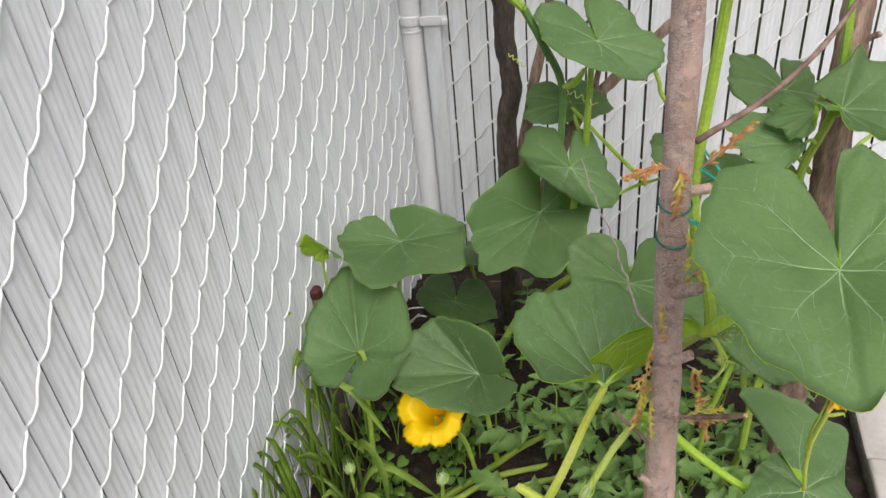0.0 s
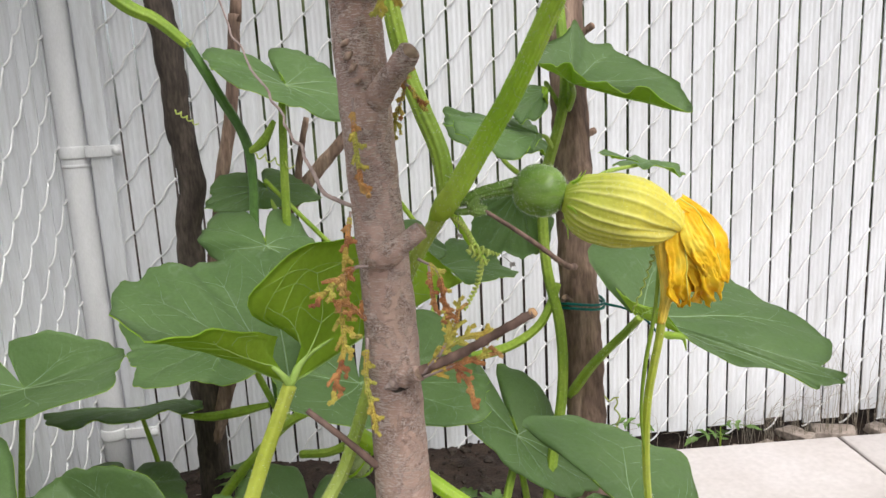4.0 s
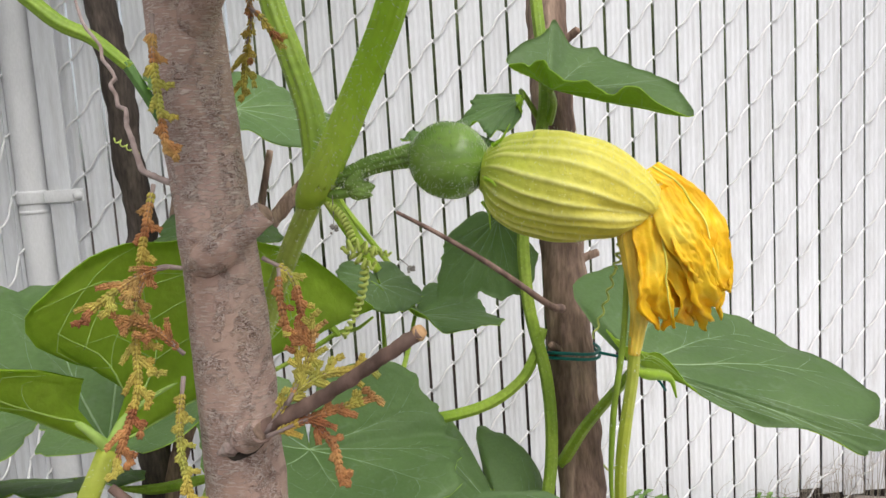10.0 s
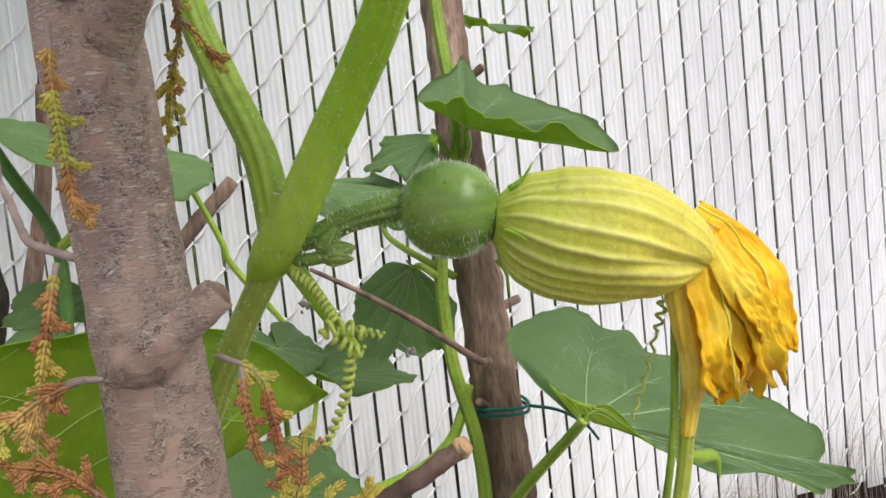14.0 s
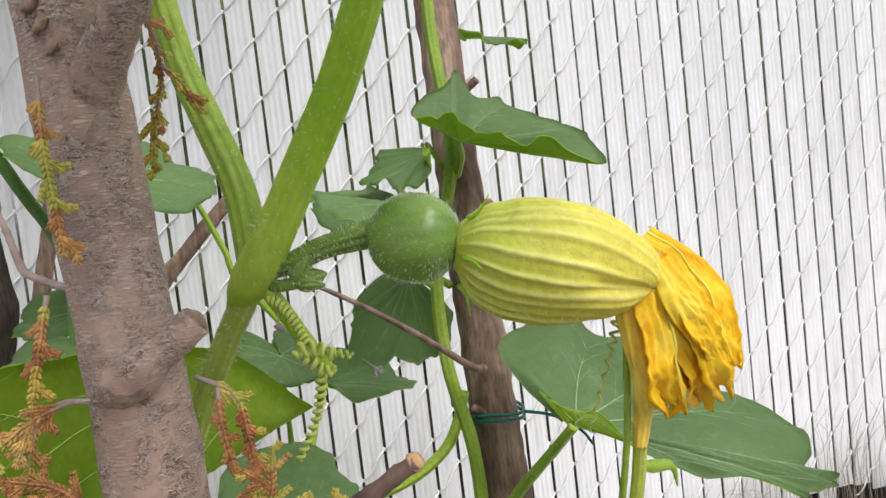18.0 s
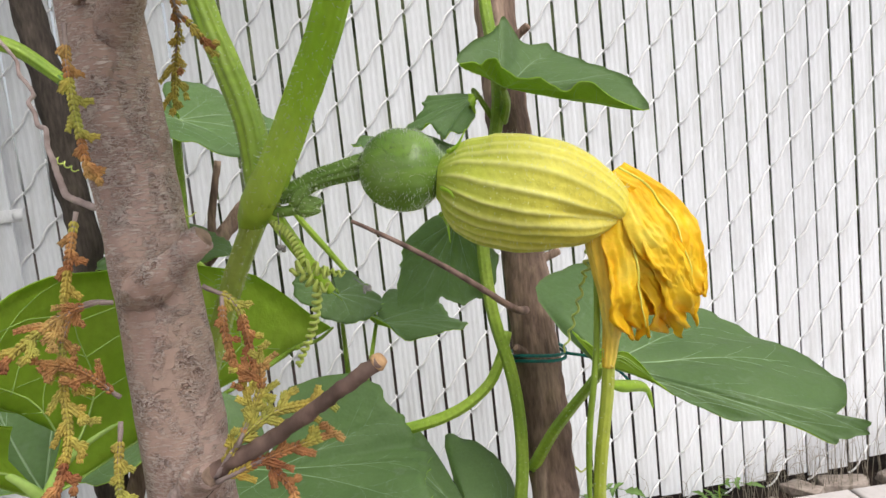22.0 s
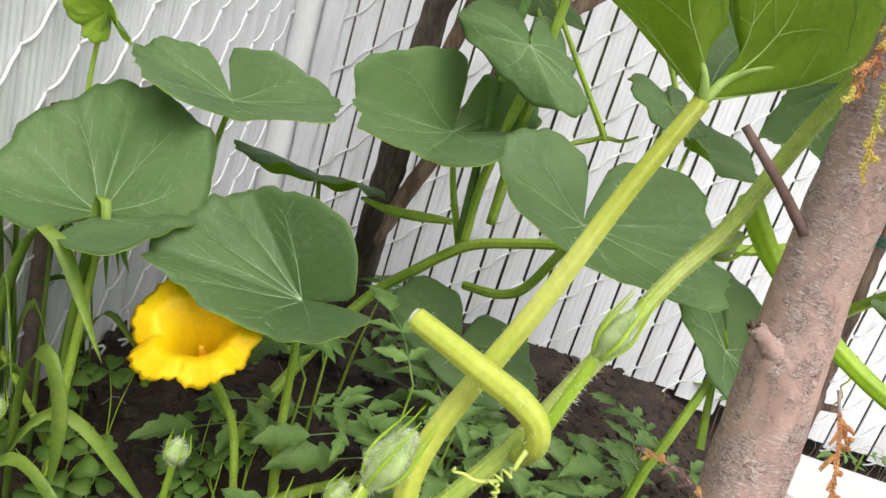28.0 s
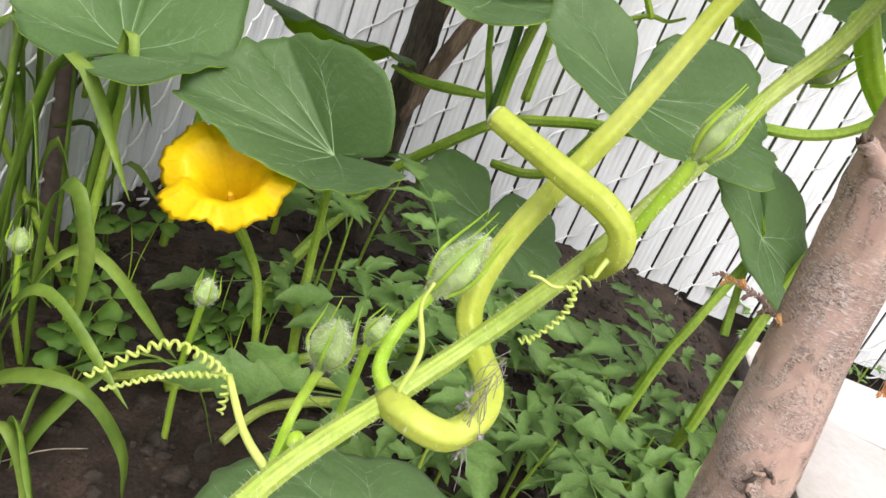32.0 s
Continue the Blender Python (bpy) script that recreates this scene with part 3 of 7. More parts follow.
def wire_mesh(z0, periods):
    """One woven wire: in front of its slat on the way right, behind it on the way back."""
    pts = []
    for j in range(periods):
        for i in range(10):
            u = i / 10
            e = u + 0.08 * math.sin(2 * math.pi * u)
            pts.append((PITCH * e, -0.0062 * math.sin(math.pi * u) ** 0.35 - 0.0004, z0 + RISE * (2 * j + u)))
        for i in range(5):
            u = i / 5
            pts.append((PITCH * (1 - u), 0.0062 * math.sin(math.pi * u) ** 0.55, z0 + RISE * (2 * j + 1 + u)))
    P = np.array(pts)
    T, N, B = frames_along(P)
    seg = 5
    a = np.linspace(0, 2 * np.pi, seg, endpoint=False)
    V = (P[:, None] + 0.0018 * (np.cos(a)[None, :, None] * N[:, None] + np.sin(a)[None, :, None] * B[:, None])).reshape(-1, 3)
    F = [(i * seg + j, i * seg + (j + 1) % seg, (i + 1) * seg + (j + 1) % seg, (i + 1) * seg + j) for i in range(len(P) - 1) for j in range(seg)]
    return V, F


def build_fence(name, origin, angle, k0, k1, label, width, top=1.62):
    ca, sa = math.cos(angle), math.sin(angle)
    fence = thing(name, (origin[0] + ca * PITCH * k0, origin[1] + sa * PITCH * k0, 0.0), label, "fence", "boundary fences")
    rnd = random.Random(len(name))
    meshes = []
    for v in range(4):
        meshes.append(slat_mesh(width * (1 - 0.02 * v), -0.012 + 0.006 * v, top))
    wv, wf = {}, None
    zbase = origin[2] - RISE * 2 * int(origin[2] / (2 * RISE))
    shared = {}
    for k in range(k0, k1):
        for kind in ("slat", "wire"):
            par = k % 2
            key = (kind, rnd.randint(0, 3) if kind == "slat" else par)
            if key not in shared:
                V, F = meshes[key[1]] if kind == "slat" else wire_mesh(zbase - (RISE if par else 2 * RISE) + 0.0, int((top - zbase) / (2 * RISE)) + 2)
                me = bpy.data.meshes.new(kind)
                me.from_pydata([tuple(v) for v in V.tolist()], [], F)
                me.materials.append(SLAT if kind == "slat" else WIRE)
                if kind == "wire":
                    me.polygons.foreach_set("use_smooth", np.ones(len(me.polygons), dtype=bool))
                shared[key] = me
            ob = new(kind, shared[key])
            ob.parent = fence
            d = (k - k0) * PITCH + (PITCH / 2 if kind == "slat" else 0)
            ob.matrix_local = Matrix.Translation((ca * d, sa * d, rnd.uniform(-0.008, 0.008) if kind == "slat" else 0)) @ Matrix.Rotation(
                angle + (rnd.uniform(-0.05, 0.05) if kind == "slat" else 0), 4, "Z")
    return fence


L_ANG, R_ANG = radians(71.73), radians(-14.65)
L_ORG, R_ORG = (-0.308, 0.876, 0.847), (1.167, 1.601, 0.830)
build_fence("slatted_fence", L_ORG, L_ANG, -30, 25, "white chain-link fence filled with ribbed plastic privacy slats", 0.0405)
build_fence("slatted_fence", R_ORG, R_ANG, -27, 46, "white chain-link fence with plastic slats behind the terrace", 0.0392)

post = thing("corner_post", (0.045, 1.875, 0.0), "round white metal corner post with bolted clamps", "post")
PX, PY = 0.045, 1.875
part("tube", tube([(PX, PY, -0.05), (PX, PY, 1.62)], 0.0235, n=8, seg=28), POST, post)
for z in (0.12, 0.655, 1.25):
    part("clamp", tube([(PX, PY, z - 0.011), (PX, PY, z - 0.009), (PX, PY, z + 0.009), (PX, PY, z + 0.011)], [0.0255, 0.0265, 0.0265, 0.0255], n=8, seg=28), POST, post)
    part("clamp_arm", box((PX + 0.050, PY - 0.030, z), (0.062, 0.006, 0.020), R_ANG, 0.0015), POST, post)
    part("bolt", tube([(PX + 0.072, PY - 0.046, z), (PX + 0.070, PY - 0.030, z)], 0.0075, n=4, seg=10), POST, post)
part("joint_ring", tube([(PX, PY, 0.628), (PX, PY, 0.634)], 0.0243, n=3, seg=28), POST, post)
part("end_slat", box((PX + 0.045, PY - 0.022, 0.78), (0.036, 0.008, 1.6), R_ANG, 0.002), SLAT, post)

# leafy hedges beyond the fences
for name, org, ang, off, u0, u1 in (("backdrop", L_ORG, L_ANG, 1.3, -3.2, 2.2), ("backdrop", R_ORG, R_ANG, 1.5, -1.0, 4.2)):
    ca, sa = math.cos(ang), math.sin(ang)
    prof = [(0.0, -0.1), (-0.06, 0.3), (-0.08, 0.7), (-0.05, 1.1), (0.02, 1.45), (0.15, 1.62), (0.35, 1.68), (0.55, 1.60), (0.66, 1.3), (0.70, 0.7), (0.68, -0.1)]
    fine = np.stack([np.interp(np.linspace(0, 1, 40), np.linspace(0, 1, len(prof)), [p[k] for p in prof]) for k in range(2)], -1)
    n = int((u1 - u0) / 0.05)
    V = []
    for i in range(n):
        u = u0 + (u1 - u0) * i / (n - 1)
        for d, z in fine:
            w = 0.07 * noise.noise(Vector((u * 4, z * 4, org[0]))) + 0.05 * noise.noise(Vector((u * 13, z * 13, d * 9)))
            V.append((org[0] + ca * u - sa * (off + d + w), org[1] + sa * u + ca * (off + d + w), z + 0.5 * w))
    F = [(i * 40 + j, (i + 1) * 40 + j, (i + 1) * 40 + j + 1, i * 40 + j + 1) for i in range(n - 1) for j in range(39)]
    F += [tuple(range(39, -1, -1)), tuple(range((n - 1) * 40, n * 40))]
    tagged(part(name, (V, F), HEDGE, smooth=False), "dense green hedge beyond the fence", "hedge", kind="structure")


# ---------------------------------------------------------------- leaves
def unit(v):
    v = np.asarray(v, float)
    return v / (np.linalg.norm(v) + 1e-12)


def leaf_blade(points, seed, up=(0, -0.4, 0.9), dome=0.10, wave=0.05, sinus=0.10, lobes=0.035, notch=0.93, nr=13, na=112, rim=None, bow=0.0, base=None, veins=None, reach=None):
    """Surface of a round lobed leaf. points: stalk joint, tip, one side, other side, basal end. rim: (angle, point) round a cupped blade."""
    C, tip, l, r, b = [np.asarray(p, float) for p in points]
    a, l, r, b = tip - C, l - C, r - C, b - C
    n = unit(np.cross(a - b, l - r))
    if n @ np.asarray(up) < 0:
        n = -n
    size = 0.5 * (np.linalg.norm(a - b) + np.linalg.norm(l - r)) / 2
    rs = np.random.RandomState(seed)
    ph = rs.rand(6) * 6.28
    edge = np.pi - 0.02
    if reach:
        grid = np.linspace(-np.pi, np.pi, 181)
        far = np.interp(grid, np.linspace(-np.pi + 0.08, np.pi - 0.08, len(reach)), reach)
        far = np.convolve(np.pad(far, 7, mode="edge"), np.hanning(15) / np.hanning(15).sum(), mode="valid")
    if rim:
        edge = rim[-1][0]
        k = np.linspace(0, 1, 200)
        R = spline([p for _, p in rim], 200) - C
        ra = np.interp(k, np.r_[0, np.cumsum(np.linalg.norm(np.diff([p for _, p in rim], axis=0), axis=1))] / np.linalg.norm(np.diff([p for _, p in rim], axis=0), axis=1).sum(), [t for t, _ in rim])

    def surf(s, th):
        s, th = np.broadcast_arrays(np.asarray(s, float), np.asarray(th, float))
        c, q = np.cos(th), np.sin(th)
        rho = 0.955 + lobes * np.cos(5 * th) + 0.018 * np.sin(9 * th + ph[0]) + 0.012 * np.sin(17 * th + ph[1]) + 0.008 * np.sin(31 * th + ph[2]) + 0.006 * np.abs(np.sin(24 * th + ph[3]))
        if rim:
            V = np.stack([np.interp(th, ra, R[:, i]) for i in range(3)], -1)
            V = V + np.array((0, 0, bow)) * (4 * (1 - s))[..., None]
            if base:
                w = np.clip((np.abs(th) - 2.0) / 0.75, 0, 1)[..., None]
                off = np.where(th[..., None] < 0, np.asarray(base[0]) - C, np.asarray(base[1]) - C) * w
                V = V + off * (1 / np.maximum(s * rho, 0.02) - 1)[..., None]
        else:
            V = (np.maximum(c, 0)[..., None] * a + np.maximum(-c, 0)[..., None] * b + np.maximum(q, 0)[..., None] * l + np.maximum(-q, 0)[..., None] * r)
            if reach:
                rho = (rho - lobes * np.cos(5 * th) + 0.045) * np.interp(th, grid, far)
            else:
                rho = rho * (1 + 0.10 * np.exp(-((np.pi - np.abs(th) - 0.45) / 0.35) ** 2)) * (1 + 0.05 * np.sin(2 * th) ** 2)
            rho = rho * (1 - notch * np.exp(-((np.pi - np.abs(th)) / sinus) ** 2))
        h = dome * (s - s ** 2) * 2.2 - 0.35 * dome * s ** 3
        h = h + wave * s ** 2 * (0.6 * np.sin(3 * th + ph[4]) + 0.45 * np.sin(7 * th + ph[5]) * s + 0.3 * np.sin(13 * th + ph[1]) * s ** 2)
        for va in veins or VEIN_ANGLES:
            d = (th - va) * s
            h = h - 0.022 * np.exp(-(d / 0.05) ** 2) * np.minimum(s * 4, 1)
        h = h + 0.012 * np.sin(19 * s * np.cos(th) + ph[0]) * np.sin(17 * s * np.sin(th) + ph[2]) * s
        return C + (s * rho)[..., None] * V + (h * size)[..., None] * n

    S = (np.linspace(0, 1, nr) ** 0.85)[:, None]
    A = np.linspace(-edge, edge, na)[None, :]
    top = surf(S, A)
    m = na // 2
    flip = np.dot(np.cross(top[3, m + 1] - top[3, m], top[4, m] - top[3, m]), n) > 0
    nv = np.cross(np.gradient(top, axis=1), np.gradient(top, axis=0)) * (1 if flip else -1)
    nv = nv / (np.linalg.norm(nv, axis=2)[..., None] + 1e-12)
    nv[0] = n
    bot = top - nv * 0.0008
    V = np.concatenate([top.reshape(-1, 3), bot.reshape(-1, 3)])
    o = nr * na
    F, mi = [], []
    for i in range(nr - 1):
        for j in range(na - 1):
            q = (i * na + j, i * na + j + 1, (i + 1) * na + j + 1, (i + 1) * na + j)
            if not flip:
                q = q[::-1]
            F += [q, tuple(k + o for k in q[::-1])]
            mi += [0, 1]
    for j in range(na - 1):
        e = (nr - 1) * na
        F.append((e + j, e + j + 1, e + o + j + 1, e + o + j))
        mi.append(1)

    def lift(s, th):
        """Surface point and its normal."""
        e = 0.01
        s = np.asarray(s, float)
        g1, g2 = surf(s, np.asarray(th) + e) - surf(s, np.asarray(th) - e), surf(np.minimum(s + e, 1), th) - surf(np.maximum(s - e, 0.001), th)
        w = np.cross(g1, g2) * (1 if flip else -1)
        k = np.linalg.norm(w, axis=-1)[..., None]
        return np.where(k > 1e-12, w / (k + 1e-15), n)

    return (V, F), mi, surf, lift, n, size


VEIN_ANGLES = (0, 0.62, -0.62, 1.32, -1.32, 2.15, -2.15)


def leaf_veins(surf, lift, size, seed, angles):
    """Vein net: fine lines on the upper side, raised ribs below. Returns the two."""
    rs = np.random.RandomState(seed + 50)
    over, under = [], []

    def run(s, th, r0, r1, r2, r3):
        P, N = surf(s, th), lift(s, th)
        over.append(tube(P, [r0, r1], n=max(6, len(s)), seg=4, cap=False))
        under.append(tube(P - N * 0.0009, [r2, r3], n=max(6, len(s)), seg=5, cap=False))

    k = size / 0.1
    for va, ex in zip(angles, (0.90, 0.86, 0.86, 0.82, 0.82, 0.75, 0.75, 0.8, 0.8, 0.8)):
        va += rs.normal(0, 0.04)
        s = np.linspace(0.0, ex, 12)
        th = va + 0.06 * np.sin(s * 5 + rs.rand() * 6)
        run(s, th, 0.00074 * k, 0.00012 * k, 0.0008 * k, 0.0002 * k)
        for s0 in (0.34, 0.56, 0.74):
            for sd in (-1, 1):
                s2 = np.linspace(s0, min(s0 + 0.27, 0.97), 6)
                a0 = np.interp(s2, s, th)
                t2 = a0 + sd * 0.33 * (s2 - s0) / 0.27 * rs.uniform(0.75, 1.1)
                run(s2, t2, 0.00022 * k, 0.00007 * k, 0.00028 * k, 0.00010 * k)
    return cat(*over), cat(*under)


def leaf(parent, points, seed, stalk=None, radius=0.004, mat=None, hairy=0, ribs=7, **kw):
    """A leaf with its veins and stalk under a plant. stalk: points from the vine to the joint."""
    data, mi, surf, lift, n, size = leaf_blade(points, seed, **kw)
    ob = part("leaf", data, ((LEAF, LEAF_UNDER), mi), parent)
    over, under = leaf_veins(surf, lift, size, seed, kw.get("veins") or VEIN_ANGLES)
    part("vein_net", cat(over, under), ((VEIN, VEIN_UNDER), [0] * len(over[1]) + [1] * len(under[1])), ob, "pale green veins")
    if stalk:
        pts = list(stalk) + [tuple(np.asarray(points[0]) - n * 0.0020)]
        rr = [radius * 1.15, radius, radius * 0.85, radius * 0.75]
        part("leaf_stalk", tube(pts, rr, n=90, seg=54, ribs=ribs, rib=0.050, rough=0.03, rough_scale=90), mat or (STALK if parent is vine else STALK_SHADED), ob)
        if hairy:
            part("stalk_hairs", hairs(pts, rr, hairy, 0.0024, seed=seed), HAIR, ob, "fine pale hairs", smooth=False)
    return ob


def stem(parent, name, pts, radii, mat, n=40, ribs=7, rib=0.08, hairy=0, hair=0.003, seed=0, label=""):
    ob = part(name, tube(pts, radii, n=n, seg=40, ribs=ribs, rib=rib * 0.8, rough=0.05, rough_scale=60, seed=seed), mat, parent, label)
    if hairy:
        part("hairs", hairs(pts, radii, hairy, hair, seed=seed + 3), HAIR, ob, "fine pale hairs", smooth=False)
    return ob


def coil(p0, p1, turns, r, wire=0.0008, bend=(0, 0, 0), grow=0.6):
    """A coiled tendril from p0 to p1."""
    p0, p1 = np.asarray(p0, float), np.asarray(p1, float)
    ax = spline([p0, (p0 + p1) / 2 + np.asarray(bend), p1], 12 * turns)
    T, N, B = frames_along(ax)
    a = np.linspace(0, 2 * np.pi * turns, len(ax))
    k = np.linspace(1, grow, len(ax)) * np.minimum(np.linspace(0, 8, len(ax)), 1)
    P = ax + (r * k)[:, None] * (np.cos(a)[:, None] * N + np.sin(a)[:, None] * B)
    return tube(P, [wire, wire * 0.75], n=len(P), seg=6)


# front vine: climbs past the trunk and carries the fruit
vine = thing("pumpkin_vine", (0.06, 0.70, 0.02), "pumpkin vine with a young fruit tied up along the trunk", "plant", "pumpkin vines")
KNOB = (0.323, 0.742, 0.665)
main = [(0.02, 0.66, 0.10), (0.055, 0.665, 0.25), (0.086, 0.679, 0.319), (0.128, 0.712, 0.345), (0.159, 0.731, 0.369), (0.192, 0.742, 0.410), (0.220, 0.752, 0.455), (0.242, 0.762, 0.490), (0.262, 0.770, 0.515),
        (0.283, 0.778, 0.560), (0.303, 0.775, 0.611), (0.313, 0.760, 0.640), KNOB]
stem(vine, "main_stem", main, [0.0048, 0.0044, 0.0040, 0.0037, 0.0040], STALK_MID, n=110, ribs=9, rib=0.075, hairy=2300, hair=0.0026, seed=2)
stem(vine, "side_stem", [KNOB, (0.3235, 0.752, 0.69), (0.321, 0.772, 0.715), (0.316, 0.785, 0.745), (0.312, 0.792, 0.80), (0.322, 0.80, 0.90), (0.33, 0.80, 1.02)], [0.0050, 0.0046, 0.0044, 0.004], STALK_SHADED, n=90, ribs=9, rib=0.14, hairy=800, hair=0.0024, seed=5)
part("node", tube([(0.3165, 0.7535, 0.6535), (0.3185, 0.750, 0.6570), (0.3215, 0.744, 0.6630), (0.3240, 0.740, 0.6690), (0.3265, 0.737, 0.6750)], [0.0020, 0.0052, 0.0066, 0.0062, 0.0050], n=30, seg=24), STALK, vine)

Z_LEAF = ((0.3541, 0.6184, 0.8157), (0.3153, 0.507, 0.8014), (0.4101, 0.6137, 0.8346), (0.2542, 0.6175, 0.8629), (0.3757, 0.7043, 0.8649))
Z_REACH = (0.40, 0.80, 0.92, 0.98, 1.02, 1.02, 0.98, 1.0, 1.02, 1.0, 1.0, 1.02, 1.04, 1.06, 1.04, 1.0, 0.95)
leaf(vine, Z_LEAF, 31, [KNOB, (0.334, 0.727, 0.691), (0.344, 0.705, 0.720), (0.351, 0.667, 0.765)], 0.0052, hairy=1300, ribs=14, mat=STALK, dome=0.05, wave=0.03, reach=Z_REACH, sinus=0.10)
I_LEAF = ((0.237, 0.786, 0.565), (0.222, 0.915, 0.615), (0.138, 0.822, 0.620), (0.330, 0.840, 0.620), (0.240, 0.770, 0.600))
I_RIM = [(-2.95, (0.255, 0.800, 0.583)), (-2.78, (0.215, 0.768, 0.616)), (-2.58, (0.232, 0.764, 0.636)), (-2.38, (0.262, 0.775, 0.647)), (-2.15, (0.3262, 0.8000, 0.6395)), (-1.90, (0.3618, 0.8150, 0.6051)), (-1.00, (0.315, 0.868, 0.610)), (-0.40, (0.267, 0.893, 0.622)), (0.50, (0.215, 0.899, 0.625)), (1.20, (0.165, 0.870, 0.622)), (1.70, (0.142, 0.821, 0.617)), (2.20, (0.165, 0.753, 0.612)), (2.60, (0.202, 0.748, 0.614)), (2.95, (0.232, 0.779, 0.594))]
leaf(vine, I_LEAF, 32, [(0.1270, 0.7110, 0.3440), (0.1310, 0.7010, 0.3475), (0.1400, 0.6945, 0.3475), (0.1500, 0.6960, 0.3460), (0.1610, 0.7040, 0.3500), (0.1650, 0.7170, 0.3560), (0.1600, 0.7290, 0.3620), (0.1545, 0.7405, 0.3700), (0.1545, 0.7460, 0.3860), (0.1640, 0.7540, 0.4110), (0.1900, 0.7640, 0.4640), (0.2140, 0.7755, 0.5185)],
     0.0053, hairy=700, mat=STALK_PALE, ribs=5, wave=0.02, dome=-0.02, rim=I_RIM, bow=0.004, na=150, up=(0, 0, 1), base=((0.2515, 0.7900, 0.5809), (0.2272, 0.7820, 0.5799)), veins=(0, 0.8, -0.8, 1.75, -1.93, -2.35, -2.65, 2.45, 1.3, -1.3))
for pts in ([I_LEAF[0], (0.2515, 0.7900, 0.5809), (0.300, 0.800, 0.597)], [I_LEAF[0], (0.2285, 0.7815, 0.5775), (0.214, 0.782, 0.588)]):
    part("basal_rib", tube([np.asarray(p) - np.array((0, 0.0012, 0.0010)) for p in pts], [0.0026, 0.0017, 0.0010, 0.0005], n=30, seg=12), VEIN_UNDER, vine)
J_LEAF = ((0.4390, 0.7220, 0.4490), (0.441, 0.593, 0.428), (0.516, 0.780, 0.452), (0.350, 0.660, 0.469), (0.435, 0.800, 0.474))
J_RIM = [(-2.95, (0.4451, 0.7637, 0.4537)), (-2.50, (0.4203, 0.7663, 0.4620)), (-1.50, (0.3722, 0.7188, 0.4698)), (-1.09, (0.3476, 0.6667, 0.4693)), (-0.91, (0.3554, 0.6420, 0.4629)), (-0.83, (0.3460, 0.6129, 0.4613)), (-0.74, (0.3545, 0.5987, 0.4563)), (-0.61, (0.3845, 0.6066, 0.4480)), (-0.50, (0.3985, 0.5933, 0.4414)), (-0.23, (0.4409, 0.5926, 0.4277)), (0.04, (0.4737, 0.6252, 0.4225)), (0.69, (0.5093, 0.6889, 0.4213)), (1.13, (0.4898, 0.7269, 0.4429)), (1.57, (0.5162, 0.7784, 0.4523)), (1.72, (0.5164, 0.8043, 0.4589)), (2.09, (0.4750, 0.8334, 0.4724)), (2.38, (0.4339, 0.8491, 0.4825)), (2.57, (0.4037, 0.8439, 0.4855)), (2.71, (0.4290, 0.8088, 0.4650)), (2.95, (0.4480, 0.7731, 0.4535))]
leaf(vine, J_LEAF, 34, [(0.270, 0.776, 0.530), (0.300, 0.780, 0.503), (0.338, 0.757, 0.473), (0.376, 0.728, 0.455), (0.405, 0.722, 0.447)], 0.0046, hairy=260, dome=0.04, wave=0.03, lobes=0.0, rim=J_RIM, na=140)

# cut leaf stalk, bent where it left the vine
stem(vine, "cut_stalk", [(0.193, 0.735, 0.408), (0.1925, 0.724, 0.421), (0.1895, 0.723, 0.431), (0.181, 0.728, 0.437), (0.169, 0.738, 0.440), (0.139, 0.760, 0.4485)], [0.0044, 0.0050, 0.0056, 0.0055, 0.0052, 0.0050], STALK_PALE, n=70, ribs=9, rib=0.03, hairy=150, seed=8)
part("cut_end", tube([(0.1405, 0.759, 0.4482), (0.1380, 0.7608, 0.4488)], [0.0042, 0.0040], n=4, seg=14), HAIR, vine, "pale hollow cut end")
# solid dark disc on the cut end, coloured like the shade inside a hollow
part("hollow_shade_disc", tube([(0.1390, 0.7600, 0.4486), (0.1377, 0.7610, 0.4490)], [0.0022, 0.0020], n=4, seg=14), STALK_DARK, vine, "dark green disc standing in for the shaded hollow of the cut stalk")


# ---------------------------------------------------------------- trunk and stakes
def stub(parent, p0, p1, r0, r1, seed, mat=None, end=True, mid=None):
    """A lopped branch stub, its collar sunk into the wood."""
    mid = mid or tuple(np.asarray(p0) * 0.5 + np.asarray(p1) * 0.5)
    rr = [r0 * k for k in (0.4, 0.75, 1.0, 1.1, 1.05)] + [r1 * 1.05, r1 * 1.0, r1 * 1.04, r1 * 0.95]
    ob = part("stub", tube([p0, mid, p1], rr, n=44, seg=32, rough=0.10, rough_scale=260, seed=seed), mat or BARK, parent)
    if end:
        d = unit(np.asarray(p1) - np.asarray(p0))
        part("cut_face", tube([np.asarray(p1) - d * 0.0012, np.asarray(p1) + d * 0.0009], [r1 * 0.93, r1 * 0.6], n=4, seg=16, rough=0.25, rough_scale=400), CUTWOOD, ob)
    return ob


TRUNK = [(0.276, 0.655, -0.06), (0.279, 0.680, 0.20), (0.282, 0.702, 0.34), (0.285, 0.722, 0.43), (0.286, 0.733, 0.49), (0.2865, 0.7405, 0.56), (0.2862, 0.7425, 0.625), (0.2838, 0.7440, 0.67), (0.2818, 0.7440, 0.71), (0.2800, 0.7435, 0.76), (0.277, 0.742, 0.90), (0.272, 0.744, 1.30)]
trunk = thing("sapling_trunk", (0.276, 0.655, -0.02), "lopped sapling trunk with smooth pinkish bark and cut stubs", "trunk")
V, F = tube(TRUNK, [0.0225, 0.0208, 0.0192, 0.0178, 0.0166, 0.0146, 0.0130, 0.0126, 0.0122, 0.0120, 0.0116, 0.0110], n=420, seg=56, rough=0.035, rough_scale=42)
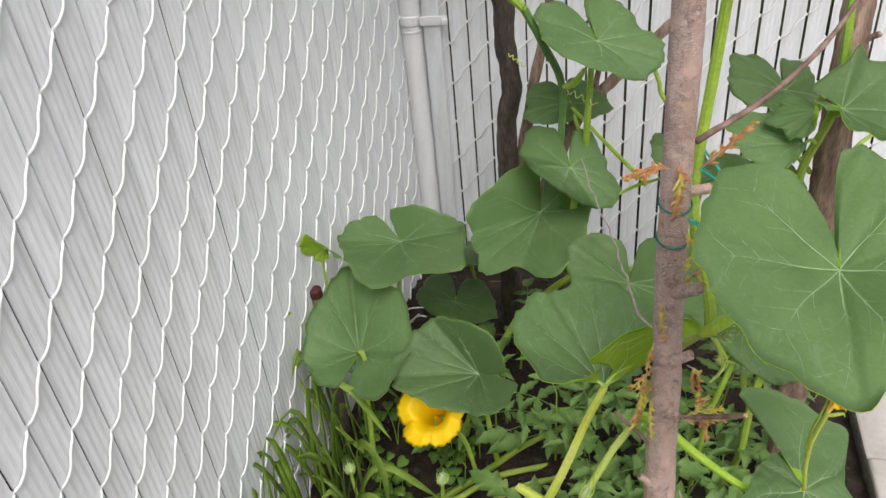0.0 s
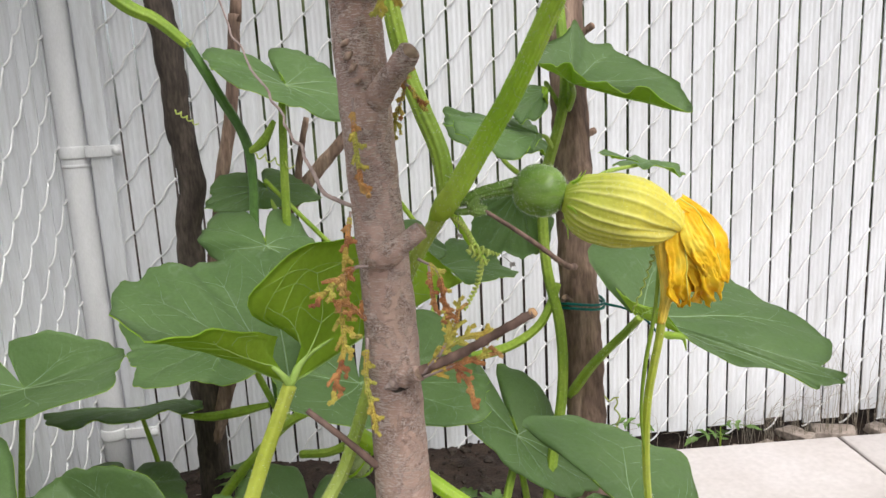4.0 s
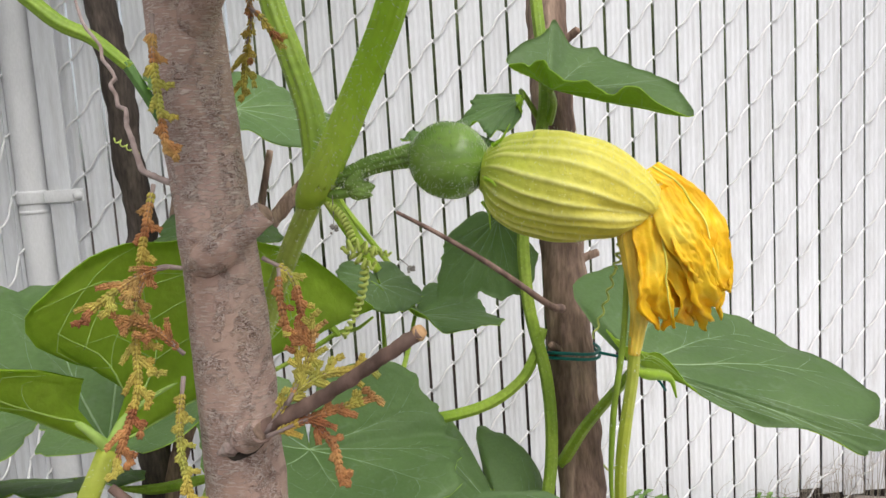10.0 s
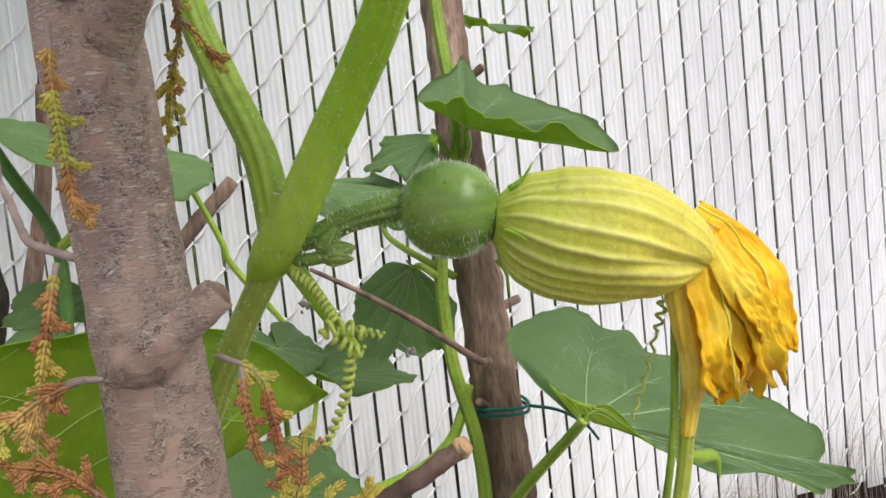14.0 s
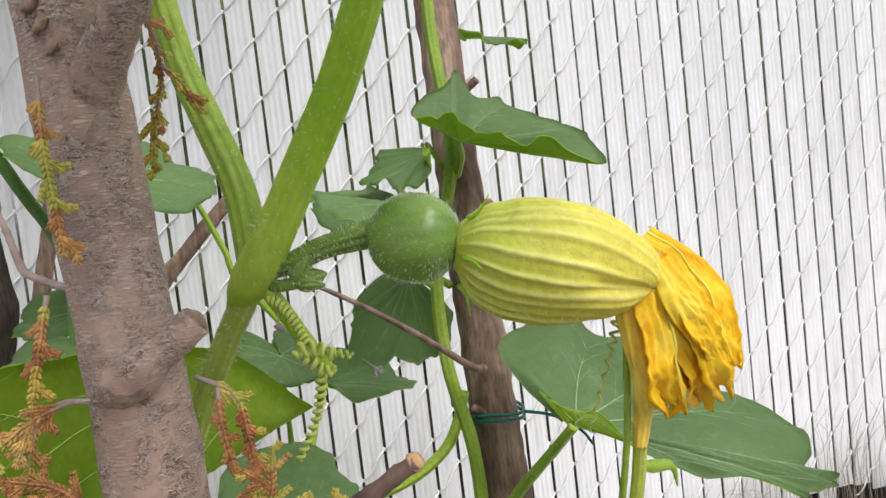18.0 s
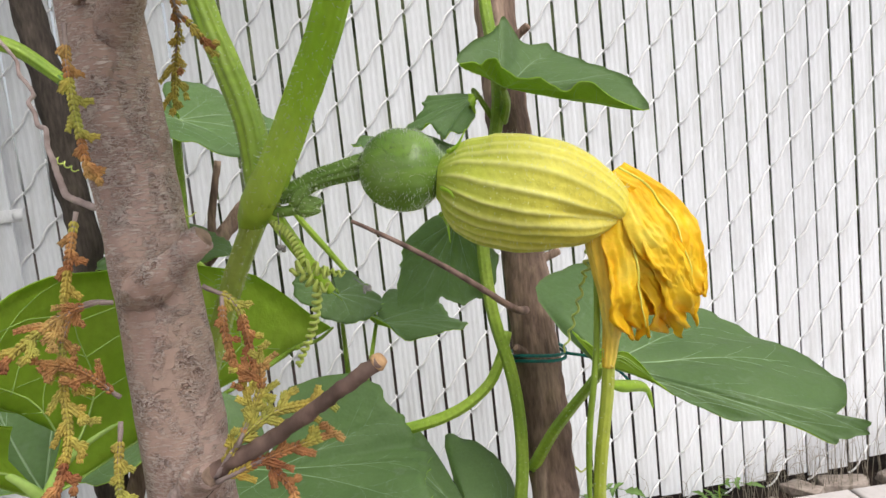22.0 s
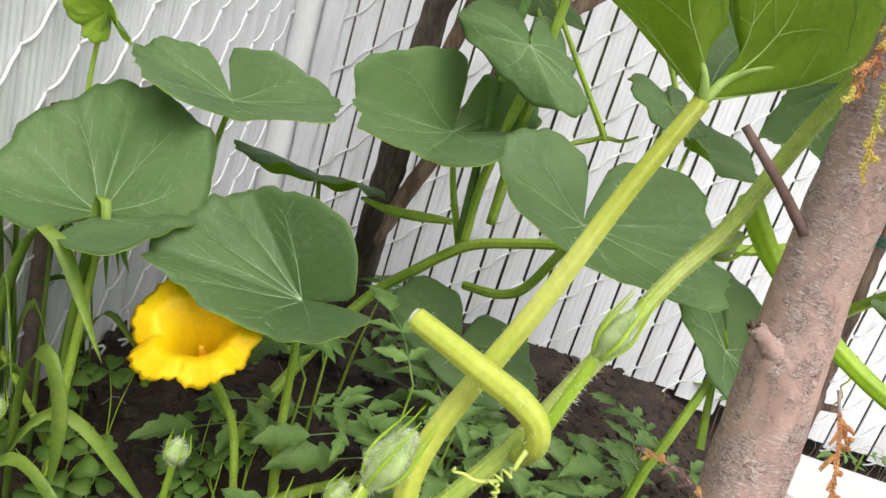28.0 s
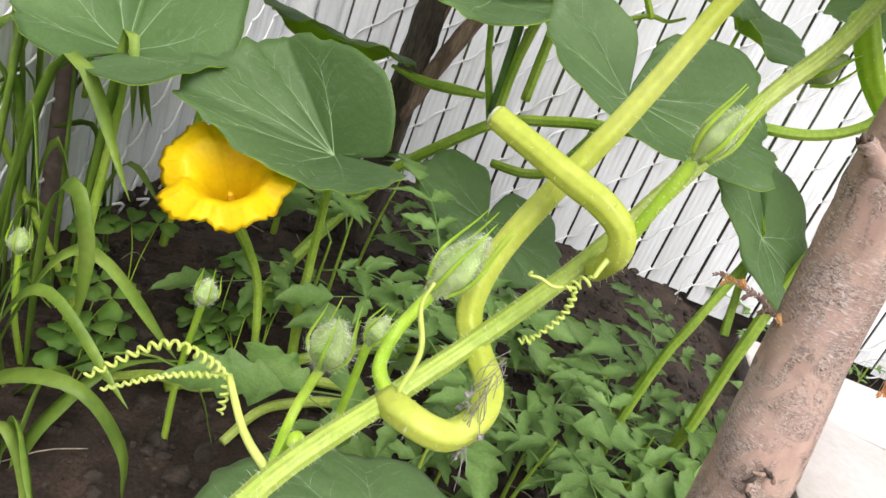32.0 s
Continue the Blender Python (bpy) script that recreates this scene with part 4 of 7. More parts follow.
core = np.array([np.interp(V[:, 2], [p[2] for p in TRUNK], [p[k] for p in TRUNK]) for k in (0, 1)]).T
outward = (V[:, :2] - core) / (np.linalg.norm(V[:, :2] - core, axis=1)[:, None] + 1e-6)
# swollen collars round the stubs, knots and shallow dents
for c, amp, sig in (((0.2760, 0.7330, 0.6410), 0.0014, 0.0050), ((0.2835, 0.7300, 0.7120), 0.0022, 0.0070), ((0.2900, 0.7260, 0.5800), 0.0030, 0.0070), ((0.2720, 0.7290, 0.6385), 0.0020, 0.0030), ((0.2860, 0.7270, 0.6590), -0.0014, 0.0040),
                    ((0.2950, 0.7330, 0.6330), -0.0014, 0.0050), ((0.2720, 0.7240, 0.4800), 0.003, 0.007), ((0.2740, 0.7300, 0.6900), 0.0012, 0.0060), ((0.2930, 0.7290, 0.6100), 0.0010, 0.0070), ((0.2726, 0.6880, 0.3590), 0.0032, 0.0095), ((0.2726, 0.6905, 0.3600), -0.0040, 0.0030), ((0.2850, 0.7270, 0.5765), -0.0022, 0.0028)):
    d2 = ((V - np.array(c)) ** 2).sum(1)
    V[:, :2] += outward * (amp * np.exp(-d2 / (2 * sig * sig)))[:, None]
V[:, :2] += outward * np.array([0.0007 * noise.noise(Vector((v[0] * 130, v[1] * 130, v[2] * 90))) for v in V])[:, None]
part("trunk", (V, F), BARK, trunk)
stub(trunk, (0.2745, 0.7390, 0.6365), (0.3000, 0.7212, 0.6562), 0.0060, 0.0046, 1, mid=(0.2856, 0.7275, 0.6450))
stub(trunk, (0.2815, 0.7430, 0.7100), (0.2946, 0.7073, 0.7417), 0.0062, 0.0056, 2, mid=(0.2866, 0.7268, 0.7255))
stub(trunk, (0.285, 0.733, 0.576), (0.292, 0.7135, 0.5845), 0.0052, 0.0042, 3)
snag = stub(trunk, (0.279, 0.722, 0.478), (0.2625, 0.7262, 0.4895), 0.0046, 0.0036, 4, end=False)
for k, (dx, dy, dz, r) in enumerate(((0.0, 0.0, 0.0, 0.0018), (0.0015, -0.002, 0.0005, 0.0014), (-0.0008, 0.0022, -0.001, 0.0015), (0.0018, 0.0, 0.0022, 0.0012), (-0.0005, -0.0014, -0.0022, 0.0013))):
    a = np.array((0.2650 + dx, 0.7255 + dy, 0.4875 + dz))
    part("splinter", tube([a, a + np.array((-0.0030, 0.0008, 0.0022)), a + np.array((-0.0052 + 0.0006 * k, 0.0012, 0.0046 - 0.0008 * k))], [r, r * 0.8, r * 0.25], n=10, seg=7, rough=0.3, rough_scale=700, seed=k), GREYBARK, snag)
# torn knot at the foot of the twig, gnarled knot low on the trunk
part("knot", tube([(0.2775, 0.7300, 0.5735), (0.2815, 0.7275, 0.5752), (0.2850, 0.7262, 0.5785), (0.2890, 0.7255, 0.5822)], [0.0008, 0.0030, 0.0034, 0.0012], n=30, seg=24, rough=0.35, rough_scale=420, seed=6), TORN, trunk, "pale torn wood round a broken branch")
part("knot", tube([(0.2788, 0.7312, 0.5722), (0.2830, 0.7280, 0.5724), (0.2890, 0.7262, 0.5742), (0.2930, 0.7262, 0.5762)], [0.0006, 0.0016, 0.0018, 0.0006], n=30, seg=14, rough=0.4, rough_scale=500, seed=7), DARKBARK, trunk, "dark crack under the torn knot")
for k, (x, y, z, w) in enumerate(((0.2722, 0.7335, 0.7420, 0.0034), (0.2738, 0.7322, 0.7362, 0.0030), (0.2712, 0.7345, 0.7480, 0.0032), (0.2755, 0.7312, 0.7300, 0.0024), (0.2905, 0.7330, 0.7215, 0.0018))):
    part("bark_plate", tube([(x - w * 0.6, y + 0.0012, z - w * 0.5), (x, y - 0.0002, z), (x + w * 0.6, y - 0.0006, z + w * 0.6)], [w * 0.2, w * 0.55, w * 0.2], n=16, seg=12, rough=0.45, rough_scale=480, seed=k + 3), GREYBARK, trunk, "rough dark plate of loose bark")
for k in range(9):
    a = k * 0.75
    c = np.array((0.2735, 0.6880, 0.3590)) + np.array((0.0052 * math.cos(a), 0.0002, 0.0064 * math.sin(a)))
    e = c + np.array((0.0062 * math.cos(a + 1.9), 0.0006, 0.0068 * math.sin(a + 1.9)))
    part("knot", tube([c, (c + e) / 2 - np.array((0.0, 0.0010, 0.0)), e], [0.0005, 0.0011, 0.0005], n=14, seg=10, rough=0.4, rough_scale=520, seed=k), DARKBARK if k % 2 else GREYBARK, trunk, "gnarled ridge of an old branch scar")
stub(trunk, (0.278, 0.742, 0.815), (0.305, 0.735, 0.822), 0.0046, 0.0044, 5)
part("twig", tube([(0.292, 0.716, 0.584), (0.312, 0.698, 0.598), (0.338, 0.676, 0.619)], [0.0027, 0.0024, 0.0023], n=40, seg=14, rough=0.28, rough_scale=330), TWIG, trunk, "broken brown twig")
part("twig_end", tube([(0.3372, 0.6767, 0.6184), (0.3386, 0.6755, 0.6196)], [0.0026, 0.0018], n=4, seg=10, rough=0.2, rough_scale=400), CUT_FRESH, trunk, "pale orange cut end")
part("twig", tube([(0.272, 0.735, 0.528), (0.258, 0.742, 0.543), (0.240, 0.752, 0.560)], [0.0022, 0.0019, 0.0017], n=12, seg=8, rough=0.12, rough_scale=200), TWIG, trunk, "broken brown twig")
bare = [(0.274, 0.745, 0.668), (0.262, 0.765, 0.674), (0.256, 0.790, 0.695), (0.248, 0.830, 0.725), (0.232, 0.860, 0.765), (0.226, 0.870, 0.790)]
knobs = spline(bare, 26) + np.random.RandomState(4).normal(0, 0.0006, (26, 3))
part("twig", cat(tube(knobs, [0.0012, 0.0010, 0.0008, 0.0007, 0.0005], n=110, seg=9, rough=0.35, rough_scale=420), *[lump(tuple(k), 0.0011 - 0.00003 * i, i, 1.0) for i, k in enumerate(knobs[2::2])]), TWIG_PALE, trunk, "bare greyish twig with buds")
part("twig", tube([(0.292, 0.745, 0.86), (0.35, 0.76, 0.885), (0.41, 0.79, 0.92), (0.47, 0.83, 0.98)], [0.0028, 0.0024, 0.0020, 0.0016], n=30, seg=8, rough=0.25, rough_scale=150), TWIG, trunk, "bare reddish brown twig")

stake = thing("garden_stake", (0.603, 1.046, -0.03), "rough brown wooden stake with peeling bark", "stake", "wooden stakes")
STAKE = [(0.602, 1.043, -0.06), (0.608, 1.062, 0.10), (0.616, 1.085, 0.262), (0.623, 1.113, 0.45), (0.630, 1.138, 0.62), (0.638, 1.162, 0.783), (0.648, 1.19, 1.0), (0.658, 1.22, 1.3)]
part("shaft", tube(STAKE, [0.021, 0.022, 0.0225, 0.0215, 0.020, 0.019, 0.018], n=180, seg=32, rough=0.13, rough_scale=60, seed=3), GREYBARK, stake)
for i, (z, dx, dy, dz) in enumerate(((0.30, 0.04, -0.01, 0.004), (0.56, 0.03, -0.015, 0.012), (0.66, 0.032, 0.0, 0.012), (0.47, -0.03, -0.015, 0.02), (0.77, 0.02, -0.025, 0.02))):
    y = np.interp(z, [p[2] for p in STAKE], [p[1] for p in STAKE])
    x = np.interp(z, [p[2] for p in STAKE], [p[0] for p in STAKE])
    stub(stake, (x, y, z), (x + dx, y + dy, z + dz), 0.0055, 0.004, 20 + i, GREYBARK)
part("twig", tube([(0.605, 1.095, 0.525), (0.58, 1.072, 0.535), (0.53, 1.06, 0.572), (0.48, 1.052, 0.606), (0.437, 1.049, 0.632)], [0.0040, 0.0030, 0.0026, 0.0022, 0.0016], n=30, seg=8, rough=0.12, rough_scale=150), TWIG, stake, "thin brown twig")

limb = thing("branching_stake", (0.208, 1.52, -0.02), "dark forked branch planted against the fence", "stake", "wooden stakes")
part("shaft", tube([(0.203, 1.523, -0.06), (0.209, 1.52, 0.17), (0.211, 1.518, 0.35), (0.214, 1.516, 0.55), (0.226, 1.515, 0.615), (0.216, 1.514, 0.70), (0.214, 1.513, 0.80), (0.20, 1.51, 0.95), (0.19, 1.51, 1.2)],
                   [0.0245, 0.0235, 0.021, 0.019, 0.0185, 0.0185, 0.018, 0.017], n=120, seg=24, rough=0.18, rough_scale=45, seed=9), DARKBARK, limb)
part("branch", tube([(0.214, 1.518, 0.33), (0.235, 1.525, 0.45), (0.258, 1.528, 0.56), (0.268, 1.528, 0.62), (0.292, 1.53, 0.72), (0.31, 1.53, 0.85)], [0.014, 0.012, 0.010, 0.0095, 0.009], n=50, seg=14, rough=0.18, rough_scale=60, seed=10), GREYBARK, limb)
part("branch", tube([(0.212, 1.51, 0.22), (0.26, 1.50, 0.36), (0.33, 1.493, 0.53), (0.369, 1.489, 0.586), (0.434, 1.483, 0.655), (0.50, 1.48, 0.72)], [0.013, 0.012, 0.011, 0.0105, 0.009], n=50, seg=14, rough=0.2, rough_scale=60, seed=11), GREYBARK, limb)
part("branch", tube([(0.372, 1.489, 0.59), (0.375, 1.488, 0.63), (0.392, 1.486, 0.70)], [0.006, 0.005, 0.004], n=16, seg=10, rough=0.2, rough_scale=80, seed=12), GREYBARK, limb)


# unseen leafy head added to the forked branch to shade the fence corner
rs = np.random.RandomState(77)
shade_leaves = []
for i in range(1500):
    d = rs.normal(0, 1, 3)
    d /= np.linalg.norm(d)
    c = np.array((0.16, 1.52, 1.62)) + d * np.array((0.62, 0.52, 0.30)) * rs.uniform(0.35, 1.0)
    if c[2] < 1.36:
        continue
    t_ = unit(d + rs.normal(0, 0.5, 3))
    n_ = unit(np.cross(t_, rs.normal(0, 1, 3)))
    b_ = np.cross(t_, n_)
    L = rs.uniform(0.05, 0.085)
    shade_leaves.append((np.array([c, c + t_ * L * 0.45 + b_ * L * 0.30 + n_ * 0.004, c + t_ * L, c + t_ * L * 0.45 - b_ * L * 0.30 + n_ * 0.004, c + t_ * L * 0.5 - n_ * 0.003]), [(0, 1, 4), (1, 2, 4), (2, 3, 4), (3, 0, 4)]))
part("leaf_crown", cat(*shade_leaves), LEAF, limb, "loose unseen head of small green leaves, added to shade the corner", kind="stuff")
# branch ends added to carry the unseen leafy head
part("branch", tube([(0.19, 1.51, 1.19), (0.17, 1.52, 1.40), (0.12, 1.54, 1.62)], [0.016, 0.012, 0.006], n=24, seg=12, rough=0.18, rough_scale=45, seed=13), DARKBARK, limb)
part("branch", tube([(0.31, 1.53, 0.84), (0.35, 1.53, 1.15), (0.42, 1.52, 1.50)], [0.0088, 0.007, 0.004], n=24, seg=12, rough=0.18, rough_scale=60, seed=14), GREYBARK, limb)


# ---------------------------------------------------------------- young pumpkin and closed blossom
def along(a, b, t):
    return np.asarray(a) + (np.asarray(b) - np.asarray(a)) * t


FC = np.array((0.3662, 0.7208, 0.6698))
F1 = np.array((0.3768, 0.7127, 0.6664))
F0 = FC - (F1 - FC) * 0.95
stem(vine, "fruit_stalk", [(0.3255, 0.742, 0.6655), (0.333, 0.738, 0.6665), (0.342, 0.7335, 0.6700), F0 + np.array((0.0012, -0.0009, -0.0003))], [0.0030, 0.0032, 0.0034, 0.0043], STALK_DEEP, n=34, ribs=9, rib=0.16, hairy=520, hair=0.0024, seed=12)
axis = unit(F1 - F0)
fr = [F0 - axis * 0.0010] + [F0 + axis * 0.0268 * t for t in (0.04, 0.15, 0.3, 0.45, 0.6, 0.75, 0.88, 0.97, 1.03)]
frad = [max(0.0040, 0.0138 * max(0.0, 1 - abs(2 * u - 1.0) ** 2.3) ** 0.5) for u in np.linspace(0, 1, 40)]
fruit = part("young_pumpkin", tube(fr, frad, n=50, seg=44, ribs=10, rib=0.008), FRUIT, vine, "round glossy green young pumpkin")
part("hairs", hairs(fr, frad, 1900, 0.0020, 0.00009, seed=9), HAIR, fruit, "fine pale hairs", smooth=False)
part("collar", tube([F1 - axis * 0.0014, F1 - axis * 0.0004, F1 + axis * 0.0008], [0.0046, 0.0053, 0.0050], n=9, seg=40, ribs=10, rib=0.10), STALK_DEEP, fruit, "dark ring below the blossom")

cor = [(0.3759, 0.7132, 0.6652), (0.3783, 0.7120, 0.6647), (0.3823, 0.7099, 0.6634), (0.3898, 0.7059, 0.6607), (0.3996, 0.7009, 0.6585), (0.4093, 0.6958, 0.6562), (0.4175, 0.6913, 0.6530), (0.4232, 0.6881, 0.6504), (0.4266, 0.6860, 0.6478), (0.4279, 0.6850, 0.6459)]
crad = [0.0056, 0.0104, 0.0146, 0.0178, 0.0190, 0.0180, 0.0150, 0.0112, 0.0074, 0.0030]


def pleated(points, radii, n=110, seg=260, seed=6):
    """A closed corolla: a swollen tube with uneven lengthwise pleats and a deep fold near its mouth. Returns the mesh, how near each point is to a crest, and how far along."""
    P = spline(points, n)
    s0 = np.r_[0, np.cumsum(np.linalg.norm(np.diff(np.asarray(points), axis=0), axis=1))]
    R = np.interp(np.linspace(0, 1, n), s0 / s0[-1], radii)
    R = np.convolve(np.pad(R, 3, mode="edge"), np.ones(7) / 7, mode="valid")
    T, N, B = frames_along(P)
    rs = np.random.RandomState(seed)
    a = np.linspace(0, 2 * np.pi, seg, endpoint=False)[None, :]
    u = np.linspace(0, 1, n)[:, None]
    crest = np.zeros((n, seg))
    k = 23
    for i in range(k):
        c = 2 * np.pi * (i + rs.uniform(-0.28, 0.28)) / k + 0.10 * np.sin(3 * u + i) + 0.12 * u
        d = np.angle(np.exp(1j * (a - c)))
        crest = np.maximum(crest, rs.uniform(0.45, 1.0) * np.exp(-(d / rs.uniform(0.045, 0.085)) ** 2) * np.interp(u, [0, 0.08, 0.5, 1], [0.3, 1, 0.9, 0.7]))
    g = np.angle(np.exp(1j * (a - 1.80 - 0.25 * (1 - u))))
    fold = np.exp(-(g / 0.16) ** 2) * np.clip((u - 0.55) / 0.35, 0, 1) - 0.5 * np.exp(-((g - 0.42) / 0.28) ** 2) * np.clip((u - 0.60) / 0.3, 0, 1)
    lump_ = 0.025 * np.sin(2 * a + 4 * u) + 0.018 * np.sin(5 * a - 6 * u + 1.0)
    rr = R[:, None] * (0.975 + 0.062 * crest + lump_ - 0.22 * fold)
    V = P[:, None] + rr[..., None] * (np.cos(a)[..., None] * N[:, None] + np.sin(a)[..., None] * B[:, None])
    F = [(i * seg + j, i * seg + (j + 1) % seg, (i + 1) * seg + (j + 1) % seg, (i + 1) * seg + j) for i in range(n - 1) for j in range(seg)]
    F += [tuple(range(seg - 1, -1, -1)), tuple(range((n - 1) * seg, n * seg))]
    return (V.reshape(-1, 3), F), crest.ravel(), np.repeat(u, seg, 1).ravel()


def attribute(ob, name, values):
    at = ob.data.attributes.new(name, "FLOAT", "POINT")
    at.data.foreach_set("value", np.asarray(values, dtype=np.float32))


data, crest, far_along = pleated(cor, crad)
blossom = part("blossom", data, COROLLA, vine, "closed yellow-green pumpkin blossom, wilting orange at the tip")
attribute(blossom, "crest", crest)
attribute(blossom, "along", far_along)
P = spline(cor, 40)
s0 = np.r_[0, np.cumsum(np.linalg.norm(np.diff(np.asarray(cor), axis=0), axis=1))]
R = np.interp(np.linspace(0, 1, 40), s0 / s0[-1], crad)
T, N, B = frames_along(P)
part("hairs", hairs(P, R * 1.03, 1700, 0.0016, 0.00008, n=40, seed=10), HAIR, blossom, "fine pale hairs", smooth=False)
for i in range(5):
    a = 2 * math.pi * i / 5 + 0.5
    d = math.cos(a) * N[2] + math.sin(a) * B[2]
    p = P[2] + d * R[2]
    part("sepal", tube([p - axis * 0.001, p + d * 0.003 + axis * 0.002, p + d * 0.009 + axis * 0.004], [0.0008, 0.0005, 0.00015], n=10, seg=6), STALK, blossom)


def petal(pts, width, seed, fold=0.3, face=(0.3, -1, 0.1), nr=44, na=41, t=0.0004):
    """A crumpled petal along a line of points."""
    base, tip = np.asarray(pts[0], float), np.asarray(pts[-1], float)
    ax = spline(pts, nr)
    side = unit(np.cross(tip - base, np.asarray(face, float)))
    nor = unit(np.cross(side, tip - base))
    rs = np.random.RandomState(seed)
    ph = rs.rand(4) * 6.28
    V = []
    for i in range(nr):
        u = i / (nr - 1)
        w = width * (0.55 + 0.65 * math.sin(math.pi * min(u * 0.62 + 0.10, 1))) * (1 - max(0, (u - 0.75) / 0.25) ** 2 * 0.8) * (1 + 0.12 * math.sin(11 * u + ph[2]))
        for j in range(na):
            v = 2 * j / (na - 1) - 1
            g = v + 0.10 * math.sin(3 * u + ph[2]) + 0.10 * noise.noise(Vector((u * 3, v * 2, seed)))
            h = fold * width * (1 - v * v)
            for f, am in ((5.0, 0.10), (11.0, 0.055), (23.0, 0.022)):
                h += am * width * (1 - 2 * abs(math.sin(f * g * 0.5 + ph[int(f) % 4] + 0.8 * u)) ** 0.7) * (0.5 + 0.5 * u)
            h += width * (0.16 * noise.noise(Vector((u * 4, v * 2.5, seed))) + 0.11 * noise.noise(Vector((u * 15, v * 8, seed + 5)))) * (0.3 + 0.7 * u)
            V.append(ax[i] + side * w * v * 0.5 + nor * h + (tip - base) * (0.06 * math.sin(4 * v + ph[3]) + 0.035 * math.sin(13 * v + ph[1]) + 0.03 * noise.noise(Vector((v * 9, seed, 3)))) * u * u)
    V = np.array(V)
    o = len(V)
    V = np.vstack([V, V - nor * t])
    F = []
    for i in range(nr - 1):
        for j in range(na - 1):
            q = (i * na + j, i * na + j + 1, (i + 1) * na + j + 1, (i + 1) * na + j)
            F += [q, tuple(k + o for k in q[::-1])]
    for i in range(nr - 1):
        F.append((i * na, (i + 1) * na, (i + 1) * na + o, i * na + o))
        F.append((i * na + na - 1, i * na + na - 1 + o, (i + 1) * na + na - 1 + o, (i + 1) * na + na - 1))
    for j in range(na - 1):
        e = (nr - 1) * na
        F.append((e + j, e + j + 1, e + j + 1 + o, e + j + o))
    return V, F


PET_A = [(0.4287, 0.6894, 0.6625), (0.4400, 0.6843, 0.6521), (0.4455, 0.6787, 0.6350), (0.4478, 0.6770, 0.6205)]
PET_B = [(0.4300, 0.6856, 0.6549), (0.4337, 0.6791, 0.6409), (0.4433, 0.6791, 0.6258), (0.4476, 0.6808, 0.6110)]
PET_C = [(0.4270, 0.6845, 0.6475), (0.4355, 0.6822, 0.6304), (0.4418, 0.6849, 0.6190), (0.4463, 0.6909, 0.6054)]
PET_D = [(0.4258, 0.6862, 0.6470), (0.4256, 0.6831, 0.6294), (0.4260, 0.6835, 0.6191), (0.4295, 0.6856, 0.6084)]
PET_E = [(0.4280, 0.6860, 0.6490), (0.4345, 0.6860, 0.6300), (0.4365, 0.6865, 0.6210), (0.4385, 0.6880, 0.6135)]
PET_F = [(0.4290, 0.6840, 0.6500), (0.4335, 0.6775, 0.6400), (0.4395, 0.6770, 0.6290), (0.4440, 0.6775, 0.6200)]
PET_W = [(0.4215, 0.6885, 0.6480), (0.4212, 0.6890, 0.6389), (0.4226, 0.6890, 0.6270), (0.4239, 0.6891, 0.6165), (0.4237, 0.6917, 0.6055), (0.4226, 0.6930, 0.5960)]
for i, (pts, w, fo) in enumerate((
        (PET_A, 0.0165, 0.20), (PET_B, 0.0150, 0.30), (PET_C, 0.0165, 0.28), (PET_D, 0.0150, 0.32), (PET_E, 0.0165, 0.25), (PET_F, 0.0120, 0.30))):
    data = petal(pts, w, 60 + i, fo)
    pet = part("petal", data, PETAL, blossom, "wilted orange petal")
    if i in (0, 3):
        rib_line = np.array(data[0])[20:44 * 41:41][::4] + np.array((0.0, -0.0003, 0.0))
        part("midrib", tube(rib_line, [0.0005, 0.0004, 0.0002], n=40, seg=6), COROLLA_RIB, pet, "yellowish midrib")
wither = part("withered_tip", tube(PET_W, [0.0045, 0.0046, 0.0042, 0.0039, 0.0028, 0.0021], n=60, seg=40, ribs=9, rib=0.10, rough=0.16, rough_scale=110), PETAL_DULL, blossom, "limp brownish yellow tip stuck to a stalk")
part("tie_strand", tube([(0.4288, 0.6830, 0.6530), (0.4290, 0.6800, 0.6470), (0.4275, 0.6800, 0.6425)], [0.0004, 0.0007, 0.0003], n=14, seg=6), COROLLA_RIB, blossom)
hang = [(0.4229, 0.6925, 0.603), (0.4231, 0.695, 0.588), (0.4225, 0.705, 0.545), (0.4300, 0.716, 0.495), (0.4385, 0.7215, 0.451)]
stem(vine, "hanging_stalk", hang, [0.0021, 0.0022, 0.0022, 0.0021], STALK_PALE, n=40, ribs=8, rib=0.08, hairy=80, hair=0.002, seed=22)
part("hanging_stalk", tube([(0.4215, 0.693, 0.632), (0.4195, 0.694, 0.605), (0.4175, 0.695, 0.590), (0.4165, 0.699, 0.570), (0.4190, 0.706, 0.538), (0.4275, 0.713, 0.505)], [0.0011, 0.0011, 0.0012, 0.0008, 0.0006], n=34, seg=8), STALK_SHADED, vine)
part("tendril", cat(coil((0.4225, 0.697, 0.6375), (0.4200, 0.699, 0.627), 3, 0.0016, 0.0006), coil((0.4200, 0.699, 0.627), (0.4128, 0.7049, 0.6007), 5, 0.0009, 0.0005, (0.0005, 0, 0))), TENDRIL, vine)
part("curled_bract", tube([(0.4225, 0.694, 0.590), (0.431, 0.697, 0.5865), (0.4405, 0.7005, 0.5835), (0.4455, 0.703, 0.580), (0.4500, 0.7067, 0.5717)], [0.0010, 0.0019, 0.0017, 0.0010, 0.0003], n=30, seg=10, ribs=4, rib=0.2), STALK, vine, "small curled green bract")
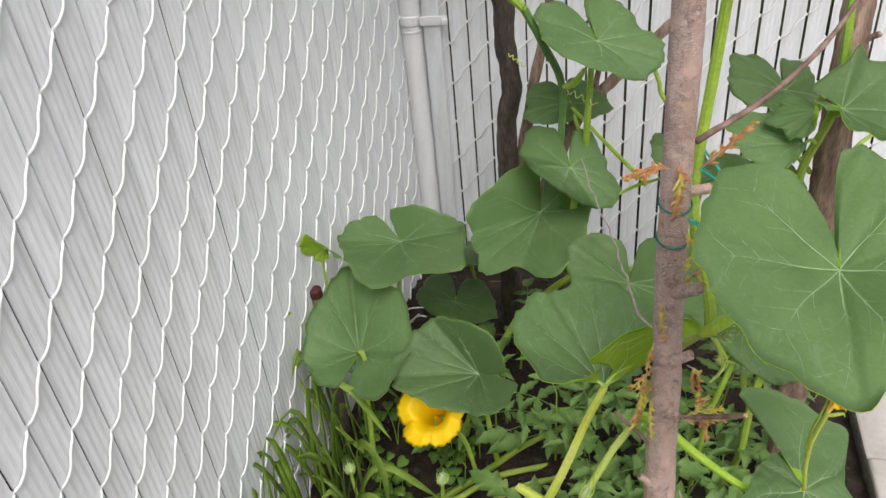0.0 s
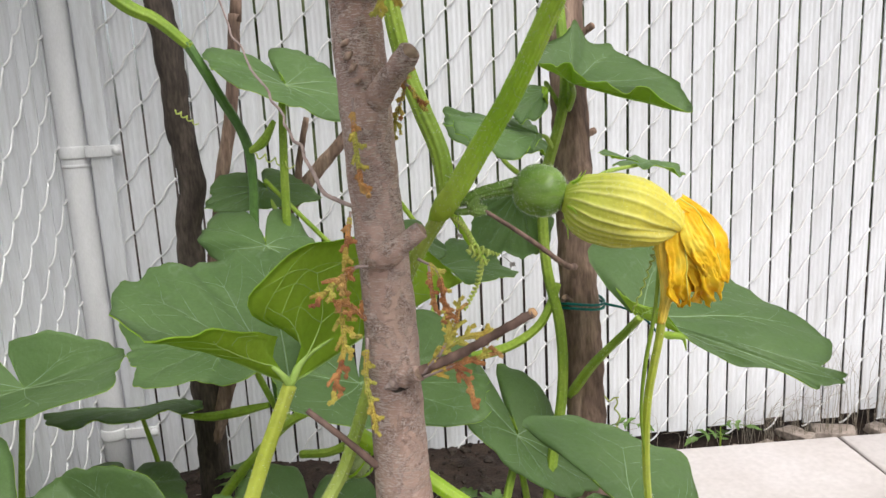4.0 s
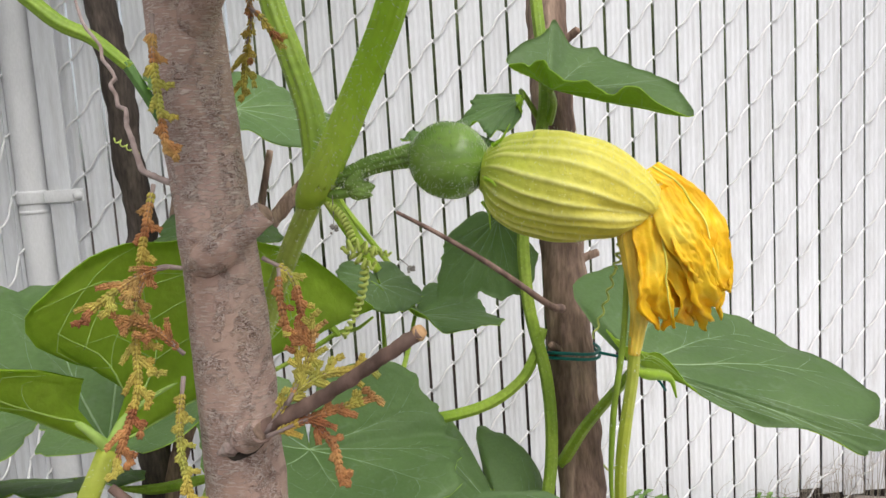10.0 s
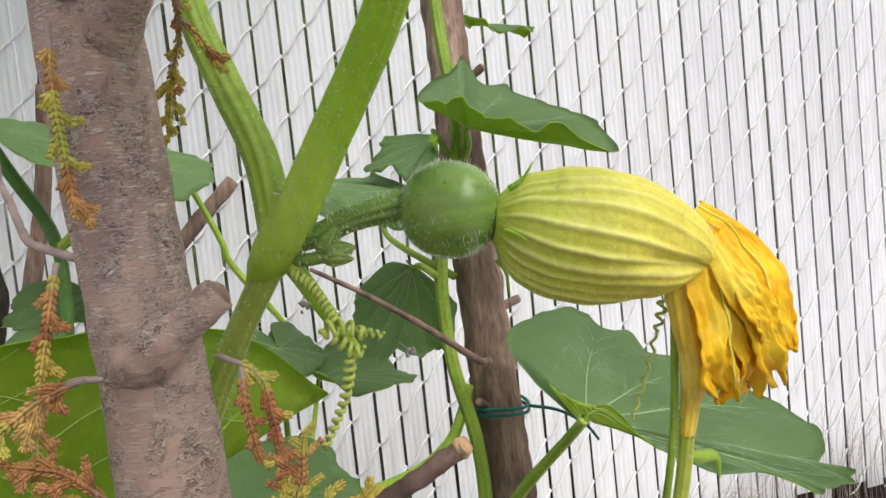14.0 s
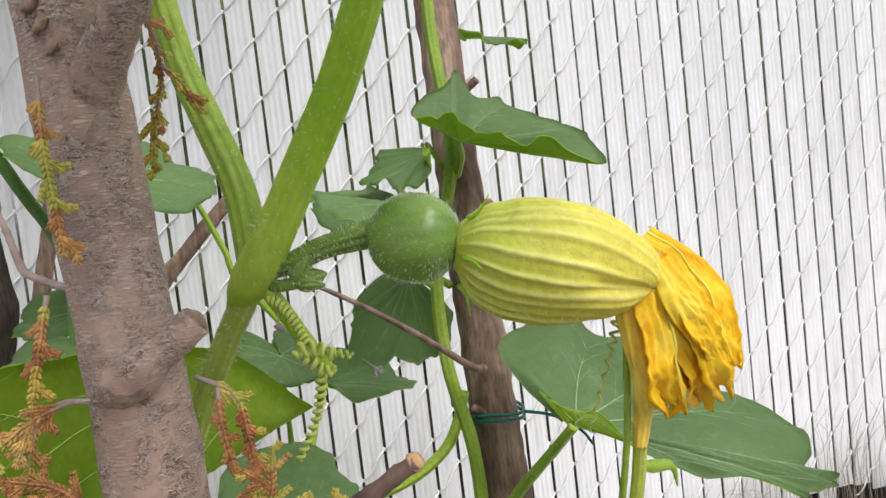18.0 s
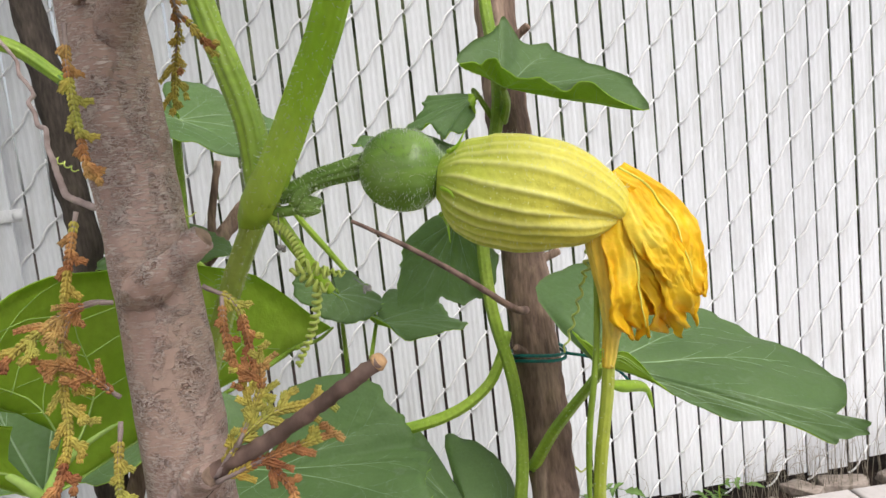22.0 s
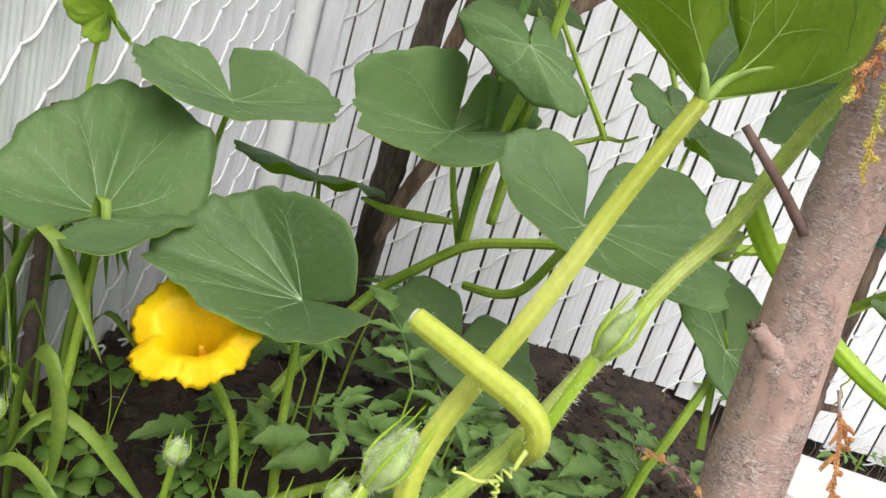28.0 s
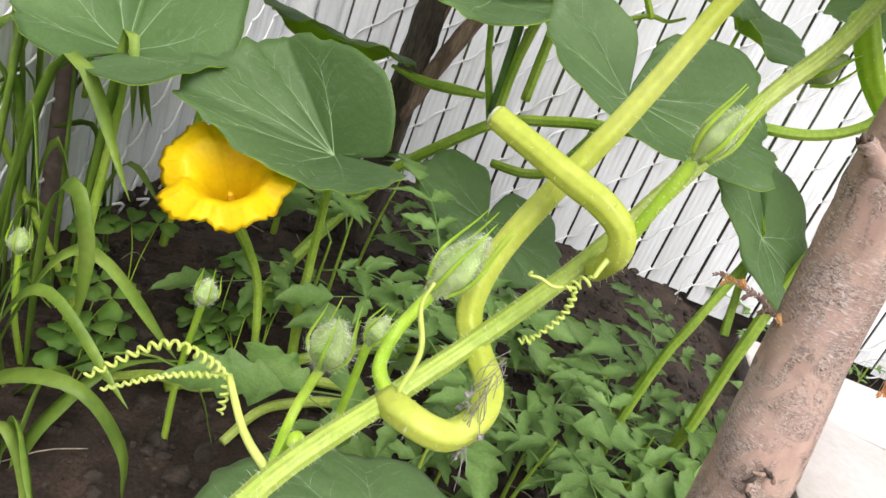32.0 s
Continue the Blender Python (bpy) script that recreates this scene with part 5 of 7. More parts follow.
part("tendril", cat(coil((0.3242, 0.7417, 0.6577), (0.3312, 0.7270, 0.6420), 13, 0.0010, 0.0008, (0.001, 0, 0.002), 1.0), coil((0.3265, 0.728, 0.6410), (0.3385, 0.7245, 0.6380), 5, 0.0024, 0.0008, (0, 0, 0.002)),
                    coil((0.330, 0.727, 0.6395), (0.3375, 0.7250, 0.6340), 4, 0.0020, 0.0008, (0, 0, -0.002)), coil((0.336, 0.726, 0.6400), (0.3430, 0.7235, 0.6375), 4, 0.0012, 0.0006),
                    coil((0.3345, 0.7265, 0.6350), (0.3255, 0.7330, 0.6076), 12, 0.0013, 0.0008, (0.002, 0, 0))), TENDRIL, vine, "tightly coiled pale green tendril")
part("side_stalk", tube([(0.325, 0.742, 0.660), (0.333, 0.740, 0.645), (0.342, 0.740, 0.630)], [0.0026, 0.0023, 0.0016], n=14, seg=10, ribs=6, rib=0.08), STALK, vine)


# ---------------------------------------------------------------- vine in the fence corner
back = thing("pumpkin_vine", (0.20, 1.36, 0.0), "broad-leaved pumpkin vine in the fence corner with an open flower", "plant", "pumpkin vines")
stem(back, "main_stem", [(0.06, 1.20, 0.0), (0.12, 1.33, 0.06), (0.205, 1.393, 0.175), (0.262, 1.378, 0.245), (0.311, 1.355, 0.297), (0.362, 1.322, 0.325), (0.405, 1.289, 0.345), (0.47, 1.22, 0.37)], [0.0075, 0.007, 0.0065, 0.006], STALK_SHADED, n=70, hairy=200, seed=41)
stem(back, "side_stem", [(0.405, 1.288, 0.342), (0.383, 1.309, 0.276), (0.357, 1.327, 0.253), (0.32, 1.356, 0.244)], [0.0055, 0.006, 0.0055], STALK_SHADED, n=30, seed=42)
stem(back, "side_stem", [(0.172, 1.418, 0.307), (0.217, 1.402, 0.304), (0.286, 1.377, 0.316)], [0.0025, 0.006, 0.0065, 0.004], STALK_SHADED, n=24, seed=43)
stem(back, "cut_stalk", [(0.306, 1.366, 0.296), (0.304, 1.364, 0.372), (0.311, 1.35, 0.464), (0.315, 1.339, 0.509)], [0.006, 0.0058, 0.0058, 0.006], STALK_SHADED, n=30, seed=44)
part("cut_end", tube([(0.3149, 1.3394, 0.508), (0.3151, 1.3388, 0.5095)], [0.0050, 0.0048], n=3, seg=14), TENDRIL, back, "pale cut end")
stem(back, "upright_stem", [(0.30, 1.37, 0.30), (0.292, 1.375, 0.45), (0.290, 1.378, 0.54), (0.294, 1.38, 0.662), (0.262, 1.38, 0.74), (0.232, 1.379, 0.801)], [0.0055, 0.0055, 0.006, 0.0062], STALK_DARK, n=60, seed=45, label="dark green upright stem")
stem(back, "upright_stem", [(0.33, 1.36, 0.33), (0.329, 1.36, 0.45), (0.330, 1.357, 0.56), (0.337, 1.354, 0.71), (0.343, 1.350, 0.744)], [0.006, 0.006, 0.0055, 0.0045], STALK_SHADED, n=44, seed=46)
stem(back, "side_stem", [(0.294, 1.38, 0.662), (0.31, 1.36, 0.675), (0.325, 1.35, 0.70)], [0.004, 0.0065, 0.003], STALK_SHADED, n=18, seed=47)
stem(back, "side_stem", [(0.31, 1.38, 0.625), (0.337, 1.38, 0.592), (0.389, 1.38, 0.530), (0.437, 1.38, 0.474), (0.442, 1.38, 0.464)], [0.0028, 0.0030, 0.0034, 0.0042], STALK_SHADED, n=50, seed=48)
stem(back, "side_stem", [(0.350, 1.39, 0.425), (0.392, 1.39, 0.442), (0.425, 1.39, 0.457), (0.442, 1.38, 0.468), (0.469, 1.39, 0.468), (0.493, 1.40, 0.478)], [0.0024, 0.0026, 0.0032, 0.0026, 0.0016], STALK_SHADED, n=50, seed=51)
stem(back, "side_stem", [(0.425, 1.40, 0.73), (0.443, 1.40, 0.689), (0.460, 1.40, 0.646), (0.468, 1.40, 0.620), (0.522, 1.39, 0.537), (0.530, 1.34, 0.490)], [0.0030, 0.0034, 0.0040, 0.0032, 0.0028], STALK_SHADED, n=50, seed=52)
stem(back, "upper_stem", [(0.236, 1.379, 0.795), (0.20, 1.38, 0.828), (0.161, 1.38, 0.851), (0.09, 1.38, 0.93), (0.06, 1.38, 1.0)], [0.0062, 0.0085, 0.0085, 0.008], STALK_SHADED, n=30, seed=96)
part("tendril", coil((0.30, 1.37, 0.66), (0.345, 1.345, 0.64), 4, 0.005, 0.001), TENDRIL, back)
part("tendril", coil((0.21, 1.40, 0.72), (0.235, 1.385, 0.70), 4, 0.003, 0.0010), TENDRIL, back)

A_LEAF = ((0.1140, 1.1350, 0.2770), (-0.0247, 1.1119, 0.3075), (0.0427, 1.2005, 0.3490), (0.0920, 1.0479, 0.2784), (0.1695, 1.0941, 0.2993))
A_REACH = (1.11, 1.14, 1.16, 1.09, 1.00, 0.91, 0.84, 0.94, 1.01, 0.86, 0.77, 0.81, 0.99, 1.07, 1.33, 1.68, 0.74)
B_LEAF = ((-0.0840, 1.1940, 0.2950), (-0.0923, 1.3040, 0.4017), (-0.1688, 1.1587, 0.3267), (-0.0035, 1.1602, 0.3198), (-0.1059, 1.1109, 0.2983))
B_REACH = (0.94, 1.65, 1.33, 1.11, 1.16, 1.28, 1.11, 0.99, 1.02, 0.90, 0.87, 0.98, 1.04, 0.90, 0.88, 1.01, 1.02)
D_LEAF = ((-0.0040, 1.3800, 0.3940), (0.0115, 1.2838, 0.4010), (-0.1106, 1.3510, 0.4226), (0.1141, 1.3650, 0.4281), (-0.0322, 1.4064, 0.4417))
D_REACH = (1.04, 1.10, 0.96, 0.94, 1.02, 1.02, 1.19, 1.75, 1.17, 1.88, 1.26, 1.04, 1.02, 0.92, 0.92, 0.95, 0.96)
F_LEAF = ((0.2550, 1.3850, 0.4250), (0.2123, 1.2576, 0.4183), (0.1288, 1.2983, 0.4500), (0.3508, 1.3735, 0.4613), (0.2714, 1.4324, 0.5030))
F_REACH = (0.89, 0.91, 0.95, 0.98, 1.01, 1.08, 1.37, 1.90, 1.11, 1.30, 1.03, 0.95, 1.00, 1.19, 1.11, 1.10, 1.08)
G_LEAF = ((0.3680, 1.1750, 0.4030), (0.3852, 1.1009, 0.3833), (0.2810, 1.1895, 0.4354), (0.4936, 1.1268, 0.4136), (0.3716, 1.1969, 0.4509))
G_REACH = (1.45, 1.53, 1.15, 1.00, 1.02, 1.03, 1.13, 1.45, 1.05, 1.48, 1.88, 1.34, 1.10, 1.22, 1.29, 1.42, 1.17)
H_LEAF = ((0.116, 1.481, 0.303), (0.112, 1.380, 0.328), (0.000, 1.455, 0.330), (0.205, 1.445, 0.316), (0.110, 1.540, 0.280))
leaf(back, A_LEAF, 51, [(0.14, 1.17, 0.0), (0.128, 1.16, 0.10), (0.118, 1.135, 0.24)], 0.0048, hairy=120, notch=0.9, sinus=0.05, reach=A_REACH, dome=0.03, wave=0.035)
leaf(back, B_LEAF, 52, [(-0.09, 1.16, 0.0), (-0.088, 1.17, 0.10), (-0.082, 1.186, 0.24)], 0.0048, hairy=80, notch=0.9, sinus=0.05, reach=B_REACH, dome=0.03, wave=0.035)
leaf(back, D_LEAF, 53, [(-0.04, 1.36, 0.0), (-0.03, 1.362, 0.2), (-0.012, 1.364, 0.34)], 0.0045, notch=0.9, sinus=0.07, reach=D_REACH, dome=0.02, wave=0.035)
leaf(back, F_LEAF, 54, [(0.303, 1.375, 0.290), (0.279, 1.389, 0.351), (0.264, 1.398, 0.405)], 0.0045, notch=0.9, sinus=0.07, reach=F_REACH, dome=0.0, wave=0.035)
leaf(back, G_LEAF, 55, [(0.405, 1.289, 0.345), (0.40, 1.25, 0.36), (0.38, 1.20, 0.385)], 0.004, notch=0.9, sinus=0.06, reach=G_REACH, dome=0.03, wave=0.035)
leaf(back, H_LEAF, 56, [(0.14, 1.50, 0.05), (0.135, 1.495, 0.18), (0.12, 1.484, 0.28)], 0.004, up=(0, 0, 1), wave=0.08)
Q_LEAF = ((0.343, 1.350, 0.744), (0.405, 1.290, 0.700), (0.250, 1.320, 0.765), (0.425, 1.370, 0.755), (0.320, 1.420, 0.790))
leaf(back, Q_LEAF, 57, up=(0, 0, 1))
W_LEAF = ((0.489, 1.334, 0.529), (0.492, 1.290, 0.503), (0.440, 1.360, 0.540), (0.538, 1.330, 0.525), (0.489, 1.385, 0.550))
leaf(back, W_LEAF, 58, [(0.495, 1.36, 0.40), (0.492, 1.345, 0.47)], 0.0030, wave=0.10)
W2_LEAF = ((0.295, 1.310, 0.550), (0.335, 1.255, 0.497), (0.215, 1.365, 0.556), (0.365, 1.320, 0.535), (0.300, 1.380, 0.585))
leaf(back, W2_LEAF, 59, [(0.291, 1.376, 0.50), (0.29, 1.34, 0.53)], 0.0035, wave=0.10)
W3_LEAF = ((0.320, 1.450, 0.606), (0.295, 1.415, 0.585), (0.240, 1.450, 0.598), (0.400, 1.450, 0.592), (0.310, 1.500, 0.632))
leaf(back, W3_LEAF, 60, [(0.33, 1.36, 0.56), (0.325, 1.41, 0.58)], 0.0032)
LOW_LEAF = ((0.3100, 1.2620, 0.2050), (0.3219, 1.2100, 0.1660), (0.2156, 1.2984, 0.2323), (0.4127, 1.2374, 0.1865), (0.3258, 1.3094, 0.2406))
leaf(back, LOW_LEAF, 61, [(0.30, 1.33, 0.02), (0.305, 1.30, 0.09)], 0.004)
LOW2_LEAF = ((0.086, 1.430, 0.205), (0.077, 1.379, 0.195), (0.005, 1.470, 0.210), (0.170, 1.392, 0.205), (0.097, 1.505, 0.215))
leaf(back, LOW2_LEAF, 62, [(0.09, 1.46, 0.02), (0.088, 1.44, 0.13)], 0.004)
LOW3_LEAF = ((0.172, 0.785, 0.190), (0.072, 0.745, 0.180), (0.122, 0.845, 0.200), (0.182, 0.715, 0.185), (0.232, 0.795, 0.200))
leaf(back, LOW3_LEAF, 63, [(0.21, 0.89, 0.0), (0.197, 0.83, 0.12)], 0.0035, up=(0, 0, 1))
CURL_LEAF = ((-0.120, 1.262, 0.470), (-0.146, 1.245, 0.508), (-0.150, 1.270, 0.448), (-0.096, 1.250, 0.458), (-0.110, 1.270, 0.450))
leaf(back, CURL_LEAF, 64, [(-0.14, 1.30, 0.20), (-0.135, 1.29, 0.40)], 0.0028, wave=0.15)
stem(back, "side_stem", [(-0.10, 1.20, 0.02), (-0.19, 1.20, 0.20), (-0.212, 1.215, 0.327), (-0.235, 1.225, 0.385), (-0.222, 1.22, 0.400), (-0.19, 1.215, 0.375)], [0.004, 0.0035, 0.003, 0.003], STALK_SHADED, n=40, seed=49)
stem(back, "fruiting_stem", [(0.02, 1.10, 0.01), (0.10, 1.14, 0.022), (0.20, 1.20, 0.030), (0.32, 1.24, 0.035), (0.50, 1.26, 0.03), (0.60, 1.30, 0.03)], [0.006, 0.0055, 0.005], STALK_SHADED, n=60, seed=50)


def open_flower(parent, base, axis, length, rim, seed):
    axis = unit(axis)
    side = unit(np.cross(axis, (0, 0, 1)))
    upv = np.cross(side, axis)
    rs = np.random.RandomState(seed)
    ph = rs.rand(5) * 6.28
    nr, na = 22, 110
    V = []
    for k in range(2):
        for i in range(nr):
            u = i / (nr - 1)
            for j in range(na):
                a = 2 * math.pi * j / na
                lobe = abs(math.cos(2.5 * a)) ** 0.6
                r = 0.011 + (rim * (0.87 + 0.15 * lobe) - 0.011) * (0.30 * u + 0.70 * u ** 2.6)
                h = length * (math.sin(u * math.pi * 0.5) ** 0.9) * (1 - 0.20 * max(0, u - 0.75) / 0.25) * (0.94 + 0.10 * lobe * u)
                cr = u ** 4 * (0.0065 * math.sin(2 * a + 0.6) + 0.0050 * math.sin(3 * a + ph[0]) + 0.0038 * math.sin(8 * a + ph[1])) + 0.0003 * u ** 2 * math.sin(37 * a + ph[2])
                r += u ** 5 * 0.0012 * math.sin(29 * a + ph[3]) + u ** 6 * 0.0009 * math.sin(47 * a + ph[4]) - 0.0006 * k
                V.append(np.asarray(base) + axis * (h + cr) + (side * math.cos(a) + upv * math.sin(a)) * r)
    o = nr * na
    F = []
    for i in range(nr - 1):
        for j in range(na):
            q = (i * na + j, i * na + (j + 1) % na, (i + 1) * na + (j + 1) % na, (i + 1) * na + j)
            F += [q, tuple(x + o for x in q[::-1])]
    e = (nr - 1) * na
    F += [(e + j, e + (j + 1) % na, e + o + (j + 1) % na, e + o + j) for j in range(na)]
    fl = part("flower", (np.array(V), F), PETAL_OPEN, parent, "open golden yellow pumpkin flower with frilled rim")
    ribs = []
    for k in range(15):
        a = 2 * math.pi * k / 15 + 0.1
        pts = []
        for i in range(12):
            u = i / 11 * 0.92
            lobe = abs(math.cos(2.5 * a)) ** 0.6
            r = 0.0115 + (rim * (0.87 + 0.15 * lobe) - 0.011) * (0.30 * u + 0.70 * u ** 2.6)
            h = length * (math.sin(u * math.pi * 0.5) ** 0.9) * (1 - 0.20 * max(0, u - 0.75) / 0.25) * (0.94 + 0.10 * lobe * u)
            pts.append(np.asarray(base) + axis * (h - 0.0004) + (side * math.cos(a) + upv * math.sin(a)) * r)
        ribs.append(tube(pts, [0.0008, 0.0002], n=20, seg=5))
    part("rib_net", cat(*ribs), PETAL, fl, "darker golden ribs")
    part("calyx", tube([np.asarray(base) - axis * 0.005, np.asarray(base) - axis * 0.001, np.asarray(base) + axis * 0.0015], [0.005, 0.0092, 0.0104], n=10, seg=20, ribs=5, rib=0.06), STALK, fl)
    part("stamen", tube([np.asarray(base), np.asarray(base) + axis * 0.02, np.asarray(base) + axis * 0.028], [0.0045, 0.004, 0.002], n=10, seg=12), PETAL, fl)
    for k in range(5):
        a = 2 * math.pi * k / 5
        d = side * math.cos(a) + upv * math.sin(a)
        p = np.asarray(base) + axis * 0.008 + d * 0.012
        part("sepal", tube([p, p + d * 0.012 + axis * 0.002, p + d * 0.024 + axis * 0.006], [0.0016, 0.0011, 0.0003], n=10, seg=6), STALK, fl)
    return fl


open_flower(back, (0.0427, 1.1008, 0.2107), (-0.22, -0.42, 0.87), 0.060, 0.059, 4)
stem(back, "flower_stalk", [(0.10, 1.13, 0.01), (0.092, 1.125, 0.07), (0.080, 1.128, 0.13), (0.062, 1.118, 0.172), (0.0432, 1.1023, 0.2067)], [0.0042, 0.0038, 0.004, 0.0055], STALK_SHADED, n=30, hairy=80, seed=70)

stem(back, "creeping_stem", [(-0.05, 1.10, 0.0), (0.009, 1.091, 0.028), (0.050, 1.083, 0.032), (0.095, 1.109, 0.030), (0.140, 1.130, 0.030), (0.23, 1.16, 0.01)], [0.0045, 0.0052, 0.0054, 0.0050], STALK_MID, n=60, ribs=8, hairy=120, seed=72)
stem(back, "creeping_stem", [(0.085, 1.030, 0.018), (0.111, 1.066, 0.030), (0.143, 1.087, 0.032), (0.189, 1.104, 0.030), (0.26, 1.14, 0.0)], [0.0042, 0.0050, 0.0052, 0.005], STALK_MID, n=50, ribs=8, hairy=80, seed=73)

# ---------------------------------------------------------------- vine on the stake
side = thing("pumpkin_vine", (0.55, 1.06, 0.0), "pumpkin vine tied to the wooden stake", "plant", "pumpkin vines")
stem(side, "main_stem", [(0.52, 1.08, 0.0), (0.540, 1.068, 0.10), (0.545, 1.068, 0.214), (0.565, 1.084, 0.30), (0.585, 1.092, 0.384), (0.588, 1.10, 0.457), (0.580, 1.115, 0.53), (0.580, 1.115, 0.618), (0.600, 1.10, 0.72), (0.61, 1.13, 0.85), (0.63, 1.15, 1.05)], [0.006, 0.006, 0.0058, 0.0055, 0.005], STALK_SHADED, n=90, hairy=150, seed=81)
stem(side, "side_stem", [(0.590, 1.108, 0.505), (0.582, 1.111, 0.480), (0.567, 1.115, 0.455), (0.536, 1.128, 0.433), (0.489, 1.15, 0.420), (0.43, 1.19, 0.41)], [0.0045, 0.005, 0.0055, 0.0055], STALK_SHADED, n=36, seed=82)
stem(side, "side_stem", [(0.471, 1.087, 0.0), (0.485, 1.088, 0.169), (0.499, 1.089, 0.231), (0.530, 1.105, 0.310)], [0.005, 0.0048, 0.0045], STALK_SHADED, n=30, seed=83)
K_LEAF = ((0.595, 0.955, 0.506), (0.732, 0.863, 0.454), (0.740, 1.035, 0.522), (0.635, 0.907, 0.479), (0.550, 1.004, 0.568))
K_REACH = (0.50, 0.36, 0.42, 0.70, 0.95, 0.95, 1.0, 1.0, 1.0, 0.98, 0.95, 0.92, 0.90, 0.92, 1.0, 1.05, 1.0)
leaf(side, K_LEAF, 85, [(0.600, 1.10, 0.372), (0.600, 1.05, 0.425), (0.597, 0.985, 0.480)], 0.0050, hairy=160, wave=0.07, dome=0.04, reach=K_REACH)
L_LEAF = ((0.5853, 1.0590, 0.7273), (0.6631, 0.9774, 0.6931), (0.6594, 1.0886, 0.7611), (0.5636, 1.0024, 0.7298), (0.5525, 1.0626, 0.7562))
L_RIM = [(-2.95, (0.5715, 1.0559, 0.7342)), (-2.60, (0.5434, 1.0499, 0.7481)), (-2.20, (0.5485, 1.0292, 0.7418)), (-1.80, (0.5576, 1.0127, 0.7454)), (-1.40, (0.5636, 1.0024, 0.7298)), (-1.00, (0.5847, 0.9901, 0.7266)), (-0.70, (0.6025, 0.9850, 0.7168)), (-0.40, (0.6243, 0.9840, 0.7165)), (-0.15, (0.6454, 0.9825, 0.7031)), (0.00, (0.6631, 0.9774, 0.6931)), (0.20, (0.6780, 0.9932, 0.7094)), (0.50, (0.6843, 1.0137, 0.7229)), (0.90, (0.6800, 1.0523, 0.7430)), (1.30, (0.6594, 1.0886, 0.7611)), (1.70, (0.6390, 1.1068, 0.7726)), (2.00, (0.6165, 1.1041, 0.7959)), (2.30, (0.5967, 1.0909, 0.7772)), (2.55, (0.5617, 1.0753, 0.7643)), (2.80, (0.5497, 1.0698, 0.7530)), (2.95, (0.5770, 1.0645, 0.7369))]
leaf(side, L_LEAF, 86, [(0.603, 1.10, 0.70), (0.598, 1.08, 0.715)], 0.0036, wave=0.05, dome=0.0, rim=L_RIM, na=150, up=(0, 0, 1))
M_LEAF = ((0.5707, 1.1558, 0.6109), (0.5453, 1.1498, 0.5399), (0.6026, 1.1294, 0.5728), (0.5072, 1.1592, 0.5716), (0.5654, 1.1704, 0.6262))
leaf(side, M_LEAF, 87, [(0.581, 1.118, 0.60), (0.56, 1.115, 0.615)], 0.003, up=(0, -1, 0.2))
N_LEAF = ((0.529, 1.330, 0.488), (0.548, 1.270, 0.480), (0.476, 1.354, 0.535), (0.622, 1.300, 0.483), (0.548, 1.385, 0.519))
leaf(side, N_LEAF, 88, [(0.455, 1.20, 0.415), (0.50, 1.28, 0.45)], 0.003)
P_LEAF = ((0.539, 1.120, 0.325), (0.560, 1.060, 0.275), (0.470, 1.130, 0.365), (0.612, 1.085, 0.300), (0.535, 1.200, 0.395))
leaf(side, P_LEAF, 89, [(0.545, 1.10, 0.22), (0.543, 1.12, 0.28)], 0.004)
SM_LEAF = ((0.5644, 1.0738, 0.7216), (0.5234, 1.0740, 0.6986), (0.5247, 1.1021, 0.7164), (0.5542, 1.0540, 0.7037), (0.5639, 1.0961, 0.7301))
leaf(side, SM_LEAF, 90, [(0.60, 1.11, 0.70), (0.575, 1.095, 0.728)], 0.0024, wave=0.20)
SMALL_LEAF = ((0.5501, 1.0733, 0.6761), (0.4662, 1.0920, 0.6927), (0.5261, 1.1362, 0.6952), (0.5148, 1.0358, 0.6630), (0.5637, 1.0793, 0.6749))
leaf(side, SMALL_LEAF, 94, [(0.59, 1.11, 0.655), (0.57, 1.09, 0.672)], 0.0026, wave=0.14, up=(0, 0, 1))
X_LEAF = ((0.612, 1.270, 0.668), (0.606, 1.215, 0.645), (0.531, 1.300, 0.686), (0.672, 1.270, 0.656), (0.620, 1.340, 0.696))
leaf(side, X_LEAF, 91, [(0.60, 1.13, 0.60), (0.58, 1.22, 0.64)], 0.0032, wave=0.12)
R2_LEAF = ((0.8130, 1.2700, 0.6130), (0.8730, 1.2500, 0.6010), (0.8130, 1.3200, 0.6250), (0.8130, 1.2250, 0.6090), (0.7730, 1.2850, 0.6230))
TOP_LEAF = ((0.690, 1.200, 0.845), (0.755, 1.190, 0.838), (0.715, 1.240, 0.855), (0.705, 1.165, 0.836), (0.668, 1.205, 0.855))
leaf(side, TOP_LEAF, 93, [(0.625, 1.15, 0.83), (0.655, 1.175, 0.848)], 0.0028, wave=0.14)
leaf(side, R2_LEAF, 92, [(0.63, 1.13, 0.60), (0.7032, 1.1860, 0.6152)], 0.003, wave=0.14)
part("tendril", cat(coil((0.60, 1.10, 0.372), (0.655, 1.085, 0.360), 3, 0.004, 0.0012), coil((0.652, 1.085, 0.362), (0.654, 1.08, 0.300), 3, 0.003, 0.0011)), TENDRIL, side)
for i, (z, mat) in enumerate(((0.480, TIE), (0.475, TIE))):
    part("tie", tube([(0.622 + 0.027 * math.cos(a), 1.112 + 0.027 * math.sin(a), z + 0.002 * math.sin(2 * a)) for a in np.linspace(0, 2 * math.pi, 18)], 0.0017, n=60, seg=6), mat, side, "teal plastic garden tie")
part("tie", tube([(0.640, 1.092, 0.478), (0.665, 1.08, 0.470), (0.690, 1.075, 0.452), (0.70, 1.07, 0.436)], [0.0016, 0.0013], n=24, seg=6), TIE, side, "loose end of the teal tie")


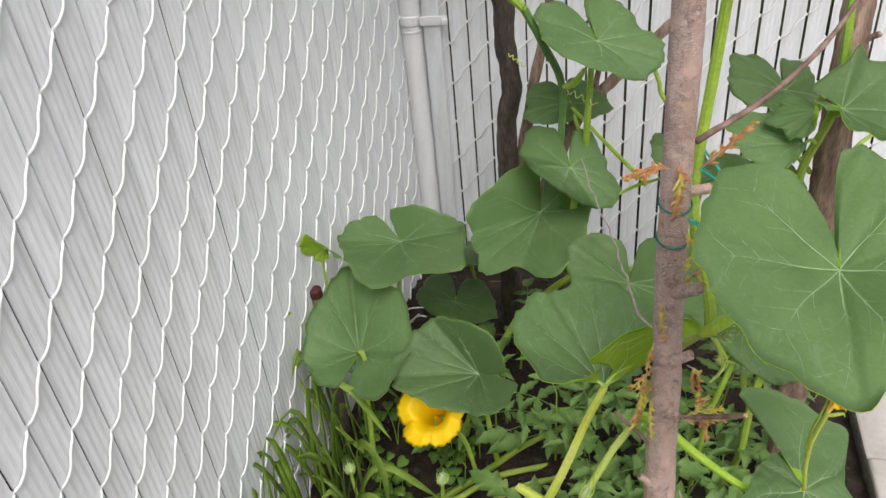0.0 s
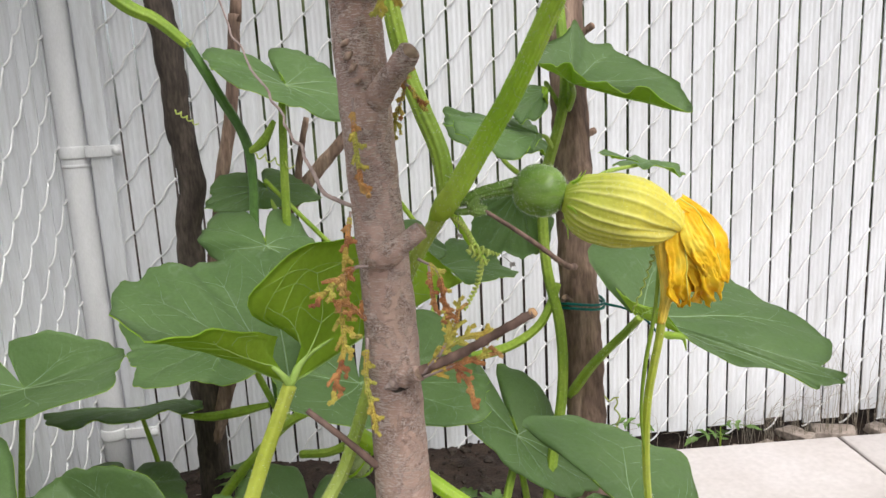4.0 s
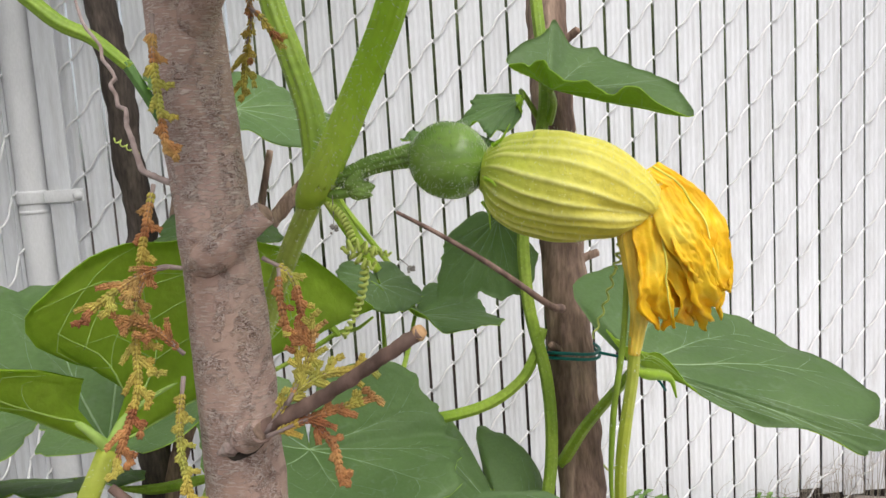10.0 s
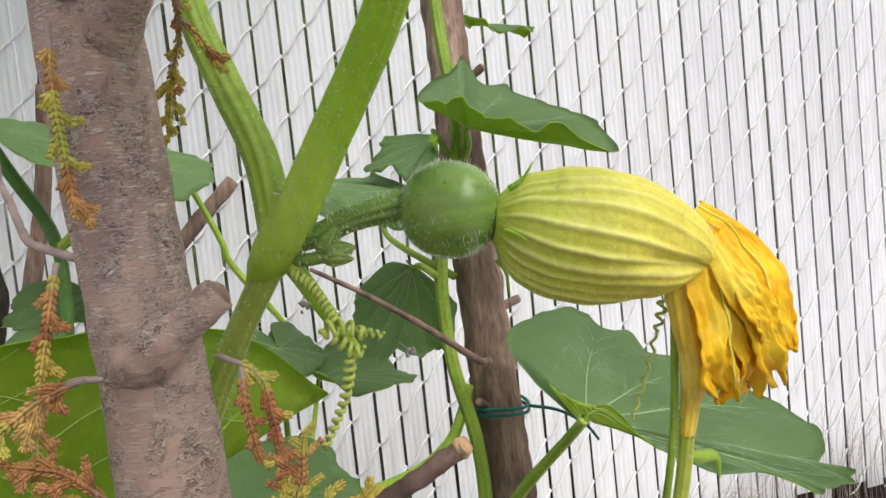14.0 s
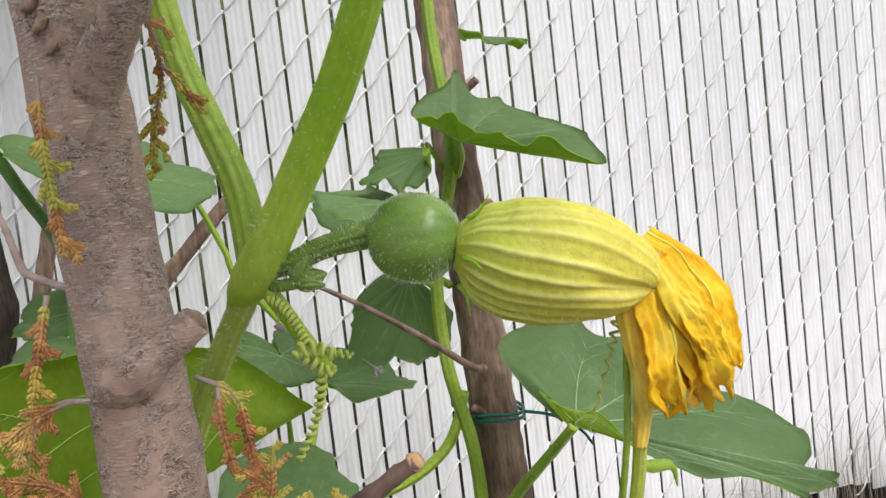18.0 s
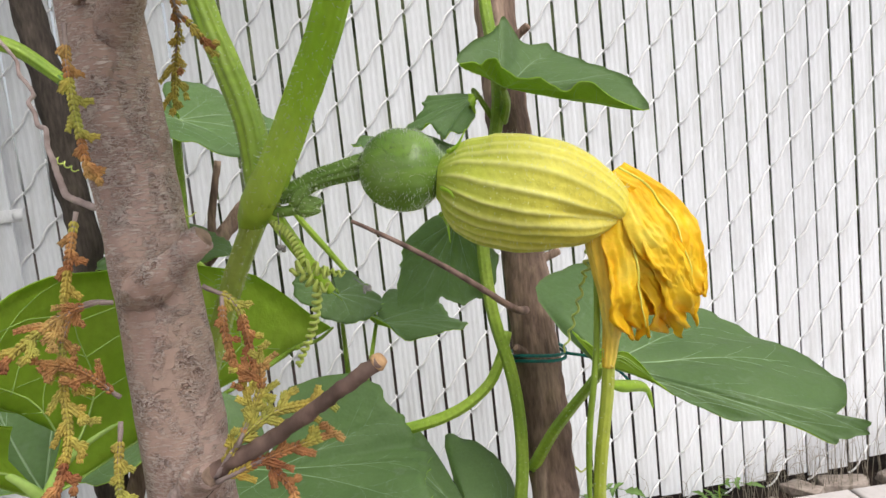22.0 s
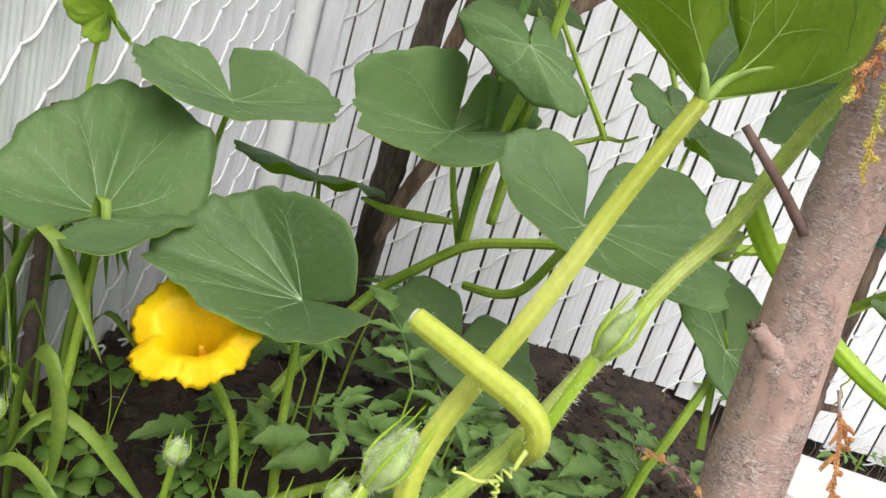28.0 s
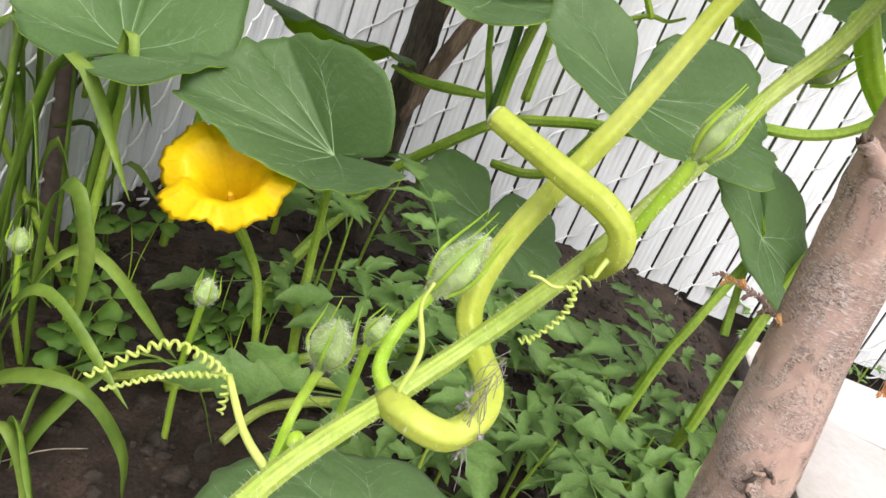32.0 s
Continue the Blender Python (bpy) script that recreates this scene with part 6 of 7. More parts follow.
# ---------------------------------------------------------------- hairy buds on the front vine
def bud(parent, base, axis, length, width, stalk, seed, hair=260):
    axis = unit(axis)
    base = np.asarray(base, float)
    pts = [base + axis * length * t for t in (0, 0.12, 0.3, 0.5, 0.72, 0.9, 1.0)]
    rr = [width * k for k in (0.30, 0.62, 0.92, 1.0, 0.80, 0.45, 0.10)]
    ob = part("flower_bud", tube(pts, rr, n=26, seg=30, ribs=5, rib=0.09), BUDHULL, parent, "hairy pale green flower bud")
    part("hairs", hairs(pts, rr, int(hair * 1.7), width * 0.50, 0.00008, seed=seed), HAIR, ob, "long white hairs", smooth=False)
    side_ = unit(np.cross(axis, (0.3, 1, 0.2)))
    up_ = np.cross(axis, side_)
    for k in range(5):
        a = 2 * math.pi * k / 5 + seed
        d = side_ * math.cos(a) + up_ * math.sin(a)
        part("sepal", tube([base + axis * length * 0.12 + d * width * 0.62, base + axis * length * 0.5 + d * width * 1.12, base + axis * length * 1.05 + d * width * 0.9, base + axis * length * 1.25 + d * width * 0.85], [0.0010, 0.0009, 0.0006, 0.0002], n=16, seg=6), STALK, ob)
    if stalk:
        part("bud_stalk", tube(list(stalk) + [base + axis * length * 0.05], [0.0030, 0.0026, 0.0026], n=30, seg=12, ribs=6, rib=0.07), STALK, ob)
        part("stalk_hairs", hairs(list(stalk) + [base], [0.003, 0.0026], 160, 0.003, seed=seed + 1), HAIR, ob, "fine pale hairs", smooth=False)
    return ob


bud(vine, (0.203, 0.724, 0.463), (0.22, -0.10, 0.9), 0.025, 0.0062, [(0.1925, 0.728, 0.414), (0.196, 0.7245, 0.436)], 3)
bud(vine, (0.113, 0.800, 0.288), (0.05, -0.05, 0.9), 0.031, 0.0110, [(0.096, 0.694, 0.332), (0.097, 0.74, 0.262), (0.105, 0.79, 0.262)], 4, 500)
bud(vine, (0.136, 0.742, 0.376), (0.35, -0.05, 0.9), 0.034, 0.0085, [(0.128, 0.708, 0.346), (0.122, 0.722, 0.350), (0.127, 0.736, 0.360)], 5, 500)
bud(vine, (0.040, 1.000, 0.178), (0.05, -0.05, 0.95), 0.024, 0.0090, [(0.035, 1.03, 0.0), (0.034, 1.02, 0.09)], 6, 400)
bud(vine, (0.143, 0.855, 0.272), (0.3, 0.0, 0.9), 0.022, 0.0080, [(0.14, 0.93, 0.05), (0.145, 0.88, 0.18)], 7)
bud(vine, (-0.115, 1.070, 0.140), (0.0, 0.0, 1.0), 0.024, 0.0090, [(-0.11, 1.10, 0.0), (-0.115, 1.08, 0.07)], 8)
shoot = part("shoot", tube([(0.3245, 0.742, 0.6605), (0.3290, 0.738, 0.6600), (0.3325, 0.7355, 0.6605)], [0.0021, 0.0018, 0.0020], n=14, seg=14, ribs=5, rib=0.06), STALK_DEEP, vine, "small hairy shoot with folded young leaves")
for k, (tip_, w_) in enumerate((((0.3372, 0.7330, 0.6690), 0.0030), ((0.3412, 0.7318, 0.6622), 0.0032), ((0.3395, 0.7300, 0.6590), 0.0024))):
    lobe_ = [(0.3320, 0.7358, 0.6608), along((0.3320, 0.7358, 0.6608), tip_, 0.35), along((0.3320, 0.7358, 0.6608), tip_, 0.75), tip_]
    rl = [w_ * 0.5, w_, w_ * 1.05, w_ * 0.7, w_ * 0.12]
    part("young_leaf", tube(lobe_, rl, n=26, seg=36, ribs=7, rib=0.10, rough=0.14, rough_scale=320, seed=k), STALK_DEEP, shoot)
    part("hairs", hairs(lobe_, rl, 150, 0.0013, 0.00007, seed=30 + k), HAIR, shoot, "fine pale hairs", smooth=False)
bud(vine, (0.268, 0.790, 0.498), (0.35, -0.25, 0.5), 0.020, 0.0075, [(0.262, 0.772, 0.514), (0.262, 0.785, 0.500)], 9, 60)
part("tendril", cat(tube([(0.090, 0.684, 0.322), (0.078, 0.70, 0.325), (0.068, 0.72, 0.333)], [0.0018, 0.0014], n=12, seg=8),
                    coil((0.068, 0.72, 0.333), (0.022, 0.70, 0.336), 15, 0.0018, 0.0008, (0.0, 0.0, 0.014)),
                    coil((0.068, 0.72, 0.333), (0.026, 0.71, 0.323), 16, 0.0009, 0.0008, (0, 0, 0.003)),
                    coil((0.068, 0.72, 0.333), (0.0685, 0.715, 0.318), 5, 0.0018, 0.0007)), TENDRIL, vine, "long coiled pale tendril")
part("tendril", cat(tube([(0.1905, 0.7235, 0.4215), (0.1868, 0.7200, 0.4160), (0.1852, 0.7185, 0.4120)], [0.0016, 0.0011, 0.0009], n=14, seg=7),
                    coil((0.1852, 0.7185, 0.4120), (0.1760, 0.7165, 0.4060), 3, 0.0023, 0.0007), coil((0.1800, 0.7161, 0.4065), (0.1695, 0.7096, 0.3860), 9, 0.0012, 0.0007, (0.003, 0, 0)),
                    tube([(0.1800, 0.7165, 0.4075), (0.1719, 0.7177, 0.4049), (0.1665, 0.7190, 0.4062), (0.1622, 0.7202, 0.4058), (0.1628, 0.7202, 0.4075)], [0.0009, 0.0008, 0.0006], n=24, seg=6),
                    coil((0.1695, 0.7096, 0.3860), (0.1650, 0.7100, 0.3835), 2, 0.0018, 0.0006)), TENDRIL, vine, "curled yellowish tendril")
part("tendril", tube([(0.128, 0.706, 0.352), (0.132, 0.712, 0.368), (0.127, 0.716, 0.384), (0.129, 0.718, 0.394)], [0.0010, 0.0012, 0.0008], n=20, seg=6), TENDRIL, vine)
fluff = []
rnd = random.Random(11)
hang = spline([(0.1635, 0.7060, 0.3800), (0.1600, 0.7035, 0.3700), (0.1566, 0.7010, 0.3600), (0.1545, 0.6950, 0.3450), (0.1528, 0.6890, 0.3310)], 40)
for i in range(34):
    a = rnd.randint(0, 26)
    b = min(39, a + rnd.randint(4, 15))
    p, q = hang[a] + np.array([rnd.uniform(-0.002, 0.002) for _ in range(3)]), hang[b] + np.array([rnd.uniform(-0.006, 0.006) for _ in range(3)])
    fluff.append(tube([p, (p + q) / 2 + np.array([rnd.uniform(-0.003, 0.003) for _ in range(3)]), q], 0.00016, n=8, seg=4))
    if i % 5 == 0:
        fluff += [lump(tuple(q + np.array([rnd.uniform(-0.0012, 0.0012) for _ in range(3)])), rnd.uniform(0.0004, 0.0010), i * 9 + k, 1.0) for k in range(7)]
part("dry_fibre_tuft", cat(*fluff), THREAD, vine, "grey dried fibres")
for (x, y, z), top in (((0.3255, 0.735, 0.6475), (0.3265, 0.738, 0.660)), ((0.350, 0.722, 0.632), (0.346, 0.724, 0.636))):
    bits = [lump((x + rnd.uniform(-0.0012, 0.0012), y + rnd.uniform(-0.001, 0.001), z + rnd.uniform(-0.0014, 0.0012)), rnd.uniform(0.0005, 0.0011), k, 1.0) for k in range(7)]
    part("dry_husk", cat(tube([top, (x, y, z)], 0.00018, n=5, seg=4), *bits), THREAD, vine, "shrivelled grey husk on a thread", smooth=False)


# ---------------------------------------------------------------- dried cedar sprigs on the trunk
def sprig(pts, mats, seed, scale=1.0, step=0.0015, side_len=0.011):
    """Scale-leaved sprig: a bare thin twig at its foot, then flat branchlets of small pressed scales."""
    rs = np.random.RandomState(seed)
    sets = [[], [], []]
    scale *= 0.85

    def scale_leaf(p, t, n, s, w):
        b = np.cross(t, n)
        a, c = p + t * s * 0.05, p + t * s * 0.62
        V = np.array([p - t * s * 0.5, a + b * w * 0.8, a + n * w * 0.6, a - b * w * 0.8, a - n * w * 0.5, c + b * w * 0.75, c + n * w * 0.6, c - b * w * 0.75, c - n * w * 0.4, p + t * s])
        return V, [(0, 1, 2), (0, 2, 3), (0, 3, 4), (0, 4, 1), (1, 5, 6, 2), (2, 6, 7, 3), (3, 7, 8, 4), (4, 8, 5, 1), (9, 6, 5), (9, 7, 6), (9, 8, 7), (9, 5, 8)]

    def spray(p, d, n, length, m, w, depth):
        k = max(2, int(length / 0.0013))
        b = unit(np.cross(d, n))
        q = np.asarray(p, float)
        for j in range(k):
            u = j / k
            d = unit(d + np.array((0, 0, -0.05)) + rs.normal(0, 0.04, 3))
            q = q + d * 0.0013
            sz = w * (1 - 0.35 * u) * rs.uniform(0.85, 1.15)
            for sd in (-1, 1):
                sets[m].append(scale_leaf(q + b * sd * 0.0005 * sz, unit(d + b * sd * 0.38), n, 0.0018 * sz, 0.00074 * sz))
            sets[m].append(scale_leaf(q + n * 0.0003, d, n, 0.0017 * sz, 0.00066 * sz))
            if depth and j % 2 == 1 and u < 0.8:
                sd = 1 if (j // 2) % 2 else -1
                spray(q, unit(d + b * sd * 0.75 + n * rs.normal(0, 0.12)), n, length * (0.50 - 0.25 * u) * rs.uniform(0.7, 1.2), m if rs.rand() < 0.8 else 1 - m, w * 0.9, depth - 1)

    P = spline(pts, max(8, int(np.linalg.norm(np.diff(np.asarray(pts), axis=0), axis=1).sum() / step)))
    T, N, B = frames_along(P)
    sets[2].append(tube(P, [0.0009 * scale, 0.0004 * scale], n=len(P), seg=6, rough=0.3, rough_scale=400))
    for i in range(1, len(P)):
        u = i / len(P)
        if u < 0.12:
            continue
        m = 0 if math.sin(7 * u + seed) > 0.1 else 1
        sd = 1 if (i // 3) % 2 else -1
        nn = unit(np.array((0.1, -1, 0.3)) + rs.normal(0, 0.2, 3))
        b = unit(np.cross(T[i], nn))
        if i % 3 == 1:
            spray(P[i], unit(T[i] + b * sd * 0.75 + rs.normal(0, 0.12, 3)), nn, side_len * rs.uniform(0.35, 1.0), m, 1.15 * scale, 1 if i % 6 == 1 else 0)
        for sd in (-1, 1):
            sets[m].append(scale_leaf(P[i] + b * sd * 0.0006 * scale, unit(T[i] + b * sd * 0.55), nn, 0.0021 * scale, 0.00085 * scale))
        sets[m].append(scale_leaf(P[i] + nn * 0.0005, T[i], nn, 0.0019 * scale, 0.00080 * scale))
    spray(P[-1], T[-1], unit(np.array((0.1, -1, 0.3))), side_len * 0.7, 1, 1.1 * scale, 1)
    data = [cat(*x) for x in sets]
    part("cedar_sprig", cat(*data), ((*mats, TWIG_PALE), [k for k in range(3) for _ in data[k][1]]), trunk, "dried orange and yellow cedar sprig")


sprig([(0.272, 0.726, 0.640), (0.264, 0.722, 0.641), (0.258, 0.720, 0.634), (0.256, 0.719, 0.618), (0.255, 0.716, 0.603), (0.248, 0.712, 0.585)], (DRY, DRY_YELLOW), 1)
sprig([(0.268, 0.724, 0.641), (0.260, 0.718, 0.640), (0.252, 0.714, 0.636), (0.246, 0.712, 0.632)], (DRY_YELLOW, DRY), 2)
sprig([(0.270, 0.722, 0.612), (0.262, 0.718, 0.622), (0.256, 0.715, 0.626)], (DRY, DRY), 3)
sprig([(0.298, 0.724, 0.641), (0.307, 0.721, 0.634), (0.309, 0.719, 0.620), (0.310, 0.716, 0.604)], (DRY, DRY_YELLOW), 4, side_len=0.007)
sprig([(0.303, 0.722, 0.637), (0.302, 0.718, 0.628), (0.303, 0.716, 0.618)], (DRY, DRY), 5, side_len=0.004)
sprig([(0.293, 0.712, 0.584), (0.301, 0.706, 0.596), (0.311, 0.702, 0.603), (0.322, 0.700, 0.604)], (DRY_YELLOW, DRY_YELLOW), 6, 1.15)
sprig([(0.293, 0.711, 0.583), (0.308, 0.702, 0.590), (0.322, 0.697, 0.594)], (DRY_YELLOW, DRY), 7, 1.1)
sprig([(0.300, 0.706, 0.594), (0.308, 0.702, 0.610), (0.309, 0.700, 0.618)], (DRY, DRY_YELLOW), 8)
sprig([(0.305, 0.704, 0.592), (0.313, 0.700, 0.580), (0.314, 0.698, 0.572)], (DRY, DRY), 9, side_len=0.006)
sprig([(0.271, 0.726, 0.722), (0.270, 0.724, 0.705), (0.271, 0.722, 0.682)], (DRY_YELLOW, DRY), 10, side_len=0.006)
sprig([(0.266, 0.727, 0.668), (0.263, 0.724, 0.657), (0.260, 0.722, 0.645)], (DRY, DRY_YELLOW), 11, side_len=0.005)
sprig([(0.2925, 0.728, 0.7410), (0.2995, 0.734, 0.7390), (0.3040, 0.7460, 0.7270), (0.3020, 0.7560, 0.7140), (0.3008, 0.7587, 0.7047)], (DRY, DRY_YELLOW), 12, side_len=0.009)
sprig([(0.3030, 0.7450, 0.7290), (0.3080, 0.7450, 0.7240), (0.3115, 0.7450, 0.7180)], (DRY, DRY_YELLOW), 20, side_len=0.006)
sprig([(0.269, 0.724, 0.604), (0.266, 0.720, 0.584), (0.268, 0.716, 0.560)], (DRY_YELLOW, DRY_YELLOW), 13, side_len=0.005)
sprig([(0.272, 0.716, 0.412), (0.258, 0.725, 0.420), (0.247, 0.735, 0.421)], (DRY, TWIG), 14, side_len=0.004)
sprig([(0.302, 0.716, 0.475), (0.306, 0.708, 0.456), (0.306, 0.698, 0.432), (0.300, 0.692, 0.416)], (DRY, DRY), 15)
sprig([(0.268, 0.728, 0.846), (0.252, 0.722, 0.852), (0.236, 0.720, 0.848)], (DRY, DRY), 16, 1.2)
sprig([(0.274, 0.726, 0.856), (0.275, 0.722, 0.834), (0.272, 0.720, 0.815)], (DRY_YELLOW, DRY), 17, 1.2)
sprig([(0.282, 0.724, 0.790), (0.290, 0.716, 0.776), (0.284, 0.714, 0.764)], (DRY_YELLOW, DRY_YELLOW), 18, 1.1)
sprig([(0.292, 0.728, 0.845), (0.306, 0.722, 0.862), (0.322, 0.720, 0.880)], (DRY, DRY), 19, 1.1)
for z in (0.772, 0.806):
    part("tie", tube([(0.2795 + 0.0134 * math.cos(a), 0.7430 + 0.0134 * math.sin(a), z + 0.003 * math.sin(a)) for a in np.linspace(0, 2 * math.pi, 18)], 0.0009, n=60, seg=6), TIE, trunk, "teal plastic garden tie")
part("tie", tube([(0.285, 0.726, 0.800), (0.300, 0.722, 0.792), (0.326, 0.735, 0.793), (0.330, 0.765, 0.808), (0.316, 0.80, 0.83)], 0.0011, n=40, seg=6), TIE_BRIGHT, trunk, "bright teal garden tie")
part("tie", tube([(0.290, 0.727, 0.797), (0.312, 0.722, 0.788), (0.332, 0.74, 0.790), (0.332, 0.77, 0.80), (0.315, 0.79, 0.81)], 0.0010, n=40, seg=6), TIE_BRIGHT, trunk, "bright teal garden tie")


# ---------------------------------------------------------------- low plants
def leaflet(base, d, n, length, width, seed, teeth=3, depth=0.58):
    """Pointed leaflet with deep lobes towards its foot, two skins, folded along its midrib."""
    d, n = unit(d), unit(n)
    n = unit(n - d * (n @ d))
    s = np.cross(d, n)
    rs = np.random.RandomState(seed)
    ph, bend, cup = rs.rand() * 6, rs.uniform(0.04, 0.22), rs.uniform(0.05, 0.25)
    m = teeth * 6 + 1
    L, M, R = [], [], []
    for i in range(m):
        u = i / (m - 1)
        c = np.asarray(base) + d * length * u * (1 - 0.1 * bend * u) + n * length * (0.06 * math.sin(3 * u) - bend * u * u)
        M.append(c)
        for sd, out in ((1, L), (-1, R)):
            w = width * 0.5 * (math.sin(math.pi * min(u ** 0.66 + 0.015, 1)) ** 0.85) * (1.12 - 0.30 * u)
            k = (u * teeth + 0.12 * sd) % 1.0
            w *= 1 - depth * (1.05 - 0.75 * u) * (1 - (k / 0.70 if k < 0.70 else (1 - k) / 0.30))
            out.append(c + s * sd * w + n * (w * cup - 0.06 * width * u * math.sin(9 * u + ph)) + d * 0.30 * w)
    V = np.array(L + M + R)
    V = np.vstack([V, V - n * 0.0004])
    o = 3 * m
    F = []
    for i in range(m - 1):
        for a, b in ((0, m), (m, 2 * m)):
            q = (a + i, a + i + 1, b + i + 1, b + i)
            F += [q, tuple(k + o for k in q[::-1])]
        F += [(i, i + 1, i + 1 + o, i + o), (2 * m + i, 2 * m + i + o, 2 * m + i + 1 + o, 2 * m + i + 1)]
    return V, F


def compound_leaf(base, d, length, seed, pairs=2):
    """Feathered leaf: a thin rib, opposite leaflets growing towards the tip, one at the end."""
    rs = np.random.RandomState(seed)
    d = unit(d)
    base = np.asarray(base)
    pts = [base, base + d * length * 0.5 + np.array((0, 0, 0.07 * length)), base + d * length + np.array((0, 0, -0.06 * length))]
    P = spline(pts, 20)
    T, N, B = frames_along(P)
    out = [tube(pts, [0.0012, 0.0006], n=14, seg=6)]
    up = np.array((0, -0.25, 1.0))
    for k in range(pairs):
        i = int(5 + 12 * k / pairs)
        b = unit(np.cross(T[i], up))
        for sd in (-1, 1):
            sz = length * (0.35 + 0.08 * k) * rs.uniform(0.85, 1.15)
            out.append(leaflet(P[i], T[i] * 0.55 + b * sd + rs.normal(0, 0.08, 3), up + rs.normal(0, 0.18, 3), sz, sz * 0.46, seed * 7 + 2 * k + sd))
    out.append(leaflet(P[-2], T[-1], up + rs.normal(0, 0.12, 3), length * 0.62, length * 0.36, seed * 7 + 9, 4, 0.55))
    return cat(*out)


def weed(x, y, height, seed, leaves=6, spread=0.075, lean=(0, 0)):
    rs = np.random.RandomState(seed)
    z = ground_height(x, y)
    th = thing("weed", (x, y, z), "green seedling weed with toothed divided leaves", "weed", "weeds in the bed")
    top = np.array((x + lean[0], y + lean[1], z + height))
    ax = [(x, y, z - 0.01), tuple(np.array((x, y, z + height * 0.5)) + np.array((*lean, 0)) * 0.4), tuple(top)]
    part("stalk", tube(ax, [0.0026, 0.0020, 0.0012], n=20, seg=8), STALK_SHADED, th)
    P = spline(ax, 20)
    a0 = rs.rand() * 6.28
    for k in range(leaves):
        i = int(4 + 15 * (k + 1) / leaves)
        a = a0 + 2.4 * k
        d = (math.cos(a), math.sin(a), rs.uniform(0.05, 0.40))
        part("leaf", compound_leaf(P[min(i, 19)], d, spread * rs.uniform(0.80, 1.25), seed * 31 + k, 2), WEED, th)


for i, (x, y, h, n, sp, ln) in enumerate((
        (0.14, 1.21, 0.15, 3, 0.11, (0, -0.03)), (0.165, 1.27, 0.16, 4, 0.11, (0, 0)), (0.30, 1.06, 0.12, 4, 0.12, (-0.02, 0)), (0.52, 1.18, 0.12, 4, 0.11, (0.03, 0)),
        (0.245, 1.17, 0.19, 4, 0.11, (0, -0.02)), (0.21, 1.42, 0.15, 4, 0.10, (0.02, 0)), (0.35, 1.27, 0.10, 3, 0.10, (0, 0)), (0.58, 1.25, 0.12, 4, 0.10, (0.02, 0)),
        (0.41, 0.95, 0.10, 4, 0.11, (0, 0)), (0.40, 1.12, 0.11, 4, 0.11, (0, 0)), (0.45, 1.04, 0.10, 4, 0.12, (0, 0)), (0.34, 0.98, 0.12, 4, 0.12, (0.02, 0)),
        (0.24, 0.95, 0.12, 4, 0.12, (0, 0)), (0.52, 1.08, 0.08, 4, 0.11, (0, 0)), (0.30, 1.17, 0.13, 4, 0.11, (0.01, 0)), (0.66, 1.13, 0.05, 3, 0.05, (0, 0)), (0.37, 1.04, 0.10, 3, 0.11, (0, 0)), (0.47, 1.12, 0.09, 3, 0.11, (0, 0)), (0.57, 1.15, 0.08, 3, 0.10, (0, 0)), (0.28, 1.00, 0.08, 3, 0.11, (0, 0)),
        (1.00, 1.63, 0.08, 4, 0.06, (0, 0)), (1.22, 1.56, 0.06, 3, 0.05, (0, 0)))):
    weed(x, y, h, 100 + i, n, sp, ln)


def clover(x, y, seed, n=4, size=1.0):
    rs = np.random.RandomState(seed)
    z = ground_height(x, y)
    th = thing("clover", (x, y, z), "small clover with three heart-shaped leaflets", "clover", "clover patch")
    for k in range(n):
        a = rs.rand() * 6.28
        h = rs.uniform(0.025, 0.075) * size
        top = np.array((x + math.cos(a) * rs.uniform(0.008, 0.03), y + math.sin(a) * rs.uniform(0.008, 0.03), z + h))
        out = []
        r = 0.0135 * rs.uniform(0.75, 1.2) * size
        nrm = unit((rs.normal(0, 0.15), -0.35 + rs.normal(0, 0.15), 1))
        e1 = unit(np.cross(nrm, (0.2, 1, 0)))
        e2 = np.cross(nrm, e1)
        b0 = rs.rand() * 6.28
        for j in range(3):
            c = b0 + j * 2.094
            d = e1 * math.cos(c) + e2 * math.sin(c)
            s = np.cross(nrm, d)
            outline = [(0, 0), (0.35, 0.30), (0.75, 0.52), (1.05, 0.45), (1.16, 0.22), (1.04, 0), (1.16, -0.22), (1.05, -0.45), (0.75, -0.52), (0.35, -0.30)]
            V = [top + (d * u + s * v + nrm * (0.16 * abs(v) - 0.12 * u * u)) * r for u, v in outline] + [top + (d * 0.6 - nrm * 0.06) * r]
            V = np.array(V)
            m = len(V)
            V = np.vstack([V, V - nrm * 0.0003])
            F = []
            for i in range(10):
                F += [(10, i, (i + 1) % 10), (10 + m, (i + 1) % 10 + m, i + m), (i, i + m, (i + 1) % 10 + m, (i + 1) % 10)]
            out.append((V, F))
        lf = part("leaf", cat(*out), CLOVER, th)
        part("leaf_stalk", tube([(x, y, z - 0.004), tuple((np.array((x, y, z)) + top) / 2 + rs.normal(0, 0.003, 3)), tuple(top)], [0.0009, 0.0006], n=10, seg=5), STALK, lf)


rs = np.random.RandomState(3)
for i, (x, y) in enumerate(((-0.112, 1.190), (-0.053, 1.242), (-0.042, 1.096), (-0.087, 1.097), (-0.060, 1.070), (-0.075, 1.130), (0.032, 1.210), (0.080, 1.174), (0.070, 1.125), (0.030, 1.150), (0.087, 1.222), (0.105, 1.190), (0.055, 1.190), (-0.100, 1.230), (0.68, 1.20), (0.70, 1.16))):
    clover(x, y, 200 + i, n=2 if i % 3 else 3, size=rs.uniform(1.05, 1.45))


